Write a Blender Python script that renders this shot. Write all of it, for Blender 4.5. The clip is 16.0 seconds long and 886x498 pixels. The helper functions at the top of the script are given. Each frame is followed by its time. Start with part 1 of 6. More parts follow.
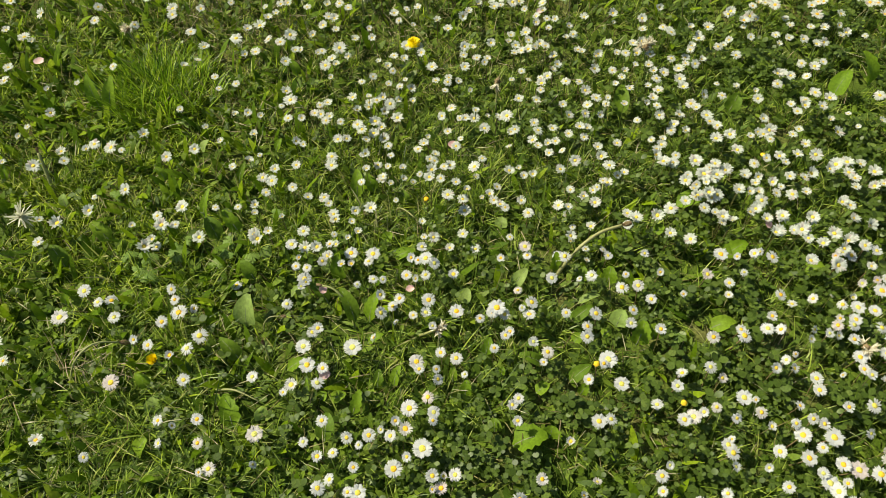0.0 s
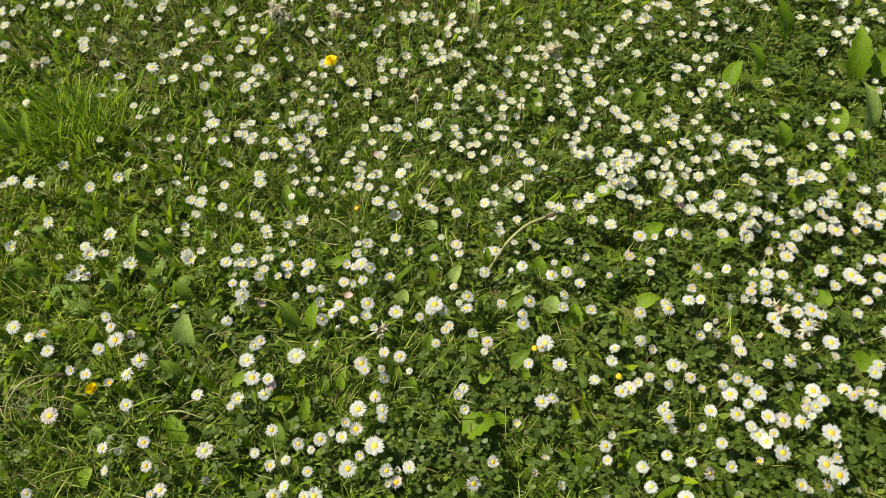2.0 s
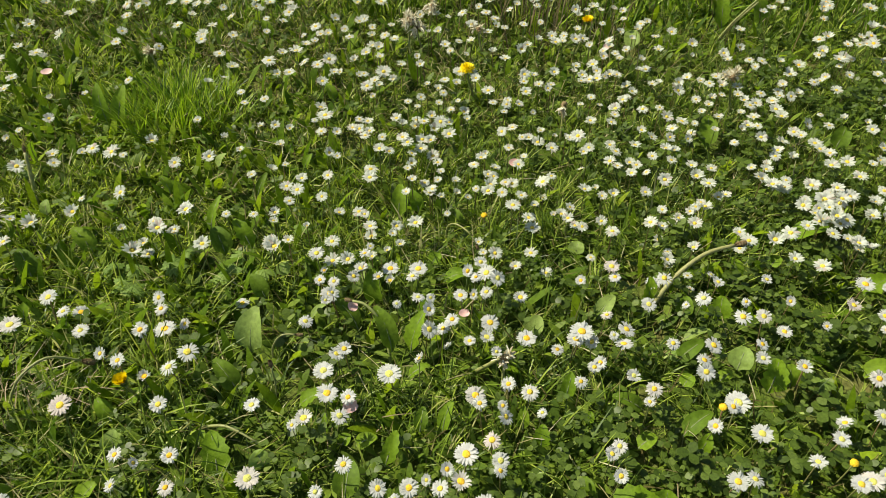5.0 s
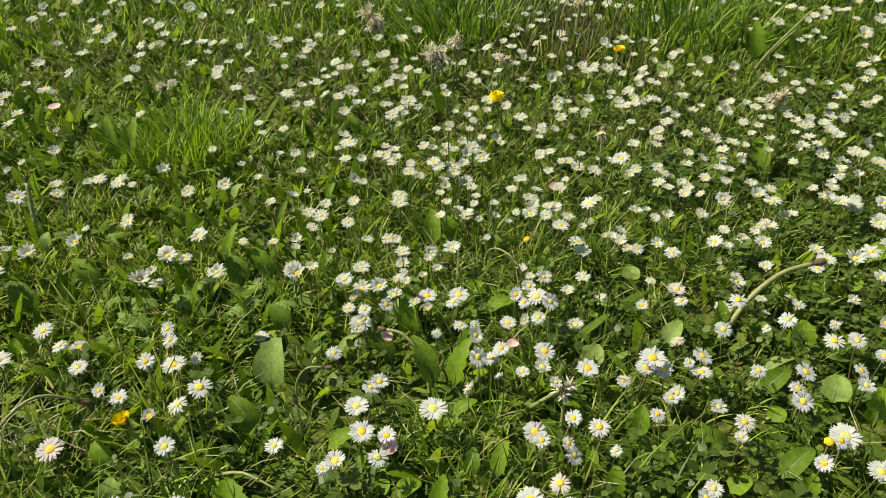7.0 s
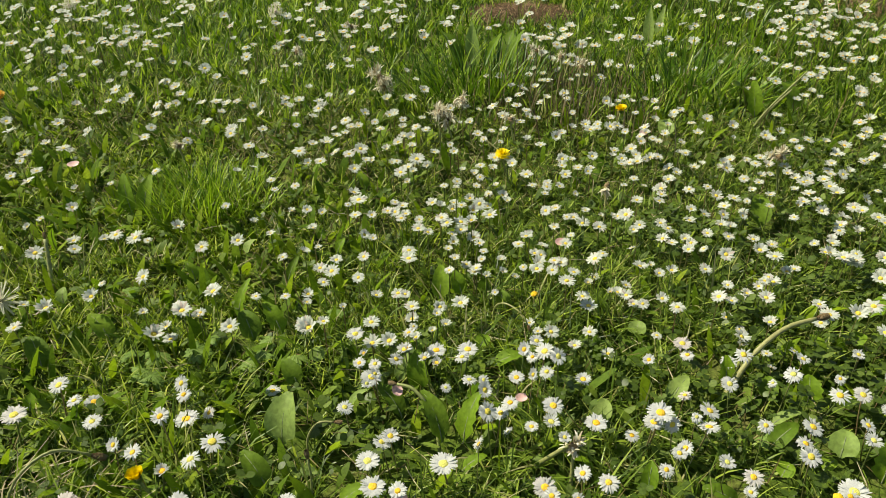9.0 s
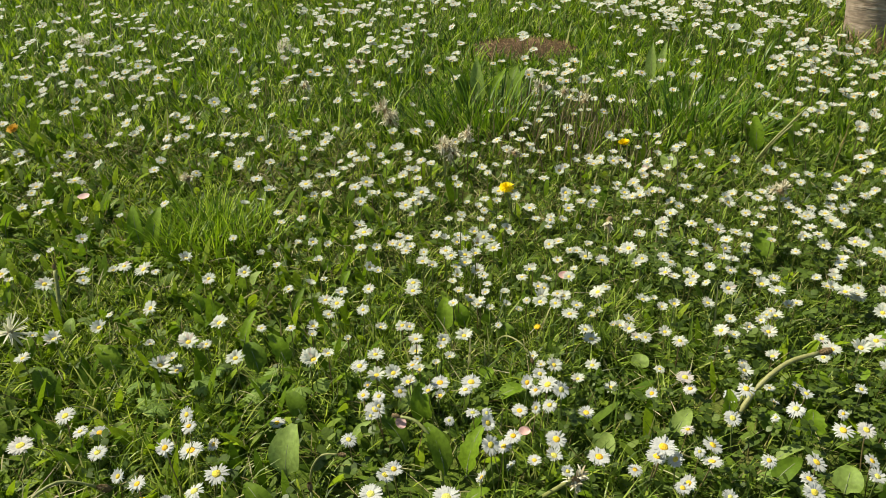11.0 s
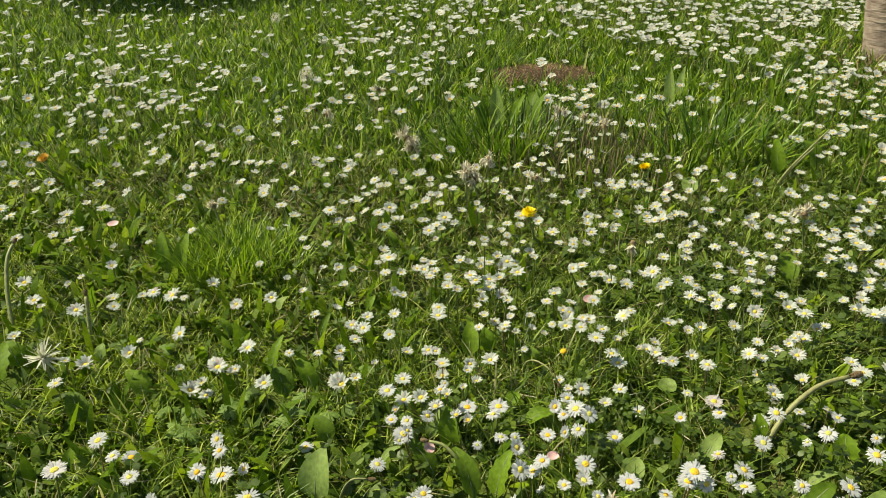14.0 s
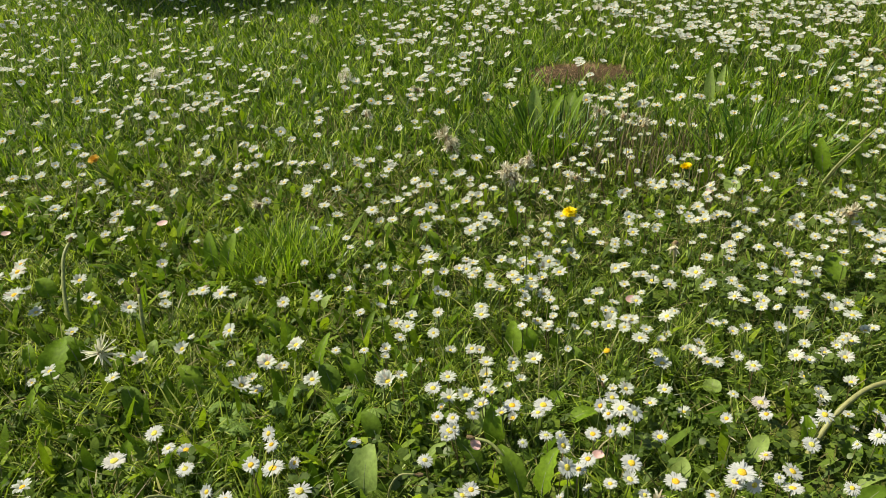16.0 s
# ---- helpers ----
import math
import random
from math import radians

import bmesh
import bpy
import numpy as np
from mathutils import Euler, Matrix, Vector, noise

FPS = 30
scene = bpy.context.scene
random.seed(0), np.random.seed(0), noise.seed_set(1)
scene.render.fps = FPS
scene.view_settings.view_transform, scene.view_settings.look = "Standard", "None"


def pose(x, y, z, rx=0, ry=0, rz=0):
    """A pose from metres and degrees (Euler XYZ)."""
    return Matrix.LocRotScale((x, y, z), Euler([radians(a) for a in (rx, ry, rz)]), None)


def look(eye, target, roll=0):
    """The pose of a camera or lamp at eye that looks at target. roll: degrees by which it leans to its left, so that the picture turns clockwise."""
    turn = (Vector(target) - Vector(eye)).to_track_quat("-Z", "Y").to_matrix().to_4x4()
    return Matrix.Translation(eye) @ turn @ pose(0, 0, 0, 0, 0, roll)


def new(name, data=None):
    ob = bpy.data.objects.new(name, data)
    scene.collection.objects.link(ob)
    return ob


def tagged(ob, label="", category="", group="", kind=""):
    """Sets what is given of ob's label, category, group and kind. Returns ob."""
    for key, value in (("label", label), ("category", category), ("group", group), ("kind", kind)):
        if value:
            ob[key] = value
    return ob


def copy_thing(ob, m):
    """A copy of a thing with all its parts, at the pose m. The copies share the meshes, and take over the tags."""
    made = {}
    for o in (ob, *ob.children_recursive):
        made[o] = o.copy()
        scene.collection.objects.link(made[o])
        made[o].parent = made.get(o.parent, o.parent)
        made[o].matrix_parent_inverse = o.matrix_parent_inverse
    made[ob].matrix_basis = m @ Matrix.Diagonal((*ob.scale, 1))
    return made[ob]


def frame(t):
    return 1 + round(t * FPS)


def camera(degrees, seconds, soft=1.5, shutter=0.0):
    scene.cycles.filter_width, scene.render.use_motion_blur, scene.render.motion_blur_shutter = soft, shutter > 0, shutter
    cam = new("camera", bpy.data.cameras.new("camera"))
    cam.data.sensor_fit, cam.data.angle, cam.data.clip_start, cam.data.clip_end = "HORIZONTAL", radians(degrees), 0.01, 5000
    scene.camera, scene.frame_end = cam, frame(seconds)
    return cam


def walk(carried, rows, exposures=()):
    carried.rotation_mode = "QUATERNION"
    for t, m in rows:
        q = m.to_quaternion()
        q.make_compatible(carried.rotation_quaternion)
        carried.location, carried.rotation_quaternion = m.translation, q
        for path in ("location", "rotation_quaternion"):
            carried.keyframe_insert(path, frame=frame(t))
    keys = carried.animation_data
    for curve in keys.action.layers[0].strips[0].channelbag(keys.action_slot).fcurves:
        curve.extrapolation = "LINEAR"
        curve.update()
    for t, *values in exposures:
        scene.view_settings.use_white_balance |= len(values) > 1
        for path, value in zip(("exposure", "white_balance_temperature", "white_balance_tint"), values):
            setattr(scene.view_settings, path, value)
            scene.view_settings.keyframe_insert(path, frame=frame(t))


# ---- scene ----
cam = camera(63.1, 16.0, 0.75)
PATH = [
    (0, (0.099, 0.119, 0.977), (0.103, 1.256, -0.668), -0.5),
    (0.5, (0.094, 0.103, 0.973), (0.199, 1.221, -0.681), 0.5),
    (1, (0.106, 0.098, 0.979), (0.29, 1.215, -0.67), 1.9),
    (1.5, (0.112, 0.091, 0.982), (0.319, 1.229, -0.65), 2.2),
    (2, (0.092, 0.068, 0.98), (0.289, 1.253, -0.619), 2.0),
    (2.5, (0.066, 0.052, 0.971), (0.242, 1.283, -0.595), 2.0),
    (3, (0.053, 0.032, 0.959), (0.191, 1.291, -0.589), 2.4),
    (3.5, (0.074, 0.039, 0.945), (0.162, 1.315, -0.593), 3.1),
    (4, (0.085, 0.057, 0.92), (0.113, 1.368, -0.59), 2.5),
    (4.5, (0.059, 0.085, 0.803), (0.043, 1.473, -0.637), 1.1),
    (4.7, (0.05, 0.1, 0.73), (0.025, 1.526, -0.672), 0.8),
    (6.8, (-0.005, 0.149, 0.564), (-0.073, 1.74, -0.646), -1.2),
    (7, (-0.003, 0.15, 0.564), (-0.058, 1.752, -0.631), -0.8),
    (7.5, (0.003, 0.149, 0.565), (-0.026, 1.779, -0.595), -0.0),
    (8, (0.0, 0.146, 0.568), (-0.019, 1.798, -0.56), 0.1),
    (8.5, (-0.001, 0.141, 0.576), (-0.039, 1.809, -0.526), -0.4),
    (9, (-0.008, 0.138, 0.578), (-0.075, 1.821, -0.5), -1.0),
    (9.2, (-0.009, 0.136, 0.578), (-0.087, 1.825, -0.49), -1.1),
    (11.5, (-0.004, 0.131, 0.587), (-0.086, 1.868, -0.4), -1.0),
    (12, (-0.002, 0.131, 0.586), (-0.074, 1.88, -0.381), -0.9),
    (12.5, (-0.002, 0.134, 0.584), (-0.065, 1.89, -0.371), -0.8),
    (13, (-0.001, 0.133, 0.585), (-0.069, 1.893, -0.362), -0.9),
    (13.5, (-0.007, 0.129, 0.59), (-0.101, 1.889, -0.356), -1.5),
    (14, (-0.018, 0.124, 0.59), (-0.144, 1.882, -0.355), -2.0),
    (14.5, (-0.025, 0.124, 0.591), (-0.18, 1.878, -0.357), -2.4),
    (15, (-0.026, 0.121, 0.592), (-0.203, 1.874, -0.354), -2.6),
    (15.5, (-0.029, 0.116, 0.597), (-0.222, 1.867, -0.35), -2.9),
    (16, (-0.033, 0.113, 0.597), (-0.246, 1.864, -0.347), -3.2),
]
walk(cam, [(t, look(eye, target, roll)) for t, eye, target, roll in PATH], [(0, 0.52, 7250, 4), (16, 0.52, 7250, 4)])

# ---- light ----
SUN_TURN, SUN_UP = radians(288), radians(50)
world = bpy.data.worlds.new("sky")
scene.world = world
world.use_nodes = True
sky = world.node_tree.nodes.new("ShaderNodeTexSky")
sky.sky_type, sky.sun_disc, sky.sun_elevation, sky.sun_rotation = "NISHITA", False, SUN_UP, SUN_TURN
background = world.node_tree.nodes["Background"]
background.inputs["Strength"].default_value = 0.085
world.node_tree.links.new(sky.outputs["Color"], background.inputs["Color"])
sunlight = new("sun", bpy.data.lights.new("sun", "SUN"))
sunlight.data.energy, sunlight.data.angle, sunlight.data.color = 5.0, radians(0.5), (1.0, 0.95, 0.86)
SUN_WAY = Vector((math.sin(SUN_TURN) * math.cos(SUN_UP), math.cos(SUN_TURN) * math.cos(SUN_UP), math.sin(SUN_UP)))
sunlight.matrix_world = look(SUN_WAY * 20, (0, 0, 0))


# ---- materials ----
def surface(name, stops, rough=0.6, through_light=0.0, seed_by="island", grain=300.0, grain_depth=0.35, bump=0.0, spec=0.4):
    """A plant or earth surface: a colour picked for each piece along the stops, and a fine mottling over it."""
    mat = bpy.data.materials.new(name)
    mat.use_nodes = True
    nodes, links = mat.node_tree.nodes, mat.node_tree.links
    shader = nodes["Principled BSDF"]
    shader.inputs["Roughness"].default_value = rough
    shader.inputs["Specular IOR Level"].default_value = spec
    coords = nodes.new("ShaderNodeTexCoord")
    fine = nodes.new("ShaderNodeTexNoise")
    fine.inputs["Scale"].default_value, fine.inputs["Detail"].default_value = grain, 4
    links.new(coords.outputs["Object"], fine.inputs["Vector"])
    ramp = nodes.new("ShaderNodeValToRGB")
    ramp.color_ramp.elements[0].position, ramp.color_ramp.elements[1].position = stops[0][0], stops[-1][0]
    ramp.color_ramp.elements[0].color, ramp.color_ramp.elements[1].color = (*stops[0][1], 1), (*stops[-1][1], 1)
    for place, colour in stops[1:-1]:
        ramp.color_ramp.elements.new(place).color = (*colour, 1)
    if seed_by == "island":
        links.new(nodes.new("ShaderNodeNewGeometry").outputs["Random Per Island"], ramp.inputs["Fac"])
    elif seed_by == "object":
        links.new(nodes.new("ShaderNodeObjectInfo").outputs["Random"], ramp.inputs["Fac"])
    else:
        coarse = nodes.new("ShaderNodeTexNoise")
        coarse.inputs["Scale"].default_value, coarse.inputs["Detail"].default_value = seed_by, 6
        links.new(coords.outputs["Object"], coarse.inputs["Vector"])
        links.new(coarse.outputs["Fac"], ramp.inputs["Fac"])
    level = nodes.new("ShaderNodeMapRange")
    level.inputs["From Min"].default_value, level.inputs["From Max"].default_value = 0.3, 0.7
    level.inputs["To Min"].default_value, level.inputs["To Max"].default_value = 1 - grain_depth, 1 + grain_depth
    links.new(fine.outputs["Fac"], level.inputs["Value"])
    tint = nodes.new("ShaderNodeVectorMath")
    tint.operation = "SCALE"
    links.new(ramp.outputs["Color"], tint.inputs[0])
    links.new(level.outputs["Result"], tint.inputs["Scale"])
    links.new(tint.outputs["Vector"], shader.inputs["Base Color"])
    if bump:
        relief = nodes.new("ShaderNodeBump")
        relief.inputs["Strength"].default_value, relief.inputs["Distance"].default_value = bump, 0.002
        links.new(fine.outputs["Fac"], relief.inputs["Height"])
        links.new(relief.outputs["Normal"], shader.inputs["Normal"])
    if through_light:
        glow = nodes.new("ShaderNodeBsdfTranslucent")
        both = nodes.new("ShaderNodeMixShader")
        both.inputs["Fac"].default_value = through_light
        links.new(tint.outputs["Vector"], glow.inputs["Color"])
        links.new(shader.outputs["BSDF"], both.inputs[1])
        links.new(glow.outputs["BSDF"], both.inputs[2])
        links.new(both.outputs["Shader"], nodes["Material Output"].inputs["Surface"])
    return mat


soil_mat = surface("soil_and_thatch", [(0.3, (0.040, 0.066, 0.008)), (0.5, (0.066, 0.098, 0.014)), (0.7, (0.12, 0.115, 0.038))], 0.95, 0, 9.0, 260, 0.5, 0.8, 0.1)
lawn_mat = surface("lawn_blades", [(0.0, (0.038, 0.078, 0.008)), (0.3, (0.098, 0.170, 0.016)), (0.62, (0.205, 0.305, 0.029)), (0.85, (0.39, 0.49, 0.075)), (0.95, (0.30, 0.31, 0.09)), (1.0, (0.42, 0.39, 0.20))], 0.42, 0.44, "island", 120, 0.2, 0, 0.35)
# yellower lawn colours, raised to stand in for brighter light on the left
brightened_lawn_mat = surface("yellow_green_brightened", [(0.0, (0.04, 0.08, 0.005)), (0.3, (0.13, 0.205, 0.010)), (0.62, (0.27, 0.38, 0.018)), (0.84, (0.46, 0.56, 0.055)), (1.0, (0.52, 0.48, 0.22))], 0.45, 0.46, "island", 120, 0.2, 0, 0.3)
meadow_mat = surface("meadow_blades", [(0.0, (0.020, 0.052, 0.004)), (0.33, (0.068, 0.145, 0.006)), (0.62, (0.17, 0.29, 0.012)), (0.84, (0.34, 0.47, 0.035)), (0.95, (0.40, 0.49, 0.07)), (1.0, (0.46, 0.43, 0.19))], 0.42, 0.44, "island", 60, 0.2, 0, 0.3)
tuft_mat = surface("lush_blades", [(0.0, (0.022, 0.058, 0.004)), (0.35, (0.115, 0.225, 0.008)), (0.7, (0.26, 0.40, 0.016)), (1.0, (0.42, 0.54, 0.045))], 0.4, 0.42, "island", 60, 0.2, 0, 0.35)
tall_mat = surface("tall_blades", [(0.0, (0.022, 0.058, 0.004)), (0.45, (0.085, 0.180, 0.008)), (0.8, (0.17, 0.29, 0.014)), (1.0, (0.34, 0.45, 0.04))], 0.42, 0.42, "island", 60, 0.2, 0, 0.35)
clover_mat = surface("clover", [(0.0, (0.050, 0.084, 0.011)), (0.5, (0.072, 0.116, 0.016)), (0.85, (0.102, 0.156, 0.023)), (1.0, (0.16, 0.22, 0.048))], 0.45, 0.36, "island", 400, 0.25, 0, 0.3)
herb_mat = surface("small_leaves", [(0.0, (0.055, 0.104, 0.010)), (0.5, (0.112, 0.180, 0.016)), (1.0, (0.19, 0.27, 0.03))], 0.55, 0.4, "island", 300, 0.25, 0, 0.25)
weed_mat = surface("weed_leaves", [(0.0, (0.06, 0.12, 0.008)), (0.5, (0.13, 0.22, 0.010)), (0.9, (0.24, 0.34, 0.014)), (1.0, (0.22, 0.29, 0.03))], 0.55, 0.45, "island", 200, 0.25, 0, 0.12)
LEAF_MATS = {
    "pale": surface("leaf_pale", [(0.0, (0.22, 0.32, 0.07)), (1.0, (0.27, 0.36, 0.09))], 0.6, 0.4, "object", 220, 0.2, 0.3, 0.2),
    "mid": surface("leaf_mid", [(0.0, (0.14, 0.245, 0.014)), (1.0, (0.19, 0.29, 0.022))], 0.6, 0.4, "object", 220, 0.2, 0.3, 0.18),
    "dark": surface("leaf_dark", [(0.0, (0.095, 0.165, 0.012)), (1.0, (0.13, 0.21, 0.016))], 0.6, 0.35, "object", 220, 0.2, 0.3, 0.18),
    "cut": surface("leaf_cut", [(0.0, (0.15, 0.25, 0.045)), (1.0, (0.20, 0.30, 0.06))], 0.6, 0.4, "object", 260, 0.25, 0.3, 0.2),
    "bright": surface("leaf_bright", [(0.0, (0.14, 0.24, 0.012)), (1.0, (0.18, 0.29, 0.018))], 0.6, 0.42, "object", 220, 0.2, 0.3, 0.18),
}
rib_mat = surface("leaf_rib", [(0.0, (0.14, 0.19, 0.07)), (1.0, (0.18, 0.2, 0.09))], 0.5, 0.1, "object")
petal_mat = surface("white_petals", [(0.0, (0.58, 0.59, 0.55)), (0.8, (0.64, 0.65, 0.62)), (0.93, (0.63, 0.60, 0.55)), (1.0, (0.61, 0.54, 0.50))], 0.6, 0.42, "object", 900, 0.12, 0, 0.2)
far_petal_mat = surface("white_petals_crowd", [(0.0, (0.44, 0.47, 0.37)), (0.22, (0.59, 0.62, 0.53)), (0.5, (0.68, 0.70, 0.62)), (0.85, (0.71, 0.73, 0.65)), (0.93, (0.66, 0.60, 0.53)), (1.0, (0.58, 0.48, 0.42))], 0.6, 0.48, "island", 500, 0.06, 0, 0.2)
disc_mat = surface("yellow_florets", [(0.0, (0.76, 0.44, 0.03)), (0.4, (0.72, 0.50, 0.05)), (0.75, (0.64, 0.54, 0.08)), (1.0, (0.55, 0.55, 0.14))], 0.75, 0.0, "object", 1500, 0.3, 0.6, 0.2)
bare_disc_mat = surface("bare_gold_florets", [(0.0, (0.66, 0.40, 0.02)), (1.0, (0.70, 0.47, 0.03))], 0.8, 0.0, "object", 1500, 0.35, 0.6, 0.2)
stem_mat = surface("daisy_stems", [(0.0, (0.13, 0.18, 0.04)), (0.5, (0.18, 0.18, 0.06)), (1.0, (0.24, 0.15, 0.075))], 0.5, 0.1, "object", 300, 0.2)
crowd_stem_mat = surface("crowd_stems", [(0.0, (0.12, 0.19, 0.03)), (0.6, (0.17, 0.19, 0.05)), (1.0, (0.24, 0.15, 0.075))], 0.5, 0.1, "island", 300, 0.2)
sepal_mat = surface("sepals", [(0.0, (0.05, 0.10, 0.02)), (1.0, (0.08, 0.13, 0.03))], 0.55, 0.1, "object", 300, 0.2)
gold_mat = surface("dandelion_yellow", [(0.0, (0.80, 0.60, 0.010)), (1.0, (0.82, 0.66, 0.014))], 0.6, 0.2, "object", 500, 0.12, 0, 0.2)
orange_mat = surface("faded_orange", [(0.0, (0.66, 0.40, 0.05)), (1.0, (0.68, 0.44, 0.07))], 0.6, 0.2, "object", 500, 0.15, 0, 0.2)
cream_mat = surface("cream_bracts", [(0.0, (0.50, 0.50, 0.34)), (1.0, (0.58, 0.57, 0.42))], 0.6, 0.3, "island", 300, 0.15, 0, 0.2)
rag_mat = surface("clotted_seed_hairs", [(0.0, (0.30, 0.24, 0.13)), (0.3, (0.50, 0.44, 0.29)), (0.7, (0.68, 0.64, 0.47)), (1.0, (0.76, 0.73, 0.58))], 0.75, 0.25, "island", 300, 0.2, 0, 0.15)
fluff_mat = surface("seed_fluff", [(0.0, (0.66, 0.59, 0.46)), (1.0, (0.84, 0.80, 0.70))], 0.8, 0.4, "island", 300, 0.15, 0, 0.1)
stalk_mat = surface("fleshy_stalk", [(0.0, (0.24, 0.27, 0.085)), (1.0, (0.29, 0.28, 0.11))], 0.5, 0.1, "object", 200, 0.25, 0.2)
brown_mat = surface("wilted_brown", [(0.0, (0.16, 0.11, 0.05)), (1.0, (0.27, 0.20, 0.11))], 0.8, 0.1, "island", 400, 0.3, 0.3, 0.1)
pink_mat = surface("fallen_pink_petal", [(0.0, (0.66, 0.40, 0.37)), (1.0, (0.72, 0.54, 0.48))], 0.6, 0.2, "object", 300, 0.12, 0, 0.2)
straw_mat = surface("dry_straw", [(0.0, (0.22, 0.17, 0.09)), (0.6, (0.36, 0.29, 0.17)), (1.0, (0.46, 0.40, 0.26))], 0.7, 0.1, "island", 200, 0.2)
stalks_mat = surface("standing_stalks", [(0.0, (0.10, 0.065, 0.035)), (0.5, (0.19, 0.14, 0.07)), (1.0, (0.36, 0.31, 0.17))], 0.7, 0.15, "island", 200, 0.2, 0, 0.2)
thatch_mat = surface("brown_thatch", [(0.0, (0.06, 0.05, 0.015)), (0.5, (0.13, 0.11, 0.035)), (0.85, (0.24, 0.22, 0.09)), (1.0, (0.46, 0.43, 0.26))], 0.8, 0.1, "island", 200, 0.25, 0, 0.15)
litter_mat = surface("brown_litter", [(0.0, (0.06, 0.034, 0.016)), (0.55, (0.135, 0.080, 0.042)), (1.0, (0.36, 0.26, 0.15))], 0.85, 0.0, "island", 200, 0.3, 0, 0.1)
earth_mat = surface("bare_earth", [(0.3, (0.040, 0.029, 0.015)), (0.7, (0.11, 0.076, 0.038))], 0.95, 0, 25.0, 300, 0.5, 1.0, 0.1)


def bark_surface():
    mat = bpy.data.materials.new("banded_bark")
    mat.use_nodes = True
    nodes, links = mat.node_tree.nodes, mat.node_tree.links
    shader = nodes["Principled BSDF"]
    shader.inputs["Roughness"].default_value = 0.8
    coords, squeeze = nodes.new("ShaderNodeTexCoord"), nodes.new("ShaderNodeMapping")
    squeeze.inputs["Scale"].default_value = (16, 16, 95)
    bands, grain = nodes.new("ShaderNodeTexNoise"), nodes.new("ShaderNodeTexNoise")
    bands.inputs["Scale"].default_value, bands.inputs["Detail"].default_value = 1.0, 3
    grain.inputs["Scale"].default_value, grain.inputs["Detail"].default_value = 38, 8
    links.new(coords.outputs["Object"], squeeze.inputs["Vector"])
    links.new(squeeze.outputs["Vector"], bands.inputs["Vector"])
    links.new(coords.outputs["Object"], grain.inputs["Vector"])
    ramp = nodes.new("ShaderNodeValToRGB")
    ramp.color_ramp.elements[0].position, ramp.color_ramp.elements[0].color = 0.27, (0.12, 0.085, 0.058, 1)
    ramp.color_ramp.elements[1].position, ramp.color_ramp.elements[1].color = 0.74, (0.58, 0.50, 0.40, 1)
    ramp.color_ramp.elements.new(0.37).color = (0.31, 0.24, 0.175, 1)
    ramp.color_ramp.elements.new(0.63).color = (0.38, 0.30, 0.225, 1)
    links.new(bands.outputs["Fac"], ramp.inputs["Fac"])
    patch = nodes.new("ShaderNodeMix")
    patch.data_type, patch.blend_type = "RGBA", "MULTIPLY"
    patch.inputs["Factor"].default_value = 0.7
    tone = nodes.new("ShaderNodeValToRGB")
    tone.color_ramp.elements[0].position, tone.color_ramp.elements[0].color = 0.35, (0.55, 0.5, 0.48, 1)
    tone.color_ramp.elements[1].position = 0.65
    links.new(grain.outputs["Fac"], tone.inputs["Fac"])
    links.new(ramp.outputs["Color"], patch.inputs["A"])
    links.new(tone.outputs["Color"], patch.inputs["B"])
    links.new(patch.outputs["Result"], shader.inputs["Base Color"])
    relief = nodes.new("ShaderNodeBump")
    relief.inputs["Strength"].default_value, relief.inputs["Distance"].default_value = 0.7, 0.006
    links.new(bands.outputs["Fac"], relief.inputs["Height"])
    links.new(relief.outputs["Normal"], shader.inputs["Normal"])
    return mat


bark_mat = bark_surface()


# ---- mesh helpers ----
def tri_mesh(name, verts, tris, mats, picks=None):
    verts, tris = np.asarray(verts, np.float32).reshape(-1, 3), np.asarray(tris, np.int32).reshape(-1, 3)
    me = bpy.data.meshes.new(name)
    me.vertices.add(len(verts))
    me.vertices.foreach_set("co", verts.ravel())
    me.loops.add(len(tris) * 3)
    me.loops.foreach_set("vertex_index", tris.ravel())
    me.polygons.add(len(tris))
    me.polygons.foreach_set("loop_start", np.arange(0, len(tris) * 3, 3, dtype=np.int32))
    for m in mats:
        me.materials.append(m)
    if picks is not None:
        me.polygons.foreach_set("material_index", np.asarray(picks, np.int32))
    me.update(calc_edges=True)
    me.polygons.foreach_set("use_smooth", np.ones(len(tris), bool))
    return me


def part(name, arrays, mat, parent, label=""):
    ob = new(name, tri_mesh(name, arrays[0], arrays[1], [mat]))
    ob.parent = parent
    return tagged(ob, label)


def joined(*pieces):
    """Several (verts, tris) in one."""
    verts, tris, base = [], [], 0
    for v, f in pieces:
        v = np.asarray(v, float).reshape(-1, 3)
        verts.append(v)
        tris.append(np.asarray(f, int).reshape(-1, 3) + base)
        base += len(v)
    return np.concatenate(verts), np.concatenate(tris)


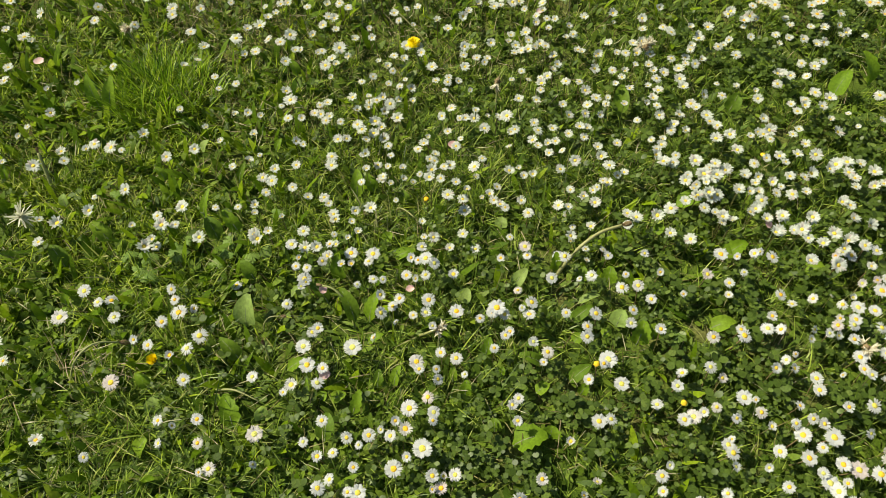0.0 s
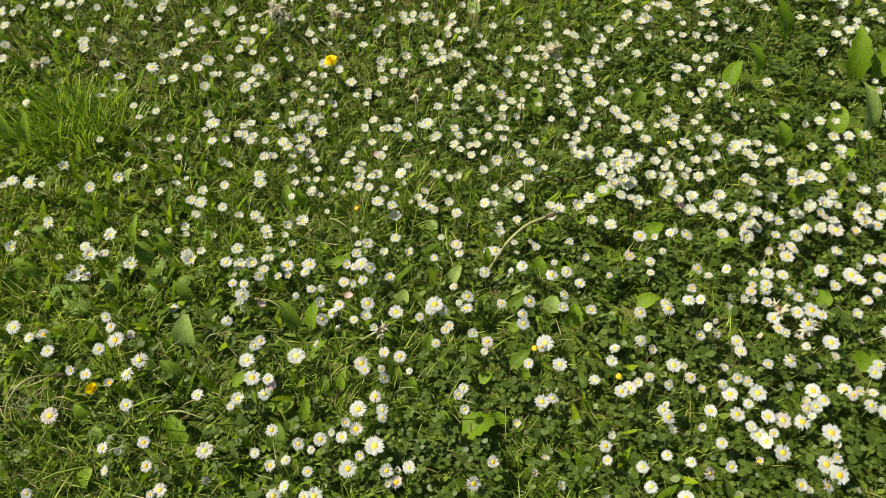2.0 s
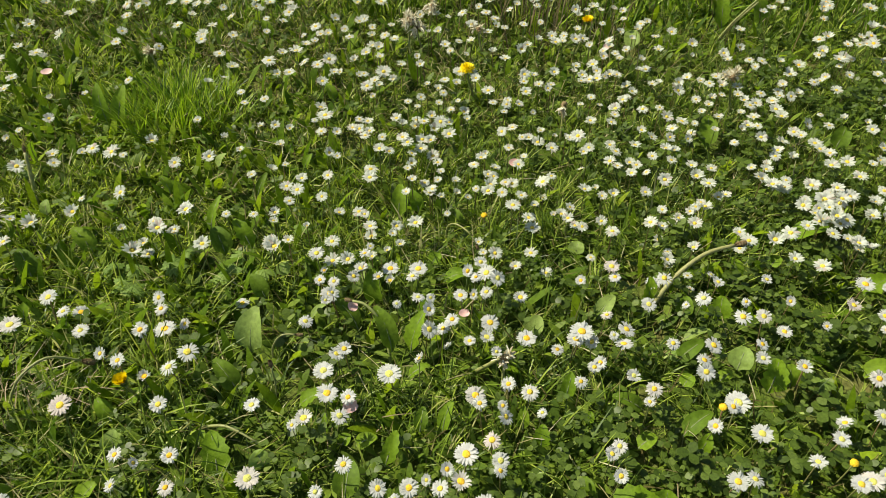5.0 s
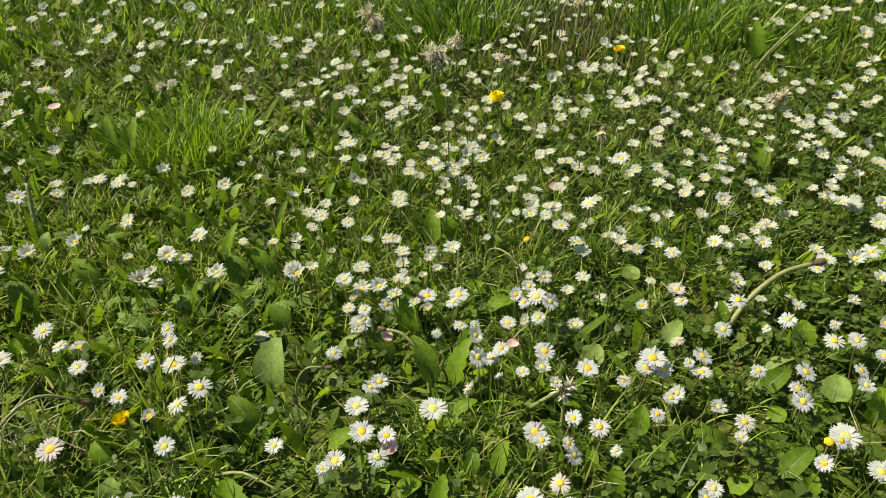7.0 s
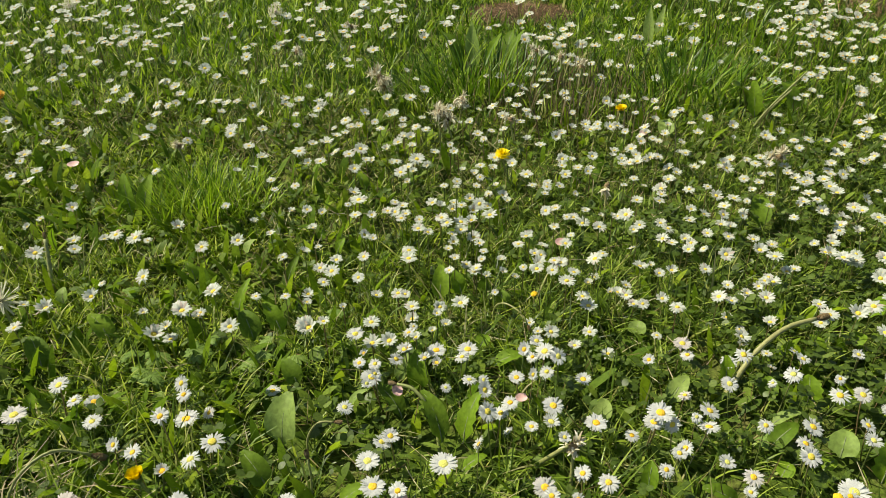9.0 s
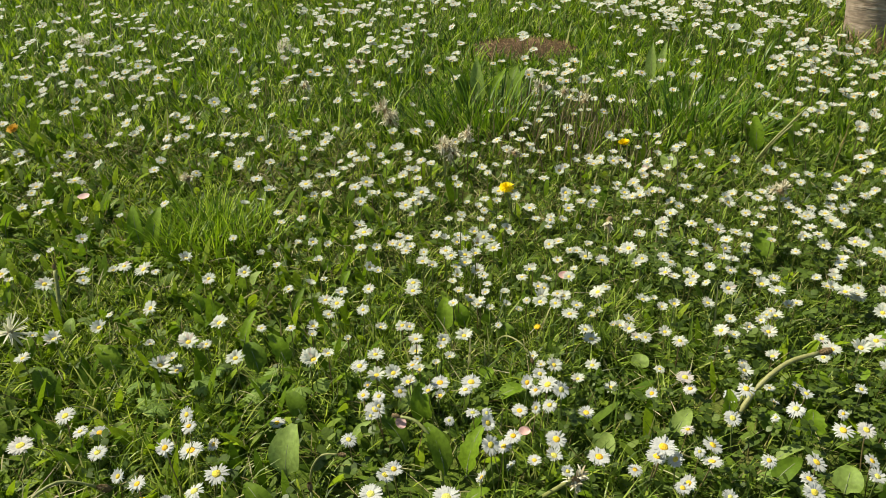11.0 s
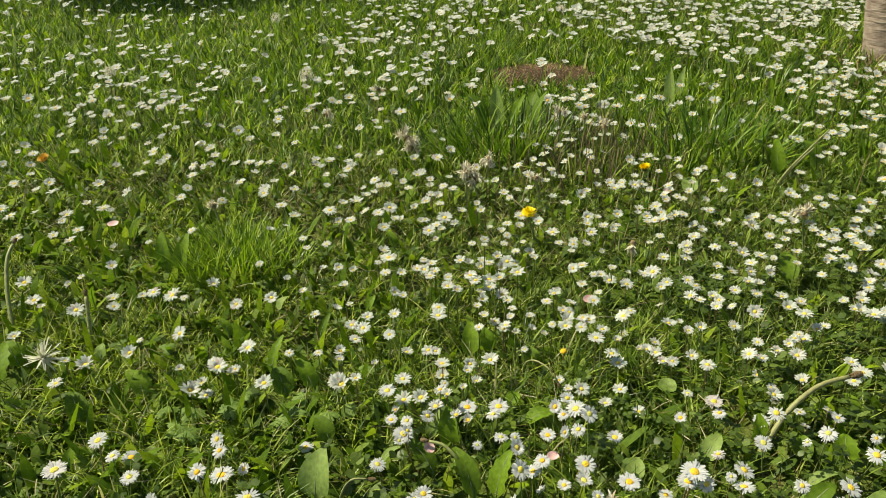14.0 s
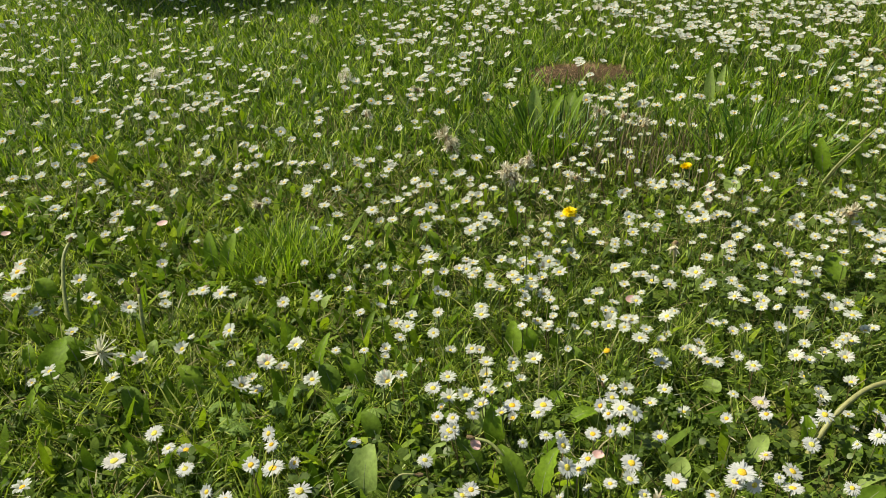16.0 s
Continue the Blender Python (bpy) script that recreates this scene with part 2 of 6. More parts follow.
def strips(base, turn, length, width, profile, lean, curl, twist=0.0):
    """Flat tapered strips, all at once: blades, petals, leaflets. lean: angle from upright at the foot; curl: how much more at the tip (radians)."""
    base = np.asarray(base, float).reshape(-1, 3)
    n, k = len(base), len(profile)
    turn, length, width, lean, curl, twist = (np.broadcast_to(np.asarray(a, float), (n,)) for a in (turn, length, width, lean, curl, twist))
    way = np.stack([np.cos(turn), np.sin(turn), np.zeros(n)], 1)
    side = np.stack([-np.sin(turn + twist), np.cos(turn + twist), np.zeros(n)], 1)
    here, verts = base.copy(), np.zeros((n, k, 2, 3))
    for i in range(k):
        half = (width * profile[i] / 2)[:, None] * side
        verts[:, i, 0], verts[:, i, 1] = here - half, here + half
        angle = lean + curl * (i + 0.5) / (k - 1)
        step = length / (k - 1)
        here = here + way * (np.sin(angle) * step)[:, None]
        here[:, 2] += np.cos(angle) * step
    one = []
    for i in range(k - 1):
        a = 2 * i
        one += [(a, a + 1, a + 3), (a, a + 3, a + 2)]
    tris = np.array(one)[None] + (np.arange(n) * 2 * k)[:, None, None]
    return verts.reshape(-1, 3), tris.reshape(-1, 3)


def tube(points, radii, sides=6):
    """A closed tube along points."""
    points = [Vector(p) for p in points]
    verts, tris = [], []
    for i, p in enumerate(points):
        along = (points[min(i + 1, len(points) - 1)] - points[max(i - 1, 0)]).normalized()
        u = along.orthogonal().normalized() if abs(along.z) < 0.9 else Vector((1, 0, 0)) - along * along.x
        u.normalize()
        w = along.cross(u)
        for j in range(sides):
            a = 2 * math.pi * j / sides
            verts.append(p + (u * math.cos(a) + w * math.sin(a)) * radii[i])
    for i in range(len(points) - 1):
        for j in range(sides):
            a, b = i * sides + j, i * sides + (j + 1) % sides
            tris += [(a, b, b + sides), (a, b + sides, a + sides)]
    last = len(verts)
    verts.append(points[-1])
    for j in range(sides):
        tris.append((last - sides + j, last - sides + (j + 1) % sides, last))
    return [tuple(v) for v in verts], tris


def dome(radius, height, rings, sides, rough=0.0, rng=None):
    verts, tris = [(0, 0, height)], []
    for r in range(1, rings + 1):
        a = 0.5 * math.pi * r / rings
        for j in range(sides):
            b = 2 * math.pi * (j + 0.5 * (r % 2)) / sides
            k = 1 + (rng.uniform(-rough, rough) if rng is not None else 0)
            verts.append((radius * math.sin(a) * math.cos(b) * k, radius * math.sin(a) * math.sin(b) * k, height * math.cos(a) * k))
    for j in range(sides):
        tris.append((0, 1 + j, 1 + (j + 1) % sides))
    for r in range(rings - 1):
        for j in range(sides):
            a, b = 1 + r * sides + j, 1 + r * sides + (j + 1) % sides
            tris += [(a, a + sides, b), (b, a + sides, b + sides)]
    return verts, tris


def tilted(arrays, tilt, turn, lift):
    """Leans a flower head by tilt towards turn, and lifts it."""
    m = Matrix.Translation((0, 0, lift)) @ Matrix.Rotation(tilt, 4, Vector((-math.sin(turn), math.cos(turn), 0)))
    r, t = np.array(m.to_3x3()), np.array(m.translation)
    return np.asarray(arrays[0], float).reshape(-1, 3) @ r.T + t, arrays[1]


def relief(x, y):
    """The ground's height."""
    return 0.004 * noise.noise((x * 3.1, y * 3.1, 0.3)) + 0.004 * noise.noise((x * 11, y * 11, 1.7))


# ---- ground ----
def build_ground():
    def steps(lo, hi, n):
        return [-400, -150, -60, -25, -12, lo - 3] + list(np.linspace(lo, hi, n)) + [hi + 3, 14, 27, 62, 152, 400]
    xs, ys = steps(-3.6, 3.6, 120), steps(-0.6, 6.0, 110)
    verts = [(x, y, relief(x, y) if abs(x) < 4 and -1 < y < 7 else 0.0) for y in ys for x in xs]
    tris, w = [], len(xs)
    for j in range(len(ys) - 1):
        for i in range(w - 1):
            a = j * w + i
            tris += [(a, a + 1, a + w + 1), (a, a + w + 1, a + w)]
    tagged(new("ground", tri_mesh("ground", verts, tris, [soil_mat])), "dark soil and mossy thatch under the daisy lawn", "ground", kind="structure")


build_ground()
PATCH_X, PATCH_Y, PATCH_A, PATCH_B = 0.145, 2.335, 0.175, 0.13


def in_patch(x, y, grow=1.0):
    return ((x - PATCH_X) / (PATCH_A * grow)) ** 2 + ((y - PATCH_Y) / (PATCH_B * grow)) ** 2 < 1


def field(x, y, scale, seed):
    """A smooth patchiness between about 0 and 1."""
    return np.array([0.5 + 0.8 * noise.noise((a * scale, b * scale, seed)) for a, b in zip(x, y)])


# ---- grass and low plants ----
# broad leaves: foot x and y, length, width, heading and rise in degrees
PALE_LEAVES = [
    (0.447, 1.965, 0.101, 0.026, 50, 83),
    (0.489, 2.048, 0.083, 0.021, 40, 77),
    (0.010, 1.815, 0.105, 0.034, 60, 83),
    (-0.150, 0.499, 0.019, 0.020, 111, 44),
    (-0.305, 0.511, 0.024, 0.021, 94, 48),
    (0.368, 1.407, 0.050, 0.026, 85, 21),
    (1.060, 0.965, 0.100, 0.040, 104, 45),
    (-0.195, 0.645, 0.056, 0.031, 74, 50),
    (-0.393, 0.701, 0.014, 0.013, 102, 40),
    (-0.340, 0.698, 0.016, 0.013, 96, 40),
    (-0.084, 0.739, 0.036, 0.013, 63, 60),
    (-0.135, 0.696, 0.032, 0.010, 24, 35),
    (-0.181, 0.770, 0.020, 0.017, 87, 35),
    (0.128, 0.683, 0.026, 0.021, 60, 40),
    (0.211, 0.709, 0.038, 0.018, 48, 30),
    (0.360, 0.637, 0.030, 0.024, 57, 35)]
PALE_LEAVES_MORE = [
    (0.307, 0.678, 0.038, 0.012, 12, 15),
    (-0.304, 0.516, 0.016, 0.015, 105, 40),
    (0.197, 0.823, 0.020, 0.019, 69, 35)]
MID_LEAVES = [
    (0.930, 1.000, 0.060, 0.030, 160, 30),
    (0.990, 0.960, 0.065, 0.032, 60, 35),
    (1.020, 0.900, 0.060, 0.030, 110, 40),
    (1.090, 0.890, 0.060, 0.026, 80, 50),
    (0.950, 0.880, 0.055, 0.028, 20, 30),
    (1.120, 1.010, 0.070, 0.032, 140, 40),
    (0.880, 0.940, 0.055, 0.028, 100, 45),
    (0.840, 1.120, 0.060, 0.030, 40, 40),
    (0.980, 1.080, 0.060, 0.032, 190, 35),
    (-0.535, 1.110, 0.070, 0.020, 100, 60),
    (-0.515, 1.105, 0.070, 0.022, 80, 60),
    (-0.316, 0.449, 0.030, 0.021, 45, 37),
    (-0.044, 0.891, 0.051, 0.020, 94, 38),
    (-0.015, 0.904, 0.035, 0.017, 114, 51),
    (0.412, 0.615, 0.028, 0.024, 97, 53),
    (0.492, 0.863, 0.061, 0.030, 6, 13)]
MID_LEAVES_MORE = [
    (0.671, 0.733, 0.033, 0.025, -4, 24),
    (0.500, 0.632, 0.040, 0.022, 11, 18),
    (0.574, 0.758, 0.041, 0.025, -173, 19),
    (0.792, 0.599, 0.026, 0.028, 45, 31),
    (0.954, 0.850, 0.036, 0.026, 83, 49),
    (0.842, 0.804, 0.035, 0.024, 75, 40),
    (-0.442, 0.805, 0.046, 0.022, 147, 30),
    (-0.321, 0.546, 0.032, 0.015, 135, 30),
    (-0.059, 0.725, 0.048, 0.021, 84, 60),
    (-0.092, 0.536, 0.026, 0.006, 81, 50),
    (0.029, 0.545, 0.036, 0.014, 57, 45),
    (0.113, 0.551, 0.026, 0.011, 87, 45),
    (0.162, 0.593, 0.030, 0.014, 75, 45),
    (0.024, 0.767, 0.036, 0.017, 12, 20),
    (0.400, 0.785, 0.030, 0.017, 114, 35),
    (0.337, 0.621, 0.018, 0.014, 27, 20),
    (0.231, 0.532, 0.024, 0.017, 24, 20)]
MID_LEAVES_LOW = [
    (-0.060, 0.525, 0.026, 0.015, 18, 20),
    (0.294, 0.612, 0.018, 0.016, 42, 25),
    (-0.308, 0.570, 0.020, 0.014, 57, 30),
    (-0.074, 0.526, 0.014, 0.014, 51, 25),
    (0.448, 0.808, 0.022, 0.016, 39, 20),
    (0.008, 0.800, 0.018, 0.016, 54, 25)]
DARK_LEAVES = [
    (-0.035, 1.800, 0.105, 0.048, 140, 50),
    (0.085, 1.820, 0.095, 0.040, 60, 55),
    (0.560, 1.560, 0.080, 0.036, 200, 50),
    (0.640, 1.520, 0.070, 0.036, 120, 55),
    (0.041, 0.875, 0.027, 0.017, 104, 41),
    (0.429, 1.076, 0.066, 0.026, 80, 24),
    (0.634, 1.084, 0.041, 0.025, 63, 42),
    (-0.064, 0.465, 0.041, 0.023, 87, 19),
    (0.169, 0.476, 0.021, 0.019, 79, 40),
    (-0.502, 0.756, 0.044, 0.022, 135, 35),
    (-0.266, 0.807, 0.044, 0.024, 129, 35),
    (-0.076, 0.684, 0.048, 0.019, 144, 30),
    (-0.033, 0.650, 0.060, 0.021, 126, 35),
    (-0.198, 0.590, 0.046, 0.020, 138, 35),
    (0.005, 0.544, 0.028, 0.013, 84, 35),
    (0.317, 0.716, 0.028, 0.018, 72, 35),
    (0.280, 0.548, 0.042, 0.018, 30, 25),
    (0.244, 0.578, 0.040, 0.016, 162, 20)]
DARK_LEAVES_MORE = [
    (0.294, 0.647, 0.042, 0.017, 33, 25),
    (-0.196, 0.730, 0.038, 0.018, 126, 35)]
BRIGHT_LEAVES = [
    (-0.648, 0.810, 0.070, 0.030, 100, 30),
    (0.035, 1.780, 0.100, 0.020, 45, 60),
    (0.095, 1.800, 0.100, 0.022, 40, 58),
    (0.560, 1.500, 0.075, 0.024, 80, 65),
    (-0.192, 0.484, 0.052, 0.023, 113, 15),
    (0.551, 0.761, 0.047, 0.022, 27, 17),
    (0.243, 0.467, 0.019, 0.026, 78, 43),
    (-0.028, 0.503, 0.039, 0.014, 78, 34),
    (1.018, 1.250, 0.110, 0.030, 110, 58),
    (1.110, 1.110, 0.115, 0.040, 70, 52),
    (1.160, 1.111, 0.085, 0.034, 40, 42),
    (0.915, 1.150, 0.070, 0.034, 120, 48),
    (0.802, 0.481, 0.035, 0.039, 36, 23),
    (0.193, 0.456, 0.052, 0.033, 9, 15),
    (-0.406, 0.789, 0.026, 0.009, 33, 40)]
BRIGHT_LEAVES_MORE = [
    (-0.480, 0.687, 0.022, 0.012, 87, 50),
    (-0.233, 0.818, 0.050, 0.019, 135, 40),
    (-0.127, 0.572, 0.036, 0.015, 24, 20),
    (-0.203, 0.521, 0.018, 0.013, 132, 40),
    (-0.025, 0.523, 0.020, 0.013, 60, 45),
    (-0.011, 0.650, 0.056, 0.019, 54, 45),
    (0.025, 0.669, 0.030, 0.008, 117, 55),
    (-0.012, 0.614, 0.030, 0.011, 21, 25),
    (0.130, 0.529, 0.026, 0.015, 78, 45),
    (0.275, 0.737, 0.036, 0.015, 93, 55),
    (0.357, 0.712, 0.032, 0.021, 75, 45),
    (0.385, 0.606, 0.042, 0.024, 75, 45),
    (0.293, 0.529, 0.024, 0.013, 63, 50),
    (0.183, 0.560, 0.014, 0.009, 66, 40),
    (-0.221, 0.519, 0.018, 0.017, 78, 35)]
FAR_BRIGHT_LEAVES = [
    (-0.638, 0.861, 0.044, 0.025, 144, 40),
    (-0.655, 0.935, 0.035, 0.010, 96, 50),
    (-0.779, 1.146, 0.071, 0.014, -24, 50),
    (-0.696, 0.845, 0.035, 0.015, 116, 45),
    (-0.641, 0.755, 0.041, 0.011, 72, 45),
    (-0.604, 1.002, 0.065, 0.008, -36, 60),
    (-0.992, 1.350, 0.047, 0.025, 156, 30),
    (-0.903, 1.310, 0.029, 0.012, 60, 50),
    (-0.644, 1.227, 0.041, 0.009, -32, 55),
    (-0.294, 0.845, 0.059, 0.013, 68, 45),
    (-0.223, 1.036, 0.020, 0.011, 84, 45),
    (-0.333, 1.423, 0.041, 0.018, 120, 50)]
FAR_MID_LEAVES = [
    (-0.775, 1.018, 0.044, 0.026, 144, 40),
    (-0.577, 0.768, 0.035, 0.016, 164, 25),
    (-0.194, 1.002, 0.026, 0.012, 52, 50),
    (-0.378, 0.932, 0.032, 0.013, 144, 45),
    (-0.277, 1.256, 0.032, 0.016, 20, 25),
    (-0.177, 1.196, 0.035, 0.017, 132, 40)]
FAR_PALE_LEAVES = [
    (-0.536, 0.880, 0.023, 0.015, 92, 40),
    (-0.325, 0.999, 0.026, 0.017, 44, 40)]
FAR_DARK_LEAVES = [
    (-0.250, 0.929, 0.041, 0.011, 68, 50)]
LEAVES = {"pale": PALE_LEAVES + PALE_LEAVES_MORE + FAR_PALE_LEAVES, "mid": MID_LEAVES + MID_LEAVES_MORE + MID_LEAVES_LOW + FAR_MID_LEAVES, "dark": DARK_LEAVES + DARK_LEAVES_MORE + FAR_DARK_LEAVES, "bright": BRIGHT_LEAVES + BRIGHT_LEAVES_MORE + FAR_BRIGHT_LEAVES}


def clear_of_leaves(x, y):
    """Points that lie under no broad leaf, and mostly not close on the sunny side of the pale and bright ones."""
    ok = np.ones(len(x), bool)
    thin = np.sin(x * 5173 + y * 3391) > -0.6
    for tone, rows in LEAVES.items():
        for a, b, length, width, turn, rise in rows:
            c, d = math.cos(radians(turn)), math.sin(radians(turn))
            flat = length * math.cos(radians(rise))
            u, w = (x - a) * c + (y - b) * d, -(x - a) * d + (y - b) * c
            ok &= ((u - 0.5 * flat) / (0.62 * flat + 0.004)) ** 2 + (w / (0.6 * width)) ** 2 > 1
            if tone in ("pale", "bright") and b < 1.4:
                for k in (0.010, 0.020):
                    u, w = (x + 0.95 * k - a) * c + (y - 0.31 * k - b) * d, -(x + 0.95 * k - a) * d + (y - 0.31 * k - b) * c
                    ok &= ~(thin & (((u - 0.5 * flat) / (0.55 * flat + 0.004)) ** 2 + (w / (0.5 * width)) ** 2 < 1))
            front = ((x - a) / (0.5 * width)) ** 2 + ((y - b + 0.008) / 0.014) ** 2 < 1
            ok &= ~front
    return ok


rng = np.random.default_rng(7)


def scatter(n, x0, x1, y0, y1, keep=None):
    x, y = rng.uniform(x0, x1, n), rng.uniform(y0, y1, n)
    if keep is not None:
        ok = keep(x, y)
        x, y = x[ok], y[ok]
    return x, y


def in_wedge(x, y):
    thin = ((x - 1.20) / 0.32) ** 2 + ((y - 2.30) / 0.24) ** 2 < 1
    return ~(thin & (np.sin(x * 917 + y * 733) > -0.5)) & (np.abs(x - 0.12) < 0.72 * y + 0.62) & ~in_patch(x, y, 0.95)


def clover_share(x, y):
    """Clover crowds out the grass on one side of the near lawn."""
    return np.clip(0.26 + 1.15 * (x - 0.05) - 1.6 * np.clip(y - 0.7, -0.05, 2) + 1.0 * (field(x, y, 6.0, 3.3) - 0.5), 0.03, 0.72)


def worn(x, y):
    """Where the middle lawn is thin and brown thatch shows, 0 to 1."""
    reach = np.exp(-((x + 0.28) / 0.42) ** 2 - ((y - 1.36) / 0.24) ** 2) + 0.8 * np.exp(-((x - 0.22) / 0.16) ** 2 - ((y - 1.62) / 0.15) ** 2) + 0.5 * np.exp(-((x + 0.75) / 0.3) ** 2 - ((y - 1.55) / 0.2) ** 2)
    return np.clip(reach * (1.9 * field(x, y, 7.0, 4.4) - 0.1), 0, 1)


def on_ground(x, y, sink=0.004):
    return np.stack([x, y, np.full(len(x), -sink)], 1)


BLADE = (1.0, 0.9, 0.6, 0.06)


def build_lawn():
    x, y = scatter(340000, -1.5, 1.85, 0.1, 1.75, in_wedge)
    clump = field(x, y, 20.0, 2.9)
    ok = (rng.uniform(0, 1, len(x)) < np.clip(4.2 * clump - 1.2 - 0.3 * np.clip(y - 0.6, 0, 1), 0.10, 1.0)) & (rng.uniform(0, 1, len(x)) > 0.92 * clover_share(x, y) + 0.16 * (y < 0.8)) & (rng.uniform(0, 1, len(x)) > 0.3 * worn(x, y)) & clear_of_leaves(x, y)
    x, y, clump = x[ok], y[ok], clump[ok]
    n = len(x)
    tall = (0.75 + 0.5 * field(x, y, 5.0, 9.1)) * (0.7 + 0.6 * clump) * (1 - 0.28 * np.clip((y - 0.8) / 0.4, 0, 1)) * (1 - 0.25 * worn(x, y))
    # share of brightened blades grows leftwards and outwards: light put into the colour
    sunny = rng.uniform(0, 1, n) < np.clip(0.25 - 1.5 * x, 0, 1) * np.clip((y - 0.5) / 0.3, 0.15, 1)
    for pick_them, mat, label in ((~sunny, lawn_mat, "short fine lawn grass between the daisies"), (sunny, brightened_lawn_mat, "yellow-green lawn grass with brighter light put into its colour, mostly left")):
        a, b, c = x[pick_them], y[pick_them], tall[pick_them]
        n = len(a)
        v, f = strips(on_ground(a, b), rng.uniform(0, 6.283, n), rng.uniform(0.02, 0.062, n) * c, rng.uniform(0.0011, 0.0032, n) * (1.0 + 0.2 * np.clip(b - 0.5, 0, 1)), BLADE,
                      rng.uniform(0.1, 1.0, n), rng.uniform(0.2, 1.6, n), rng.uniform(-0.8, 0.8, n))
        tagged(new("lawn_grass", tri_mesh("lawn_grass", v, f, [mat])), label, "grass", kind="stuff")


def build_meadow():
    def clumps(a, b):
        return in_wedge(a, b) & (rng.uniform(0, 1, len(a)) < np.clip(1.9 - 0.32 * b, 0.3, 1.0) * np.clip(3.4 * field(a, b, 16.0, 2.9) - 0.85, 0.16, 1.0))
    for y0, y1, n, shape in ((1.5, 2.8, 145000, BLADE), (2.8, 5.6, 200000, (1.0, 0.75, 0.06))):
        x, y = scatter(n, -4.2, 4.4, y0, y1, clumps)
        n = len(x)
        tall = 0.7 + 0.6 * field(x, y, 2.2, 5.1)
        v, f = strips(on_ground(x, y), rng.uniform(0, 6.283, n), rng.uniform(0.03, 0.075, n) * tall, rng.uniform(0.0018, 0.0054, n) * (0.8 + 0.16 * y), shape,
                      rng.uniform(0.05, 0.9, n), rng.uniform(0.2, 1.4, n), rng.uniform(-0.9, 0.9, n))
        tagged(new("meadow_grass", tri_mesh("meadow_grass", v, f, [meadow_mat])), "longer bright green meadow grass further out", "grass", kind="stuff")


def build_outer_meadow():
    """The same meadow round about, sparser."""
    x, y = scatter(120000, -7, 7, -4, 9, lambda a, b: ~(in_wedge(a, b) & (b > 0.1) & (b < 5.6)))
    n = len(x)
    v, f = strips(on_ground(x, y), rng.uniform(0, 6.283, n), rng.uniform(0.03, 0.09, n), rng.uniform(0.005, 0.011, n), (1.0, 0.15), rng.uniform(0.05, 0.7, n), rng.uniform(0.2, 1.4, n))
    tagged(new("outer_meadow_grass", tri_mesh("outer_meadow_grass", v, f, [meadow_mat])), "bright green meadow grass all round", "grass", kind="stuff")


def build_clover():
    x, y = scatter(52000, -1.4, 1.7, 0.12, 1.5, in_wedge)
    mound = field(x, y, 17.0, 6.1)
    ok = (rng.uniform(0, 1, len(x)) < 1.15 * clover_share(x, y) * np.clip(4.0 * mound - 1.1, 0.12, 1.0)) & clear_of_leaves(x, y)
    x, y, mound = x[ok], y[ok], mound[ok]
    n = len(x)
    top = np.stack([x, y, 0.006 + rng.uniform(0.35, 1.0, n) * 0.055 * np.clip(mound, 0.2, 0.9)], 1)
    size, spin, droop = rng.uniform(0.0046, 0.0100, n) * rng.choice([0.8, 1.05, 1.45], n, p=[0.35, 0.45, 0.20]), rng.uniform(0, 6.283, n), rng.uniform(1.1, 1.75, n)
    pieces = [strips(top, spin + k * 2.094, size, size * rng.uniform(0.7, 1.0, n), (0.12, 0.7, 1.0, 0.85, 0.3), droop + rng.uniform(-0.45, 0.45, n), rng.uniform(-0.5, 0.6, n)) for k in range(3)]
    pieces.append(strips(on_ground(x, y), spin, top[:, 2] + 0.004, 0.0008, (1.0, 1.0), 0.0, 0.0))
    v, f = joined(*pieces)
    tagged(new("clover", tri_mesh("clover", v, f, [clover_mat])), "low carpet of small three-part clover leaves", "clover", kind="stuff")


def build_small_leaves():
    x, y = scatter(25000, -1.45, 1.8, 0.12, 1.9, lambda a, b: in_wedge(a, b) & clear_of_leaves(a, b) & ((a > -0.1) | (np.sin(a * 3571 + b * 2213) > -0.8)))
    a, b = scatter(5200, -0.75, 0.2, 0.30, 0.80, lambda a, b: in_wedge(a, b) & clear_of_leaves(a, b) & (field(a, b, 9.0, 8.8) > 0.5))
    x, y = np.append(x, a), np.append(y, b)
    n = len(x)
    v, f = strips(on_ground(x, y, -0.004), rng.uniform(0, 6.283, n), rng.uniform(0.014, 0.034, n), rng.uniform(0.005, 0.011, n), (0.22, 0.3, 0.75, 1.0, 0.85, 0.3),
                  rng.uniform(0.4, 1.3, n), rng.uniform(0.1, 0.8, n), rng.uniform(-0.4, 0.4, n))
    tagged(new("small_leaves", tri_mesh("small_leaves", v, f, [herb_mat])), "small spoon-shaped daisy leaves low in the lawn", "leaves", kind="stuff")


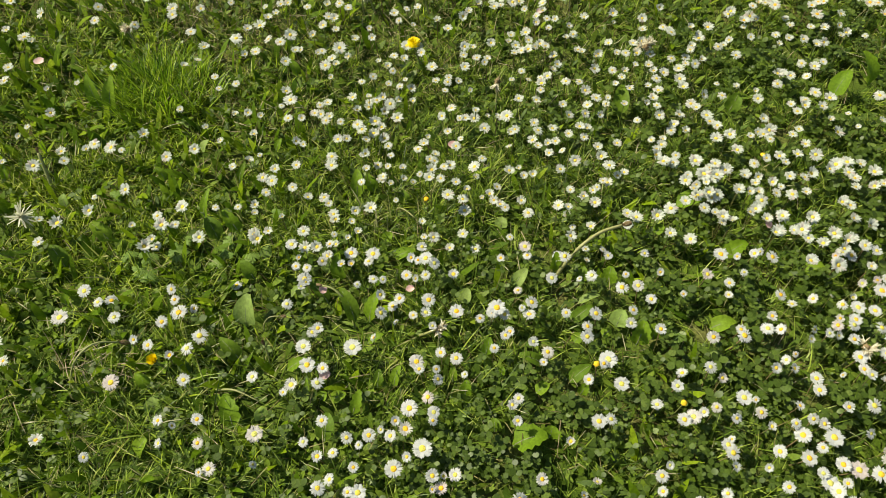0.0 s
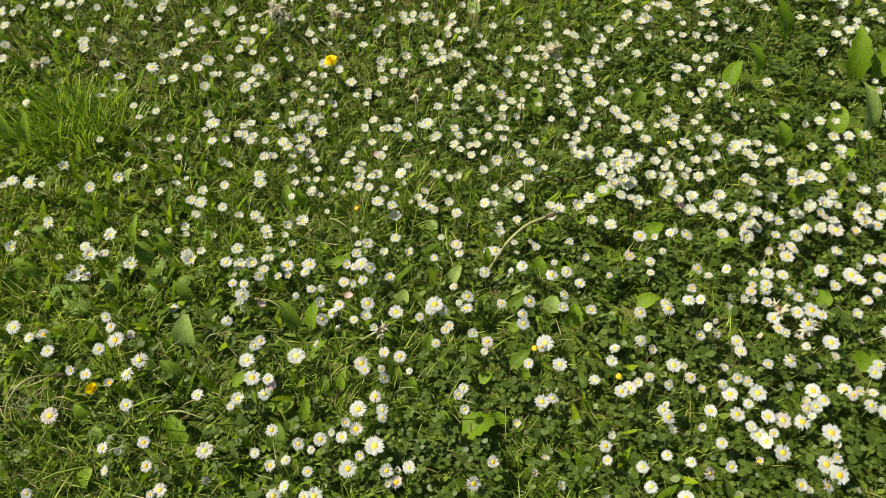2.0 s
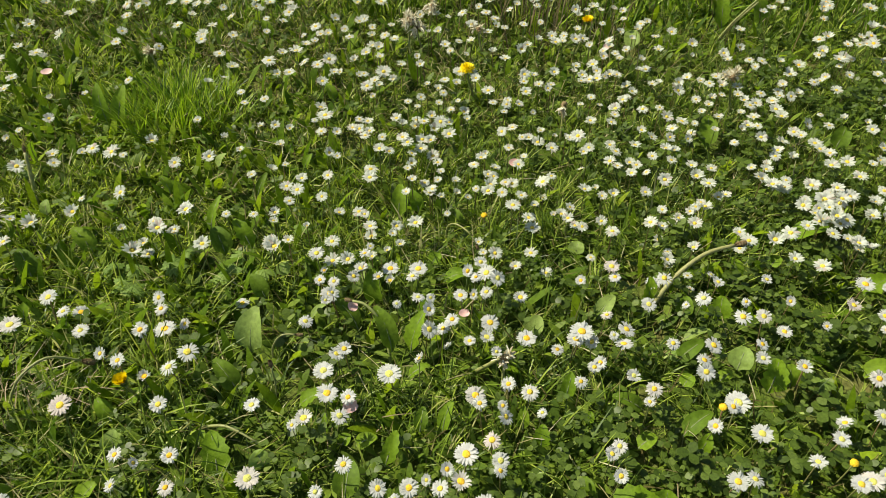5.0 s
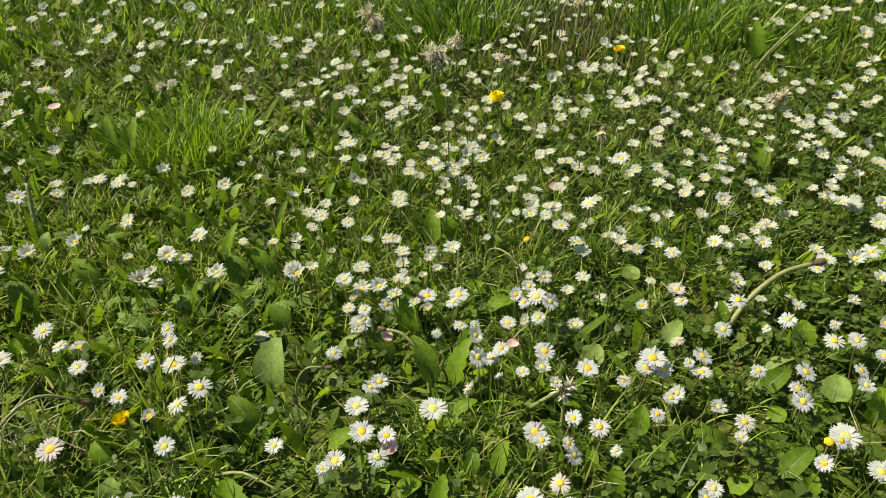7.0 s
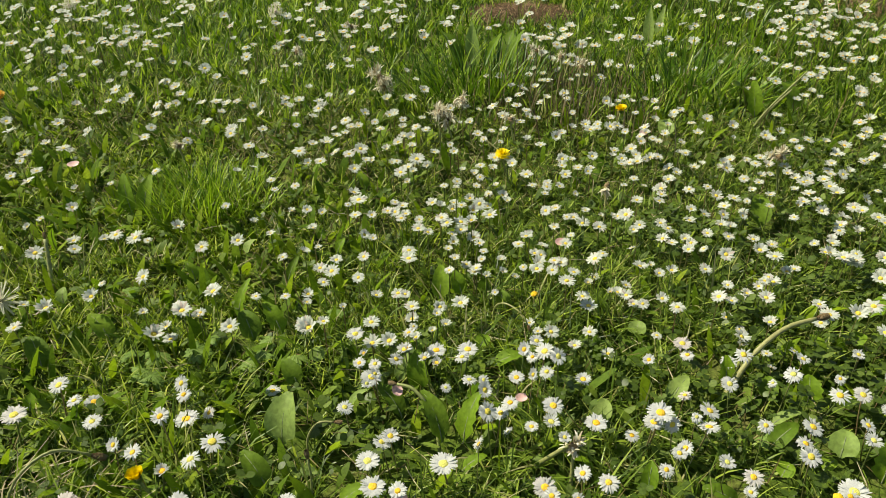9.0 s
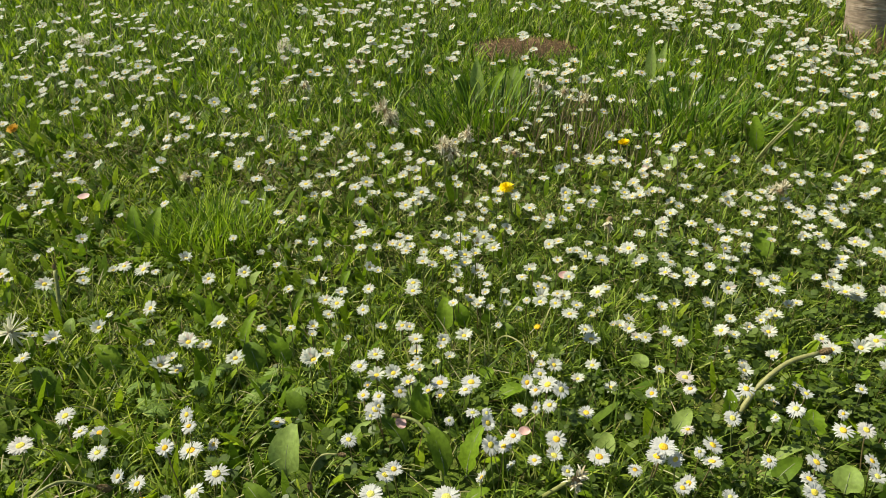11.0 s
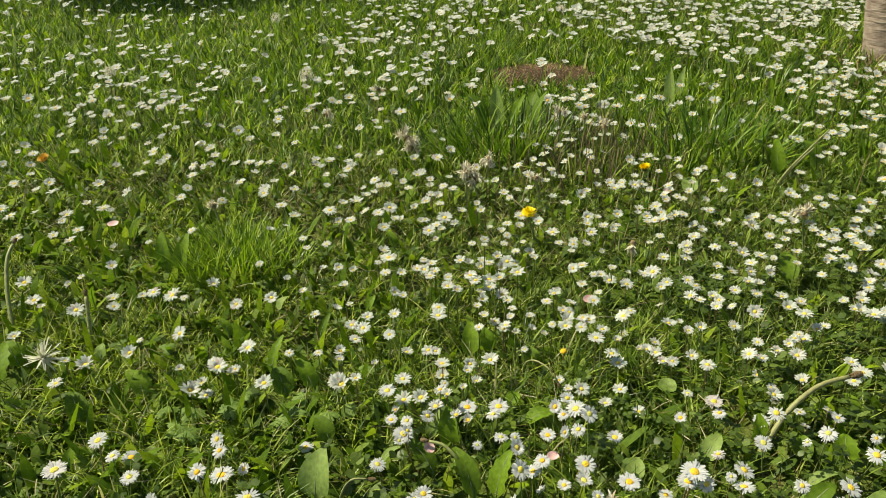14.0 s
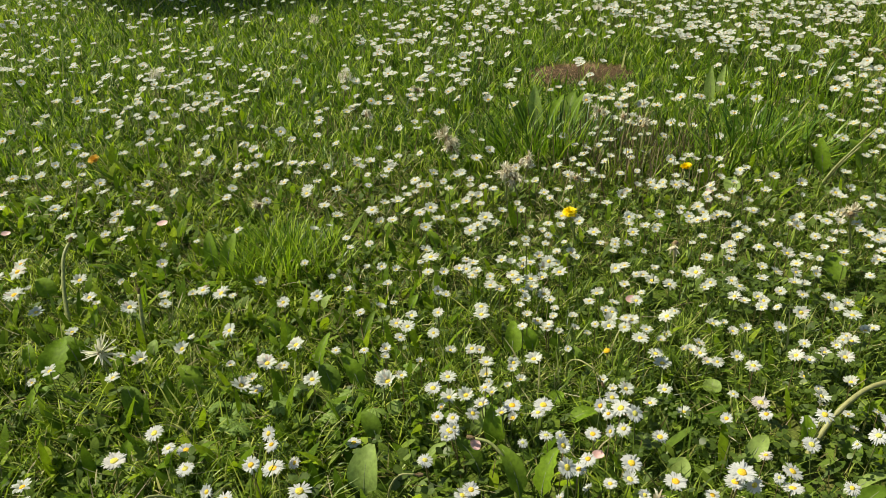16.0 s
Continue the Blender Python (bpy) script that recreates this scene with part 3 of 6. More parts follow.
def build_weeds():
    x, y = scatter(19000, -3.4, 3.0, 0.3, 4.4, lambda a, b: in_wedge(a, b) & clear_of_leaves(a, b) & (field(a, b, 3.0, 6.6) + 0.35 * (a < 0) + 0.15 * (a < -0.5) > 0.62))
    a, b = scatter(1500, -1.2, -0.12, 0.35, 1.45, lambda a, b: in_wedge(a, b) & clear_of_leaves(a, b))
    x, y = np.append(x, a), np.append(y, b)
    n = len(x)
    v, f = strips(on_ground(x, y), rng.uniform(0, 6.283, n), rng.uniform(0.028, 0.066, n) * (1 + 0.12 * np.clip(y - 1.5, 0, 2)), rng.uniform(0.006, 0.014, n), (0.3, 0.55, 0.9, 1.0, 0.75, 0.1),
                  rng.uniform(0.1, 0.8, n), rng.uniform(0.2, 1.0, n), rng.uniform(-0.4, 0.4, n))
    a, b = scatter(650, -1.35, -0.55, 1.05, 1.80, lambda a, b: in_wedge(a, b) & clear_of_leaves(a, b) & (field(a, b, 5.0, 1.7) > 0.52))
    n = len(a)
    wide = strips(on_ground(a, b), rng.uniform(0, 6.283, n), rng.uniform(0.040, 0.070, n), rng.uniform(0.011, 0.019, n), (0.25, 0.5, 0.85, 1.0, 0.85, 0.2), rng.uniform(0.15, 0.9, n), rng.uniform(0.2, 1.1, n), rng.uniform(-0.4, 0.4, n))
    v, f = joined((v, f), wide)
    tagged(new("weed_leaves", tri_mesh("weed_leaves", v, f, [weed_mat])), "upright bright green weed leaves in the grass", "leaves", kind="stuff")


def build_dry_stalks():
    x, y = scatter(2600, -2.8, 2.6, 1.3, 4.2, in_wedge)
    n = len(x)
    v, f = strips(on_ground(x, y), rng.uniform(0, 6.283, n), rng.uniform(0.04, 0.11, n), rng.uniform(0.0012, 0.0026, n), (1, 0.9, 0.7, 0.3), rng.uniform(0.0, 0.5, n), rng.uniform(0.0, 0.5, n))
    a, b = rng.normal(0.20, 0.10, 420), rng.normal(1.62, 0.12, 420)
    crowd = strips(on_ground(a, b), rng.uniform(0, 6.283, 420), rng.uniform(0.05, 0.10, 420), rng.uniform(0.0014, 0.0024, 420), (1, 0.9, 0.8, 0.6), rng.uniform(0.0, 0.4, 420), rng.uniform(0.0, 0.3, 420))
    v, f = joined((v, f), crowd)
    tagged(new("dry_stalks", tri_mesh("dry_stalks", v, f, [stalks_mat])), "brown and tan dry stalks standing in the meadow", "straw", kind="stuff")


def build_thatch():
    """Flat dead brown grass between the living blades, thickest in the worn middle lawn."""
    x, y = scatter(95000, -1.3, 0.6, 0.40, 1.95, lambda a, b: in_wedge(a, b) & (rng.uniform(0, 1, len(a)) < 0.11 + 0.6 * worn(a, b)))
    ok = rng.uniform(0, 1, len(x)) < 0.5
    x, y = x[ok], y[ok]
    n = len(x)
    base = np.stack([x, y, rng.uniform(0.003, 0.026, n)], 1)
    v, f = strips(base, rng.uniform(0, 6.283, n), rng.uniform(0.012, 0.04, n), rng.uniform(0.0007, 0.0016, n), (0.8, 1, 0.8, 0.3), rng.uniform(0.7, 1.7, n), rng.uniform(-0.5, 0.6, n), rng.uniform(-0.8, 0.8, n))
    tagged(new("brown_thatch", tri_mesh("brown_thatch", v, f, [thatch_mat])), "matted brown dead grass among the lawn blades", "thatch", kind="stuff")


def build_straw():
    x, y = scatter(700, -1.3, 1.6, 0.12, 2.2, in_wedge)
    n = len(x)
    base = np.stack([x, y, rng.uniform(0.004, 0.03, n)], 1)
    near = joined(strips(base, rng.uniform(0, 6.283, n), rng.uniform(0.02, 0.06, n), rng.uniform(0.0006, 0.0013, n), (1, 1, 0.8, 0.4), rng.uniform(1.2, 1.6, n), rng.uniform(-0.3, 0.5, n)))
    tagged(new("dry_straw", tri_mesh("dry_straw", *near, [straw_mat])), "thin dry grass stalks lying in the lawn", "straw", kind="stuff")


build_lawn()
build_meadow()
build_outer_meadow()
build_clover()
build_small_leaves()
build_weeds()
build_dry_stalks()
build_thatch()
build_straw()


def grass_tuft(name, cx, cy, rx, ry, n, low, high, wide, splay, mat, label, outward=1.0):
    """A denser clump of grass that leans outwards from its middle."""
    r, a = np.sqrt(rng.uniform(0, 1, n)), rng.uniform(0, 6.283, n)
    x, y = cx + rx * r * np.cos(a), cy + ry * r * np.sin(a)
    turn = np.where(rng.uniform(0, 1, n) < outward, a + rng.normal(0, 0.7, n), rng.uniform(0, 6.283, n))
    v, f = strips(on_ground(x, y) - np.array([cx, cy, 0]), turn, rng.uniform(low, high, n), rng.uniform(0.6, 1.2, n) * wide, (1.0, 1.0, 0.85, 0.55, 0.05),
                  rng.uniform(0.0, splay, n) * (0.3 + r), rng.uniform(0.1, 1.0, n), rng.uniform(-0.6, 0.6, n))
    ob = new(name, tri_mesh(name, v, f, [mat]))
    ob.location = (cx, cy, 0)
    return tagged(ob, label, "grass", kind="stuff")


grass_tuft("grass_tuft", -0.43, 1.15, 0.105, 0.085, 1500, 0.035, 0.090, 0.0027, 1.5, tuft_mat, "dense bright green tuft of fine grass", 0.55)
grass_tuft("grass_tuft", 0.01, 1.67, 0.15, 0.09, 460, 0.06, 0.14, 0.0040, 0.9, tall_mat, "tall clump of broad green grass blades")
grass_tuft("grass_tuft", 0.47, 1.66, 0.17, 0.12, 260, 0.06, 0.15, 0.0042, 1.1, tall_mat, "tall clump of broad arching grass blades")
grass_tuft("grass_tuft", 0.70, 2.05, 0.42, 0.36, 420, 0.05, 0.11, 0.0040, 0.7, tall_mat, "stand of longer grass beside the bare patch", 0.1)
grass_tuft("grass_tuft", -0.10, 2.05, 0.30, 0.30, 200, 0.05, 0.10, 0.0038, 0.6, tall_mat, "stand of longer grass beside the bare patch", 0.1)


# ---- bare patch ----
def build_bare_patch():
    rings, sides = 7, 40
    verts, tris = [(0, 0, 0.016)], []
    for r in range(1, rings + 1):
        for j in range(sides):
            a, k = 2 * math.pi * j / sides, r / rings
            wob = 1 + 0.16 * noise.noise((math.cos(a) * 1.6, math.sin(a) * 1.6, 4.2))
            x, y = PATCH_A * k * wob * math.cos(a), PATCH_B * k * wob * math.sin(a)
            verts.append((x, y, 0.018 * (1 - k * k) - (0.012 if r == rings else 0) + 0.006 * noise.noise((x * 30, y * 30, 2))))
    for j in range(sides):
        tris.append((0, 1 + j, 1 + (j + 1) % sides))
    for r in range(rings - 1):
        for j in range(sides):
            a, b = 1 + r * sides + j, 1 + r * sides + (j + 1) % sides
            tris += [(a, a + sides, b), (b, a + sides, b + sides)]
    ob = new("bare_earth_patch", tri_mesh("bare_earth_patch", verts, tris, [earth_mat]))
    ob.location = (PATCH_X, PATCH_Y, 0)
    tagged(ob, "low bare mound of reddish brown earth in the grass", "earth", kind="structure")
    n = 2600
    r, a = np.sqrt(rng.uniform(0, 1.1, n)), rng.uniform(0, 6.283, n)
    base = np.stack([PATCH_X + PATCH_A * r * np.cos(a), PATCH_Y + PATCH_B * r * np.sin(a), 0.018 * np.clip(1 - r * r, 0, 1) + 0.002], 1)
    v, f = strips(base, rng.uniform(0, 6.283, n), rng.uniform(0.008, 0.03, n), rng.uniform(0.0008, 0.002, n), (0.8, 1, 0.7, 0.2), rng.uniform(1.0, 1.6, n), rng.uniform(-0.2, 0.4, n))
    tagged(new("brown_litter", tri_mesh("brown_litter", v, f, [litter_mat])), "dry brown needles and stalks on the bare mound", "litter", kind="stuff")


build_bare_patch()


# ---- trees ----
def lean_at(z):
    """How far the trunk has leant over at that height."""
    return -0.10 * (1 - math.exp(-max(z, 0) / 0.35))


def tree(x, y, radius, height, label, crown_r):
    thing = tagged(new("tree"), label, "tree")
    thing.location = (x, y, 0)
    r = np.random.default_rng(int(1000 * radius))
    sides, rows_up = 28, 40
    verts, tris = [], []
    for i in range(rows_up):
        k = i / (rows_up - 1)
        z = -0.03 + k * k * height
        for j in range(sides):
            a = 2 * math.pi * j / sides
            flare = 1 + 0.14 * math.exp(-max(z, 0) / 0.04) * (0.75 + 0.5 * noise.noise((math.cos(a) * 1.8, math.sin(a) * 1.8, 7)))
            wob = 1 + 0.05 * noise.noise((math.cos(a) * 1.5, math.sin(a) * 1.5, z * 2.5)) + 0.012 * noise.noise((math.cos(a) * 5, math.sin(a) * 5, z * 30))
            rad = radius * (1 - 0.55 * z / height) * flare * wob
            verts.append((rad * math.cos(a) + lean_at(z), rad * math.sin(a), z))
    for i in range(rows_up - 1):
        for j in range(sides):
            a, b = i * sides + j, i * sides + (j + 1) % sides
            tris += [(a, b, b + sides), (a, b + sides, a + sides)]
    part("trunk", (verts, tris), bark_mat, thing, "smooth grey-brown bark with horizontal bands")
    centres = []
    for i in range(7):
        a, z0 = i * 2.4 + 0.5, height * (0.62 + 0.05 * i)
        end = Vector((math.cos(a) * crown_r * 0.75, math.sin(a) * crown_r * 0.75, z0 + crown_r * r.uniform(0.5, 0.9)))
        start = Vector((lean_at(z0), 0, z0))
        mid = (start + end) / 2 + Vector((0, 0, 0.12))
        part("limb", tube([start, (start + mid) / 2, mid, (mid + end) / 2, end], [radius * 0.4, radius * 0.32, radius * 0.24, radius * 0.16, radius * 0.06], 8), bark_mat, thing)
        centres += [mid, end, (mid + end) / 2]
    n = 260
    bases = np.concatenate([np.array(c)[None] + r.normal(0, 0.22 * crown_r ** 0.5, (n, 3)) for c in centres])
    m = len(bases)
    v, f = strips(bases, r.uniform(0, 6.283, m), r.uniform(0.05, 0.09, m), r.uniform(0.025, 0.045, m), (0.15, 0.8, 1.0, 0.7, 0.08), r.uniform(0.8, 2.0, m), r.uniform(0.1, 0.8, m))
    part("crown", (v, f), herb_mat, thing, "loose crown of green leaves")
    return thing


TRUNK_X, TRUNK_Y, TRUNK_R = 1.262, 2.487, 0.086
straw_round = np.random.default_rng(12)
spots = straw_round.normal(0, 0.14, (900, 2)) + (TRUNK_X - 0.04, TRUNK_Y - 0.18)
tagged(new("trunk_litter", tri_mesh("trunk_litter", *strips(np.c_[spots, np.full(900, 0.012)], straw_round.uniform(0, 6.28, 900), straw_round.uniform(0.02, 0.07, 900), 0.0022, (0.8, 1, 0.7, 0.2),
       straw_round.uniform(0.6, 1.6, 900), straw_round.uniform(-0.2, 0.6, 900)), [litter_mat])), "dry brown stalks round the foot of the trunk", "litter", kind="stuff")
tree(TRUNK_X, TRUNK_Y, TRUNK_R, 3.0, "young tree with banded grey-brown bark in the lawn", 0.9)
# out of view, added only so that its crown darkens the far grass
tree(-3.40, 4.64, 0.07, 2.6, "unseen leafy young tree added to shade the far grass", 0.5)


# ---- daisies ----
def petal_ring(r, count, reach, inner, lift, droop, layers=2):
    """White rays in two overlapping layers round the disc."""
    pieces = []
    for layer in range(layers):
        n = count // layers
        a = (np.arange(n) + 0.5 * layer) * 2 * math.pi / n + r.normal(0, 0.05, n)
        base = np.stack([inner * np.cos(a), inner * np.sin(a), np.full(n, 0.0006 - 0.0005 * layer)], 1)
        pieces.append(strips(base, a, (reach - inner) * r.uniform(0.80, 1.10, n), 0.0019 * r.uniform(0.8, 1.15, n), (0.5, 0.85, 1.0, 0.9, 0.35),
                             lift + r.normal(0, 0.17, n) + 0.08 * layer, droop + r.normal(0, 0.12, n), r.normal(0, 0.10, n)))
    return joined(*pieces)


def stem_line(r, height, lean):
    a = r.uniform(0, 6.283)
    x, y = lean * math.cos(a), lean * math.sin(a)
    return [(x * (1 - k) ** 1.5, y * (1 - k) ** 1.5, -0.008 + (height + 0.008) * k) for k in (0, 0.25, 0.5, 0.75, 1.0)]


def daisy(seed, height, tilt, lift, droop, reach=0.0108, disc_r=0.0038, count=48, lean=0.012, gap=0.0):
    """One daisy at the origin; its head leans towards +x."""
    r = np.random.default_rng(seed)
    thing = new("daisy")
    part("stem", tube(stem_line(r, height, lean), [0.0010, 0.0009, 0.0008, 0.0008, 0.0009], 5), stem_mat, thing)
    rays = petal_ring(r, count, reach, disc_r * 0.8, lift, droop)
    if gap:
        keep = np.repeat(r.uniform(0, 1, len(rays[1]) // 8) > gap, 8)
        rays = (rays[0], rays[1][keep])
    part("petals", tilted(rays, tilt, 0, height), petal_mat, thing)
    part("disc", tilted(dome(disc_r, disc_r * 0.45, 5, 14, 0.09, r), tilt, 0, height + 0.0002), disc_mat, thing)
    cup = dome(0.0036, -0.0034, 3, 10)
    part("sepals", tilted((cup[0], cup[1]), tilt, 0, height + 0.0002), sepal_mat, thing)
    return thing


HEAD = 0.062
KINDS = [
    (daisy(1, HEAD, 0.10, 1.38, 0.25), "open white daisy with a yellow disc"),
    (daisy(2, HEAD + 0.004, 0.22, 1.30, 0.30), "open white daisy with a yellow disc"),
    (daisy(3, HEAD - 0.004, 0.34, 1.45, 0.20), "open white daisy leaning towards the sun"),
    (daisy(4, HEAD + 0.002, 0.18, 1.50, 0.35, 0.0118, 0.0040, 50), "wide open white daisy with a large disc"),
    (daisy(5, HEAD, 0.45, 1.25, 0.15), "open white daisy leaning towards the sun"),
    (daisy(6, HEAD - 0.006, 0.15, 0.95, 0.35, 0.0100, 0.0038, 34), "half-open white daisy with cupped petals"),
    (daisy(7, HEAD, 0.30, 1.55, 0.40, 0.0112, 0.0040, 42, 0.02, 0.18), "open daisy with some petals missing"),
    (daisy(8, HEAD + 0.005, 0.60, 1.40, 0.25, 0.0110, 0.0037, 46), "white daisy leaning well to one side"),
    (daisy(9, HEAD - 0.012, 0.20, 0.45, 0.45, 0.0085, 0.0034, 30), "small white daisy still closing its petals"),
]
SHARES = [0.19, 0.19, 0.14, 0.16, 0.12, 0.06, 0.05, 0.07, 0.02]
pick = np.random.default_rng(21)
used = set()


def daisy_patch(places):
    """Daisies at places and heights given in centimetres, with their width in millimetres: each is a thing of its own."""
    for x, y, z, across in places:
        k = int(pick.choice(len(KINDS), p=SHARES))
        ob, label = KINDS[k]
        size = across / 21.2
        turn = pick.normal(-100, 65)
        m = pose(x / 100, y / 100, 0, 0, 0, turn) @ Matrix.Diagonal((size, size, z / 6.2, 1))
        if k in used:
            copy_thing(ob, m)
        else:
            used.add(k)
            ob.matrix_basis = m
            tagged(ob, label, "daisy", "daisies in the lawn")


daisy_patch([(30.4, 35.5, 5.9, 14), (35.9, 33.2, 5.9, 18), (41.9, 33.8, 5.9, 16), (46.1, 31.9, 5.9, 22), (49.9, 34.4, 5.9, 18), (53.1, 34.9, 5.9, 17), (57.8, 35.6, 5.9, 18), (61.7, 31.7, 5.9, 21), (62.2, 30.8, 5.9, 14), (64.7, 31, 5.9, 23), (66.3, 33.9, 5.9, 24), (67.4, 32.3, 5.9, 25), (67.7, 34.3, 5.9, 20), (68.6, 30, 5.9, 16), (-37, 43.5, 5.9, 13), (-27.5, 45.1, 5.9, 20), (-26.2, 47.5, 5.9, 14), (-22.3, 45, 5.9, 19), (-21.4, 41.1, 5.9, 13), (-20.3, 41.6, 5.9, 23), (-15, 46.1, 5.9, 23), (-14.6, 42, 5.9, 11), (-8.5, 45, 5.9, 17), (-6.6, 43.3, 5.9, 18)])
daisy_patch([(-6.3, 47.9, 5.9, 21), (-6.1, 39, 5.9, 24), (-4.7, 40.1, 5.9, 25), (-4.5, 43.5, 5.9, 18), (-2.8, 45.4, 5.9, 20), (-2.3, 38.5, 5.9, 13), (-1.7, 41.5, 5.9, 18), (-1.2, 44.5, 5.9, 14), (-1, 38.4, 5.9, 20), (0, 46, 5.9, 18), (1.6, 46.6, 5.9, 16), (2.9, 45.6, 5.9, 21), (3.4, 41.5, 5.9, 23), (3.5, 47.8, 5.9, 21), (4.8, 46.9, 5.9, 23), (5.1, 42.9, 5.9, 21), (7.1, 44, 5.9, 25), (8.4, 40.3, 5.9, 23), (8.4, 38.7, 5.9, 14), (8.5, 47.7, 5.9, 16), (9.5, 39, 5.9, 20), (9.8, 40.7, 5.9, 18), (11.3, 40.4, 5.9, 22), (19.3, 37.2, 5.9, 23)])
daisy_patch([(19.8, 47.6, 5.9, 22), (22.3, 39.7, 5.9, 21), (26.7, 45.1, 5.9, 22), (27.4, 37.7, 5.9, 18), (29.3, 39.4, 5.9, 19), (30.6, 47.4, 5.9, 19), (32.2, 47.6, 5.9, 21), (37.4, 38.1, 5.9, 21), (37.6, 40, 5.9, 21), (38.9, 41.4, 5.9, 17), (41.7, 36.6, 5.9, 21), (42, 47.5, 5.9, 18), (45.4, 37.7, 5.9, 18), (47, 44, 5.9, 17), (47.3, 42.8, 5.9, 20), (47.3, 41.1, 5.9, 22), (47.6, 44.7, 5.9, 16), (48.3, 36.4, 5.9, 18), (48.8, 47.4, 5.9, 16), (51.5, 40.9, 5.9, 17), (53.3, 42.9, 5.9, 23), (53.3, 38.4, 5.9, 20), (53.6, 46.6, 5.9, 15), (56.6, 46.7, 5.9, 18)])
daisy_patch([(57, 42.1, 5.9, 20), (57.3, 45.3, 5.9, 22), (58, 40, 5.9, 20), (58.7, 38.9, 5.9, 21), (58.9, 47.2, 5.9, 18), (59.1, 43.4, 5.9, 18), (59.2, 37.7, 5.9, 23), (60.2, 46.5, 5.9, 21), (60.7, 38.7, 5.9, 17), (60.9, 41.1, 5.9, 25), (61.1, 44.8, 5.9, 24), (61.2, 36.2, 5.9, 23), (62.9, 40.5, 5.9, 22), (65.5, 39.9, 5.9, 23), (65.8, 45.1, 5.9, 16), (66.9, 41.6, 5.9, 21), (67.2, 40.5, 5.9, 18), (67.7, 43, 5.9, 15), (68.4, 41.8, 5.9, 18), (68.8, 37.9, 5.9, 24), (69.3, 44.3, 5.9, 21), (69.4, 36.5, 5.9, 21), (69.8, 42.5, 5.9, 22), (71.5, 47.7, 5.9, 18)])
daisy_patch([(73.9, 43.9, 5.9, 19), (74.3, 42.7, 5.9, 19), (75.4, 43.1, 5.9, 18), (76.1, 40.9, 5.9, 25), (77.1, 42.6, 5.9, 18), (77.8, 39.7, 5.9, 21), (79.2, 45.7, 5.9, 20), (80.3, 46.7, 5.9, 23), (83.3, 47, 5.9, 20), (-36.1, 54, 5.9, 23), (-31.9, 59.3, 5.9, 21), (-29.1, 58.4, 5.9, 25), (-28.1, 48.1, 5.9, 19), (-26.4, 58.9, 5.9, 21), (-25.8, 53.9, 5.9, 23), (-22.9, 48.2, 5.9, 21), (-16.5, 54.4, 5.9, 16), (-11.9, 51.9, 5.9, 14), (-11.1, 53.4, 5.9, 22), (-9.9, 59, 5.9, 21), (-9.1, 56.1, 5.9, 22), (-7.4, 53.4, 5.9, 19), (-6.8, 55.4, 5.9, 21), (-2.9, 58.8, 5.9, 24)])
daisy_patch([(0.3, 59, 8.4, 16), (5.3, 49.7, 5.9, 23), (6.2, 56.6, 5.9, 21), (6.6, 55.1, 5.9, 19), (7.8, 51.1, 5.9, 19), (8.6, 49.1, 5.9, 17), (9, 55.4, 5.9, 11), (9.2, 53.5, 5.9, 19), (9.6, 57.6, 5.9, 20), (11.8, 56.8, 5.9, 23), (12.9, 54.3, 5.9, 13), (17.2, 58.3, 5.9, 17), (19.2, 49.7, 5.9, 19), (20.1, 50.7, 5.9, 19), (22.8, 59.1, 5.9, 20), (24, 56.1, 5.9, 11), (24.7, 57.6, 5.9, 22), (30, 53.4, 5.9, 24), (30.5, 59.8, 5.9, 23), (32.4, 55.8, 5.9, 15), (33.2, 56.6, 5.9, 25), (34.4, 52.7, 5.9, 20), (38.6, 49.5, 5.9, 21), (42, 52.3, 5.9, 17)])
daisy_patch([(43, 54.2, 5.9, 25), (43.4, 48, 5.9, 21), (44.8, 48.5, 5.9, 21), (46.6, 49.1, 5.9, 18), (47.1, 55, 5.9, 22), (48.4, 59.5, 5.9, 22), (48.4, 53.4, 5.9, 23), (50.7, 50.5, 5.9, 21), (52, 50, 5.9, 12), (52.4, 48.3, 5.9, 21), (53.1, 59.9, 5.9, 24), (56.2, 54.8, 5.9, 25), (57.7, 55.8, 5.9, 16), (57.7, 49.1, 5.9, 17), (58.7, 54.7, 5.9, 23), (59.4, 56.8, 5.9, 11), (61, 51.3, 5.9, 23), (61.1, 53, 5.9, 23), (62.4, 59.2, 5.9, 19), (64.2, 48.8, 5.9, 20), (65.1, 59.9, 5.9, 19), (65.1, 53.6, 5.9, 11), (66.5, 59.7, 5.9, 19), (67.9, 49.1, 5.9, 23)])
daisy_patch([(68.1, 54.3, 5.9, 20), (68.3, 58.9, 5.9, 21), (68.4, 56.3, 5.9, 19), (68.9, 53.4, 5.9, 19), (70.8, 52.6, 5.9, 25), (71.2, 51, 5.9, 16), (72.7, 57, 5.9, 19), (73.2, 54.7, 5.9, 25), (73.5, 59.1, 5.9, 21), (74.5, 48.8, 5.9, 18), (74.8, 56.9, 5.9, 25), (75.2, 51.2, 5.9, 23), (76, 55.9, 5.9, 16), (76.5, 59.9, 5.9, 18), (79.6, 50.8, 5.9, 19), (81.9, 55.7, 5.9, 21), (84.2, 57.5, 5.9, 20), (84.4, 48.6, 5.9, 12), (84.7, 51.8, 5.9, 25), (86.5, 58.8, 5.9, 18), (86.8, 53.2, 5.9, 16), (88.3, 56.4, 5.9, 16), (-46, 64.2, 5.9, 23), (-43.8, 68.9, 5.9, 21)])
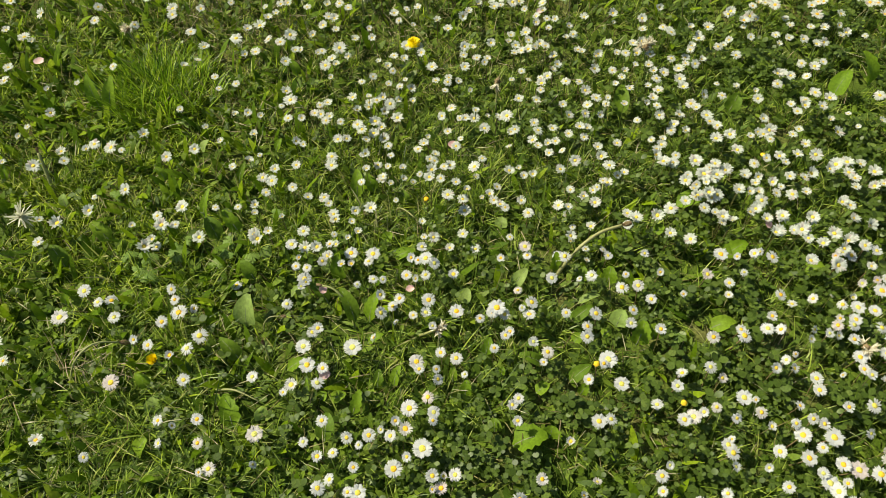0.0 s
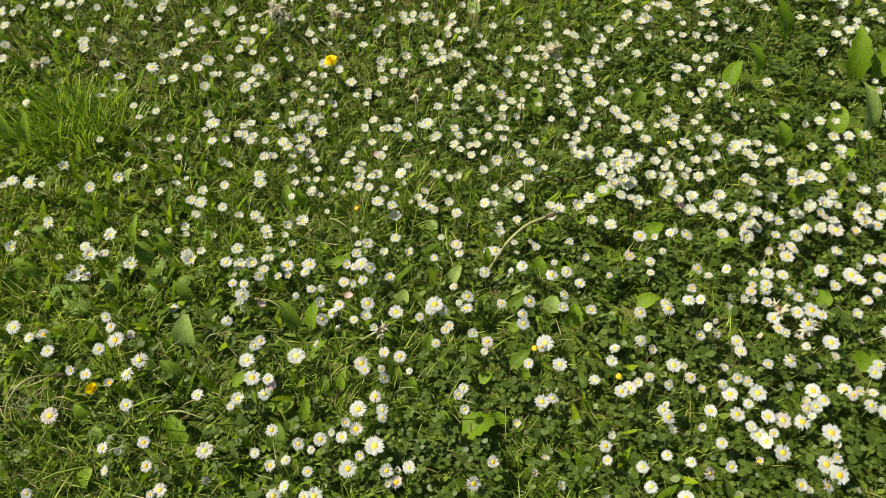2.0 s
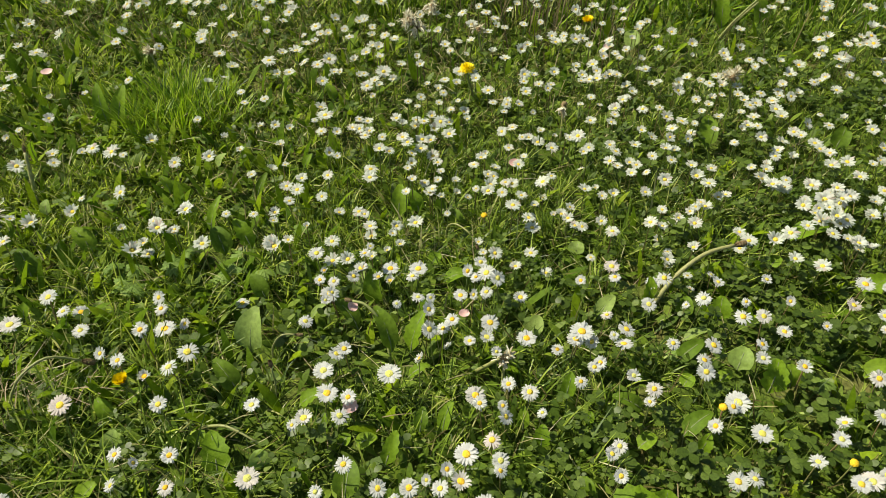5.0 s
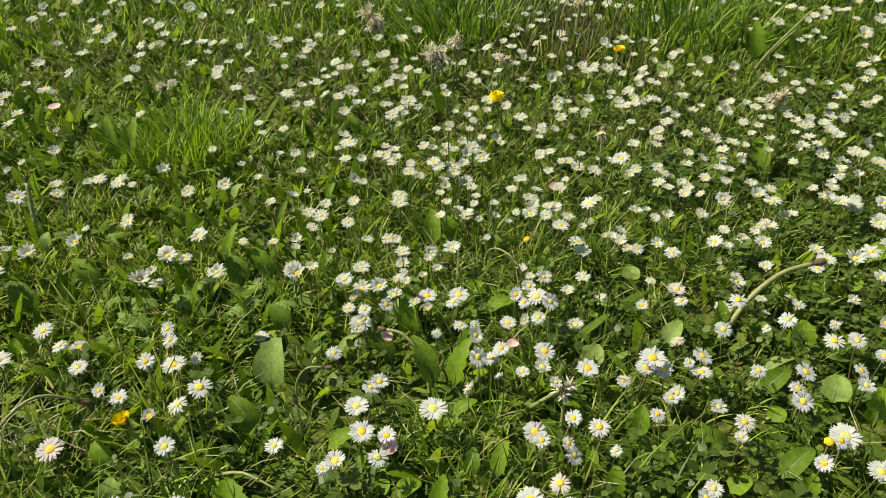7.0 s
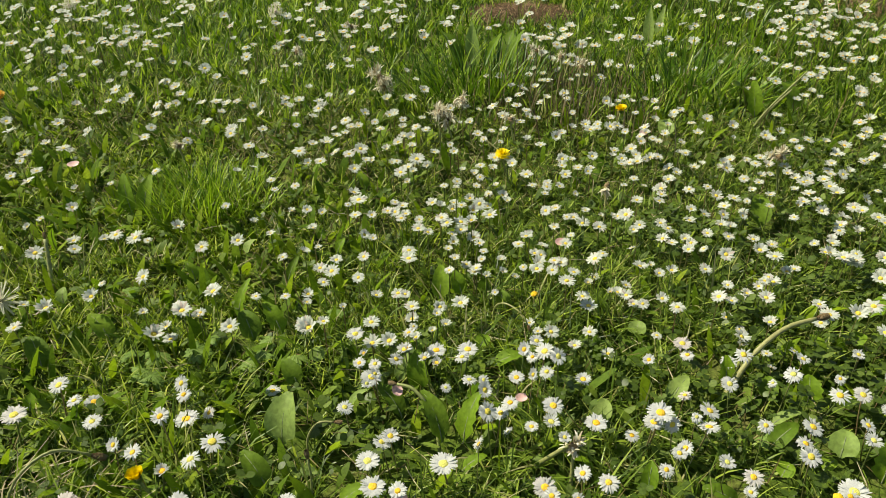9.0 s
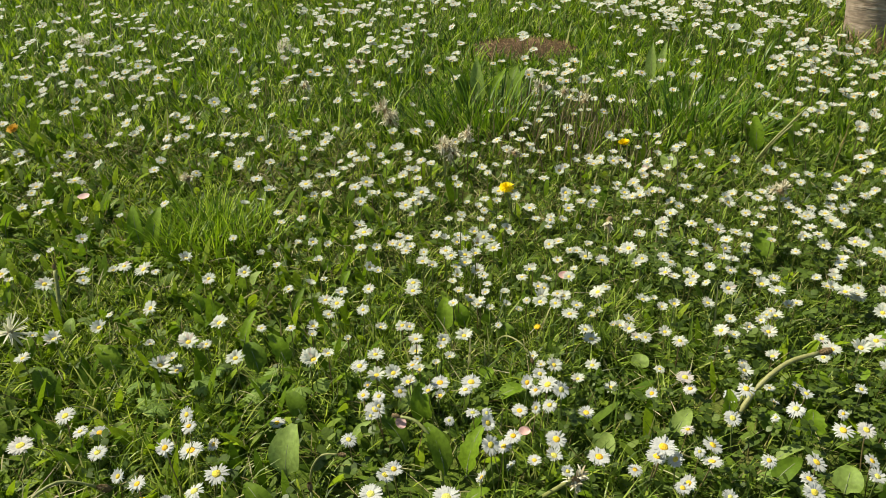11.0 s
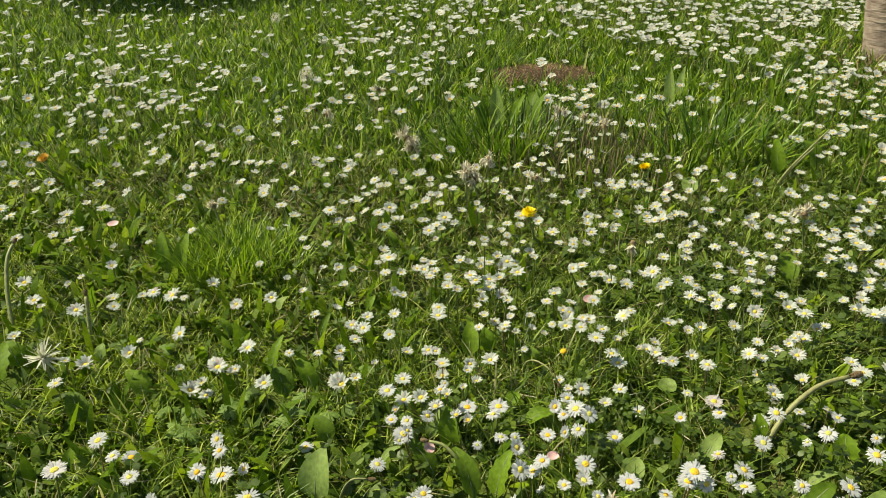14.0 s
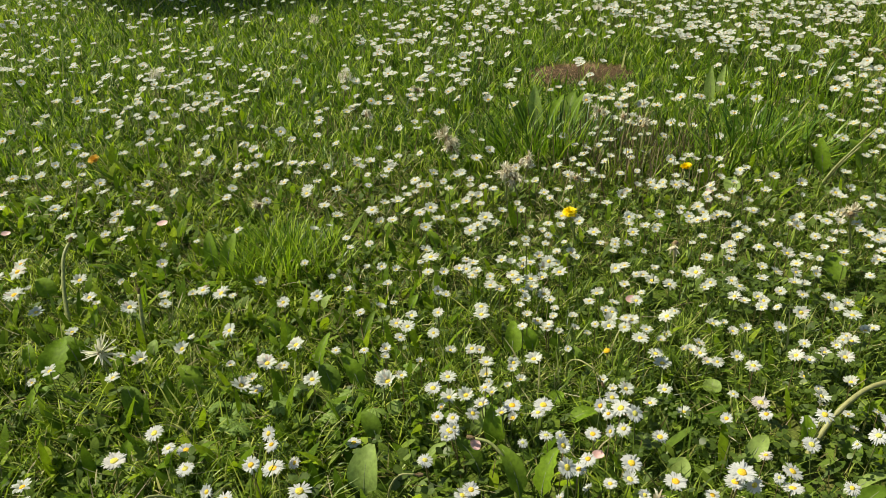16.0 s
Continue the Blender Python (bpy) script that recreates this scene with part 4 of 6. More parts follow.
daisy_patch([(-41.6, 67.3, 4.7, 20), (-40.2, 68.2, 3.5, 23), (-38.9, 65.1, 4, 24), (-34.2, 60.3, 6.1, 21), (-30.4, 68.5, 5.9, 19), (-29.8, 61.9, 7.9, 22), (-29.6, 66, 3.7, 24), (-29.4, 66.5, 6.5, 19), (-27.2, 66.3, 4, 17), (-24.8, 60.7, 6.3, 24), (-22, 71.3, 2.6, 16), (-13.1, 66.3, 5.2, 21), (-11.1, 68.8, 5.9, 15), (-10.9, 70.6, 5.9, 22), (-10.1, 68.5, 7.5, 14), (-8.8, 61.2, 6.4, 17), (-8, 61.7, 5.9, 22), (-3, 70.1, 4.4, 14), (-0.5, 70.5, 5.2, 20), (1, 70.3, 5.9, 11), (1, 66, 8.3, 22), (1.2, 62.9, 7.9, 20), (2.6, 65.6, 5.9, 16), (3.2, 62.6, 6.1, 15)])
daisy_patch([(3.6, 66.8, 5.6, 21), (4.5, 71.4, 4.6, 22), (5.6, 64.4, 4.9, 13), (6, 69.3, 7.3, 15), (7.5, 70.2, 6.7, 19), (7.5, 64.5, 6.1, 20), (7.9, 66.6, 6, 21), (8.5, 61.9, 5.8, 16), (8.8, 71.8, 7.1, 20), (11.7, 71.9, 4.7, 20), (12, 65, 4.9, 21), (15.5, 64.3, 3.8, 18), (17.3, 64.1, 6.1, 19), (17.8, 64.2, 7.3, 24), (18.9, 60.4, 5.9, 14), (19, 63.7, 5.7, 20), (19.6, 61, 5.9, 23), (21.2, 67.8, 5.9, 17), (21.6, 64.8, 5.9, 13), (22.6, 63.9, 6.1, 20), (23.1, 65.7, 6.5, 20), (26.6, 70.4, 5.6, 18), (28, 64, 5.7, 18), (30.6, 69.7, 5.9, 11)])
daisy_patch([(30.8, 61.6, 5.9, 21), (32.1, 69.2, 7.6, 22), (32.3, 63.7, 6.5, 20), (36.8, 68.2, 5.9, 21), (37.1, 61.9, 5.9, 22), (37.7, 70.4, 5.9, 13), (38, 64.5, 5.9, 15), (39.4, 68.7, 5.9, 18), (40.8, 66.1, 5.9, 16), (41.2, 60.9, 5.9, 22), (43, 70.8, 5.9, 18), (45.6, 66.7, 5.9, 13), (49.9, 70.1, 5.9, 24), (52.4, 66.7, 5.9, 12), (52.8, 68.5, 5.9, 20), (52.8, 60.9, 5.9, 14), (55.6, 70.5, 5.9, 14), (56.6, 60.9, 5.9, 25), (57.7, 62.8, 5.9, 20), (58.3, 60.6, 5.9, 19), (60.3, 66.8, 5.9, 18), (61.1, 64.8, 5.9, 18), (63.1, 60.5, 5.9, 13), (64.4, 65.6, 5.9, 17)])
daisy_patch([(66.8, 61.3, 5.9, 21), (67.4, 66.2, 5.9, 12), (67.6, 62.5, 5.9, 13), (68.7, 64.8, 5.9, 17), (69.3, 61.4, 5.9, 20), (69.8, 62.3, 5.9, 18), (70.8, 64.3, 5.9, 20), (71.3, 66.6, 5.9, 20), (72.8, 68.4, 5.9, 20), (73.1, 63.7, 5.9, 18), (73.1, 60.9, 5.9, 20), (75, 68.7, 5.9, 17), (75, 61.4, 5.9, 15), (75.3, 67.1, 5.9, 22), (75.3, 71.4, 5.9, 19), (76.8, 69.1, 5.9, 15), (77, 68.1, 5.9, 20), (79, 71.2, 5.9, 21), (79.9, 63.9, 5.9, 22), (80.2, 60.5, 5.9, 25), (83.9, 67.1, 5.9, 25), (84.3, 62.6, 5.9, 25), (84.5, 61, 5.9, 25), (85.8, 71.3, 5.9, 25)])
daisy_patch([(85.9, 63.7, 5.9, 25), (88.4, 61.3, 5.9, 20), (88.8, 65.1, 5.9, 25), (89.5, 71.1, 5.9, 18), (90.4, 60, 5.9, 13), (91, 64.5, 5.9, 24), (93.1, 71.3, 5.9, 23), (-13.2, 76, 7, 18), (-12.5, 73, 5, 18), (-12.2, 74.6, 5.9, 11), (-10.7, 72.5, 5.5, 18), (-8.6, 74.2, 4.5, 20), (-7.6, 74.3, 6.9, 20), (-7.2, 75.6, 7.1, 18), (-7.2, 74.5, 5.9, 13), (-5.3, 72.5, 7.3, 15), (-4.2, 75.5, 5.1, 20), (-4.1, 73.7, 5.9, 21), (-1.3, 73.3, 5.9, 20), (-0.7, 74.8, 5.9, 21), (5.3, 72.8, 7.7, 21), (6.3, 73.4, 5.9, 16), (6.9, 75.5, 6.2, 21), (7.5, 72.9, 7.9, 21)])
daisy_patch([(19.1, 74.3, 5, 21), (22.8, 75.5, 6.4, 18), (23.1, 74.2, 5.7, 18), (28.2, 75.2, 4.2, 18), (28.7, 73.4, 6.7, 19), (32.6, 74.5, 3.8, 17), (35, 75.3, 5.9, 11), (35.7, 74.4, 4.9, 20), (41.1, 74, 5.9, 17), (52.9, 74, 5.9, 21), (55.3, 73.5, 5.9, 17), (58.1, 74, 5.9, 25), (58.8, 74, 5.9, 12), (60.9, 73.6, 5.9, 21), (66.7, 72.8, 5.9, 23), (69.4, 75.9, 5.9, 18), (70.4, 73.4, 5.9, 16), (70.5, 72.1, 5.9, 21), (72, 74.4, 5.9, 20), (73.1, 73.7, 5.9, 20), (75.4, 74.9, 5.9, 25), (76.8, 74, 5.9, 23), (81, 75.7, 5.9, 25), (81, 72.2, 5.9, 20)])
daisy_patch([(83.5, 72.1, 5.9, 18), (84.9, 75.2, 5.9, 24), (85, 73.8, 5.9, 14), (86.3, 73, 5.9, 20), (91.6, 72.3, 5.9, 23), (91.7, 74, 5.9, 22), (92.7, 75.2, 5.9, 22), (95.3, 73.8, 5.9, 20), (96.7, 72.3, 5.9, 20)])


def simple_daisy(seed, height, lift, droop, n=32, shape=(0.5, 1.0, 1.0, 0.4), rings=2):
    r = np.random.default_rng(seed)
    a = np.arange(n) * 2 * math.pi / n + r.normal(0, 0.08, n)
    base = np.stack([0.0026 * np.cos(a), 0.0026 * np.sin(a), np.zeros(n)], 1)
    rays = strips(base, a, 0.0086 * r.uniform(0.78, 1.10, n), (0.074 if rings == 1 else 0.079) / n, shape, lift + r.normal(0, 0.16, n), droop + r.normal(0, 0.12, n))
    disc = dome(0.0033 if rings > 1 else 0.0020, 0.0010 if rings > 1 else 0.0003, rings, 8 if rings > 1 else 6)
    cup = dome(0.0036, -0.0034, 1, 6)
    stem = strips([(0, 0, -0.004)] * 2, [0.0, 1.57], height + 0.004, 0.0013, (1, 1), 0.0, 0.0)
    return rays, disc, cup, stem


SIMPLE = [simple_daisy(31, 0.062, 1.15, 0.45), simple_daisy(32, 0.062, 1.02, 0.50), simple_daisy(33, 0.062, 1.28, 0.40), simple_daisy(34, 0.062, 0.75, 0.5), simple_daisy(35, 0.062, 0.45, 0.7), simple_daisy(36, 0.062, 1.35, 0.6, 29), simple_daisy(37, 0.062, 0.85, 0.9, 28)]
TINY = [simple_daisy(41 + i, 0.062, lift, droop, 13, (0.5, 1.0), 1) for i, (lift, droop) in enumerate(((1.35, 0.2), (1.2, 0.3), (1.45, 0.2), (1.0, 0.3), (0.7, 0.5), (1.4, 0.4), (1.15, 0.5)))]


def daisy_crowd(name, places, label, grow=0.0):
    """Many small daisies as one mass, at places with the height of the head and its relative width (0: any)."""
    verts, tris, picks, base = [], [], [], 0
    for x, y, tall, wide in places:
        rays, disc, cup, stem = (SIMPLE if 0.2 < y < 2.0 and abs(x - 0.08) < 0.72 * y + 0.5 else TINY)[int(pick.choice(7, p=[0.22, 0.20, 0.15, 0.12, 0.07, 0.10, 0.14]))]
        turn, size = math.atan2(SUN_WAY.y, SUN_WAY.x) + pick.normal(0.4, 1.1), (1 + grow * y) * pick.choice([0.72, 0.95, 1.08, 1.25], p=[0.16, 0.44, 0.28, 0.12]) * pick.uniform(0.92, 1.08)
        size = wide * pick.uniform(0.95, 1.05) if wide else size
        tilt = abs(pick.normal(0.15, 0.24))
        if y > 0.7:
            turn, tilt = pick.normal(-1.7, 0.9), abs(pick.normal(0.22, 0.20))
        m = Matrix.Translation((x, y, tall)) @ Matrix.Rotation(tilt, 4, Vector((-math.sin(turn), math.cos(turn), 0))) @ Matrix.Rotation(pick.uniform(0, 6.28), 4, "Z")
        rot, at = np.array(m.to_3x3()) * size, np.array(m.translation)
        for slot, (v, f) in enumerate((rays, disc, cup)):
            v = np.asarray(v, float).reshape(-1, 3) @ rot.T + at
            verts.append(v)
            tris.append(np.asarray(f, int).reshape(-1, 3) + base)
            picks += [slot] * len(tris[-1])
            base += len(v)
        v = np.asarray(stem[0]).reshape(-1, 3) * (1, 1, tall / 0.062) + (x, y, 0)
        verts.append(v)
        tris.append(np.asarray(stem[1]).reshape(-1, 3) + base)
        picks += [3] * len(tris[-1])
        base += len(v)
    me = tri_mesh(name, np.concatenate(verts), np.concatenate(tris), [far_petal_mat, disc_mat, sepal_mat, crowd_stem_mat], picks)
    tagged(new(name, me), label, "daisies", kind="stuff")


drift = []


def daisy_drift(places):
    """Places, in centimetres, of the daisies beyond the nearest ones."""
    drift.extend((x / 100, y / 100, 0.062 * pick.uniform(0.92, 1.12) + 0.0074 * max(0.0, y / 100 - 1.2), 0.0) for x, y in places)


def daisy_row(places):
    """The nearer ones of them, with height in centimetres and width in millimetres."""
    drift.extend((x / 100, y / 100, z / 100, across / (23.0 if x > -8 else 20.6)) for x, y, z, across in places)


daisy_row([(-62.9, 76.3, 5.9, 12), (-62, 78.6, 5.9, 20), (-60.1, 77.2, 5.9, 11), (-54.3, 82, 5.9, 13), (-53.1, 77.6, 5.9, 18), (-51.2, 81.2, 5.9, 25), (-46.8, 83.7, 5.9, 20), (-39.1, 80.6, 5.9, 13), (-36.2, 76.3, 6.2, 25), (-35.9, 83, 5.2, 18), (-35.3, 77.7, 6.1, 16), (-34.9, 77.2, 4.7, 17), (-34.1, 80, 6.7, 23), (-32.7, 80.8, 5.3, 18), (-32.3, 80.7, 5.9, 13), (-31.3, 83.2, 7.2, 24), (-28.1, 78.2, 5.8, 22), (-20, 82.9, 5.9, 12), (-19.6, 78.7, 5.9, 20), (-18.7, 77.3, 6.5, 25), (-17.4, 79.2, 5.9, 14), (-15.5, 82, 5.9, 11), (-11.8, 79, 6, 21), (-11.5, 76.6, 4.9, 21)])
daisy_row([(-9.5, 76.3, 5.5, 21), (-7.5, 83.6, 2.9, 20), (-7.4, 82.8, 5.4, 21), (-6.9, 78.4, 5.9, 12), (-6.5, 76.5, 5.9, 16), (-4.7, 77.7, 5.9, 12), (-4.3, 80.9, 5.9, 13), (-3.2, 79, 5.8, 16), (6.8, 83, 2.9, 15), (7.2, 77.7, 5.9, 13), (8.7, 77.6, 5.9, 20), (11.2, 76, 5.3, 17), (13.3, 79, 4.8, 19), (13.7, 83.2, 5.4, 22), (15.3, 77.2, 3.1, 19), (20.3, 83.9, 5.2, 15), (20.7, 78, 5.2, 14), (23.8, 82, 6.2, 21), (28.5, 82.5, 7.4, 21), (30.3, 82.9, 6.5, 16), (30.4, 78.4, 4.8, 21), (30.5, 78, 3.9, 15), (30.5, 83.6, 3.5, 16), (31, 80.6, 4.1, 12)])
daisy_row([(32.6, 76.3, 4.1, 13), (33.4, 79, 6.4, 20), (34.7, 83.9, 6.2, 21), (39, 80.3, 8, 18), (39.4, 79.6, 5.9, 18), (41, 81.1, 5.9, 22), (44.4, 81.4, 5.9, 25), (45.8, 77.9, 5.9, 21), (46.8, 82.8, 5.9, 25), (48.7, 76.7, 5.9, 23), (52.2, 82.8, 5.9, 22), (53.7, 81.9, 5.9, 16), (54.3, 79.8, 5.9, 16), (54.7, 81.1, 5.9, 25), (56.2, 80.2, 5.9, 20), (59.4, 81.9, 5.9, 18), (60.5, 82.9, 5.9, 24), (61.7, 80.7, 5.9, 15), (62.8, 78.1, 5.9, 25), (64.2, 80.9, 5.9, 25), (65.4, 78.2, 5.9, 18), (67, 78.6, 5.9, 24), (67.1, 76.6, 5.9, 20), (68.9, 80.5, 5.9, 25)])
daisy_row([(71.5, 77.6, 5.9, 18), (73.9, 76.5, 5.9, 22), (75.6, 80.3, 5.9, 20), (75.8, 83, 5.9, 21), (77.9, 79.2, 5.9, 22), (82.9, 82.3, 5.9, 25), (83.6, 76.7, 5.9, 24), (84.5, 82.3, 5.9, 19), (86.7, 77.1, 5.9, 25), (87.1, 83.6, 5.9, 19), (88.2, 82.5, 5.9, 24), (88.2, 76.1, 5.9, 20), (88.5, 78.5, 5.9, 24), (93.6, 81.9, 5.9, 24), (94.5, 78.8, 5.9, 24), (97.2, 76, 5.9, 15), (98.7, 78.9, 5.9, 19), (101.1, 79.9, 5.9, 21), (-72.1, 91.8, 5.9, 22), (-66.3, 95.9, 5.9, 20), (-64.3, 94.3, 5.9, 12), (-63.9, 87.1, 5.9, 17), (-58.8, 93.4, 5.9, 23), (-53.9, 94.4, 5.9, 16)])
daisy_row([(-46.7, 86.5, 5.9, 11), (-42, 88, 5.9, 21), (-36.7, 95.1, 5.9, 19), (-26.5, 84, 5.9, 12), (-25.1, 92.7, 5.9, 13), (-22.9, 84.1, 5.9, 13), (-22.5, 94.1, 5.9, 17), (-20.8, 95.2, 5.9, 11), (-20.2, 84.5, 5.9, 16), (-19.7, 90.2, 5.9, 18), (-18.7, 87, 5.9, 16), (-18.1, 89.5, 5.9, 19), (-17.9, 92.1, 5.9, 17), (-14.5, 88.1, 5.9, 16), (-14.4, 92.9, 5.9, 16), (-12.4, 88.3, 3, 17), (-9.5, 87.3, 4.1, 18), (-8.6, 95, 5.6, 20), (-8.5, 93, 5.6, 21), (-8.3, 84.6, 5.9, 13), (-4.1, 84.3, 4.2, 19), (-3.3, 95, 5.9, 14), (-3, 87.8, 7.3, 15), (-2.6, 93.5, 7.9, 17)])
daisy_row([(-2.4, 91, 7, 15), (-1.6, 84.5, 4.7, 24), (-0.9, 94.8, 3.5, 18), (0.1, 89.5, 5.9, 19), (0.4, 89.8, 6.3, 17), (1.1, 92.4, 5.9, 14), (1.4, 95.5, 5.1, 14), (1.7, 88.6, 5.9, 15), (2.6, 85.1, 5.9, 11), (3.6, 91.6, 6.4, 16), (3.7, 89.7, 5.8, 15), (5.3, 89.4, 5.3, 12), (6.4, 90.6, 5.9, 12), (8, 89.5, 6.4, 22), (8.1, 93.9, 5.9, 17), (8.4, 91.5, 5.9, 24), (8.9, 93.5, 5.9, 15), (9.1, 94, 7, 17), (9.9, 89.1, 6.5, 17), (10.5, 92.2, 5.9, 17), (11, 84.1, 8.4, 23), (11.5, 93.5, 4.7, 21), (12.4, 87.8, 7.1, 17), (13.5, 86.3, 4.5, 20)])
daisy_row([(14.2, 87.3, 5.9, 14), (15.5, 91.3, 6.8, 23), (15.9, 91.8, 3.6, 14), (16.6, 85.4, 5.9, 11), (17, 93.9, 5.9, 16), (18, 87.6, 4.2, 20), (18.5, 85.1, 5.6, 17), (19.3, 88.9, 4.4, 17), (19.7, 85.6, 3.9, 18), (21.4, 91.3, 5.7, 22), (23.1, 92.4, 5.1, 13), (23.1, 85.7, 4.7, 17), (23.9, 91, 4.8, 16), (25.3, 90.7, 5.5, 17), (28.4, 95, 5.9, 18), (30.3, 92.7, 4.3, 19), (31.1, 86.8, 6, 15), (32.4, 92.4, 6.8, 22), (32.5, 85.5, 4.8, 17), (33.3, 86, 5.3, 17), (34.8, 86.7, 5.9, 15), (35.3, 86.6, 6.8, 14), (36.3, 94.5, 7.8, 19), (36.7, 88.7, 5.9, 14)])
daisy_row([(36.8, 93, 7.1, 24), (37.6, 90.3, 7.9, 23), (37.7, 89.2, 4.8, 21), (39.2, 89.6, 6.1, 18), (40.5, 90.5, 5.9, 17), (46.5, 94.3, 5.9, 23), (47.7, 92.4, 5.9, 25), (49, 92.5, 5.9, 21), (49.5, 84.3, 5.9, 20), (49.8, 94.1, 5.9, 16), (51, 89.7, 5.9, 18), (51.4, 86.9, 5.9, 17), (51.4, 85.2, 5.9, 23), (52.8, 93.1, 5.9, 20), (53.1, 85.4, 5.9, 19), (53.6, 89.9, 5.9, 18), (53.7, 88.2, 5.9, 14), (53.8, 84.9, 5.9, 25), (54.8, 91.3, 5.9, 16), (55.4, 89.1, 5.9, 23), (56.1, 91.9, 5.9, 18), (57.4, 90.7, 5.9, 21), (58.6, 86.6, 5.9, 21), (60.4, 86.1, 5.9, 19)])
daisy_row([(60.5, 95.2, 5.9, 25), (60.5, 89.8, 5.9, 21), (61.7, 87.9, 5.9, 19), (61.8, 86, 5.9, 19), (61.8, 84.2, 5.9, 24), (62.5, 89.2, 5.9, 18), (62.6, 92.1, 5.9, 20), (64.6, 88, 5.9, 21), (64.6, 85.7, 5.9, 18), (65, 93.3, 5.9, 16), (65.7, 87, 5.9, 14), (67.1, 85.4, 5.9, 23), (67.3, 93.7, 5.9, 23), (67.8, 89.2, 5.9, 20), (68, 92.4, 5.9, 16), (69.5, 85.9, 5.9, 18), (70.2, 89, 5.9, 18), (70.5, 94.1, 5.9, 22), (71.5, 89.8, 5.9, 25), (73.5, 93.9, 5.9, 25), (74.9, 90.7, 5.9, 20), (75.2, 84.2, 5.9, 17), (76.2, 91.7, 5.9, 25), (77.8, 89.9, 5.9, 22)])
daisy_row([(77.9, 86.8, 5.9, 18), (78.3, 92.2, 5.9, 25), (78.4, 88.7, 5.9, 20), (80.3, 91.7, 5.9, 20), (81, 86.9, 5.9, 22), (82.1, 90, 5.9, 25), (82.7, 87.4, 5.9, 18), (83.8, 84.1, 5.9, 25), (90.2, 89.9, 5.9, 20), (90.5, 85, 5.9, 20), (91.5, 95.8, 5.9, 20), (94.5, 87, 5.9, 18), (95.1, 88.7, 5.9, 22), (95.3, 91.9, 5.9, 24), (97.5, 95.7, 5.9, 19), (98.3, 91.8, 5.9, 24), (101.2, 91.4, 5.9, 25), (-77.2, 98.1, 5.9, 14), (-70.6, 100.8, 5.9, 23), (-63.5, 100.3, 5.9, 13), (-62.7, 102.5, 5.9, 11), (-59.6, 105.9, 5.9, 18), (-55, 96.6, 5.9, 18), (-50.9, 97.1, 5.9, 14)])
daisy_row([(-49.8, 98.2, 5.9, 21), (-46.7, 97.4, 5.9, 24), (-44.7, 96.7, 5.9, 12), (-41.7, 100.4, 5.9, 23), (-36.6, 106.4, 5.9, 13), (-32.2, 96.8, 5.9, 19), (-31.2, 101.9, 5.9, 14), (-28.1, 98.7, 5.9, 12), (-26.5, 105.1, 5.9, 13), (-24.3, 105.4, 5.9, 16), (-22.5, 100.2, 5.9, 15), (-21.9, 104.6, 5.9, 13), (-18.5, 107, 5.9, 12), (-17, 103.9, 5.9, 16), (-15, 98.4, 5.9, 16), (-14.6, 103.9, 5.9, 14), (-13.7, 97.6, 5.9, 13), (-12.4, 105.1, 5.9, 17), (-11.4, 106.3, 6.7, 14), (-11.3, 104.8, 5.9, 17), (-10.3, 103.5, 5.6, 17), (-9.7, 104.3, 5.9, 16), (-7.7, 103.3, 5.5, 15), (-7.4, 96.8, 7.9, 19)])
daisy_row([(-6.2, 98.3, 6.4, 18), (-4.7, 104.7, 7, 20), (-4.4, 100.9, 7.2, 21), (-3.6, 99.9, 7, 20), (-3, 107.6, 4.8, 18), (-2.9, 98.5, 6, 16), (-2.8, 107.6, 5.9, 17), (-2.4, 105.1, 9.8, 12), (-1.7, 104.2, 4.6, 24), (-1.7, 100.3, 5.6, 22), (-0.2, 100.1, 7.3, 19), (0, 105.3, 5.9, 21), (0.1, 100.1, 4.5, 21), (0.9, 97.8, 5, 18), (1, 107.2, 5.9, 23), (2.4, 103.3, 6.3, 24), (5.1, 107.4, 6.4, 14), (6.1, 96.2, 5.9, 18), (7.1, 96.6, 6.9, 20), (7.8, 99, 5.9, 12), (10.2, 102.4, 7.5, 18), (11.2, 99.7, 6.5, 17), (12, 105.9, 6, 20), (12.6, 97.3, 5.3, 19)])
daisy_row([(13.4, 98.5, 5.9, 13), (13.4, 103.5, 5.9, 14), (14.4, 103.7, 5.7, 17), (16.1, 105.6, 3.6, 22), (16.3, 105.4, 5.9, 15), (17.7, 101.2, 5.6, 22), (18.3, 103.9, 5.9, 11), (20, 104, 5.9, 11), (20.7, 103.7, 5.9, 19), (21.7, 103.5, 6.3, 24), (21.9, 98.5, 3.9, 13), (22.2, 100, 5.9, 15), (22.8, 99.6, 6.9, 18), (24.1, 107.8, 6.3, 20), (25.9, 98.5, 5.4, 19), (26.5, 102.5, 5.5, 19), (26.7, 96.8, 5.8, 16), (27, 100.3, 5.9, 21), (27.2, 107.2, 6.5, 19), (28.3, 96.7, 6.5, 17), (29, 98.3, 8.4, 20), (30.1, 99.2, 4.3, 18), (30.8, 96.1, 5.3, 15), (32.2, 107.6, 4.9, 18)])
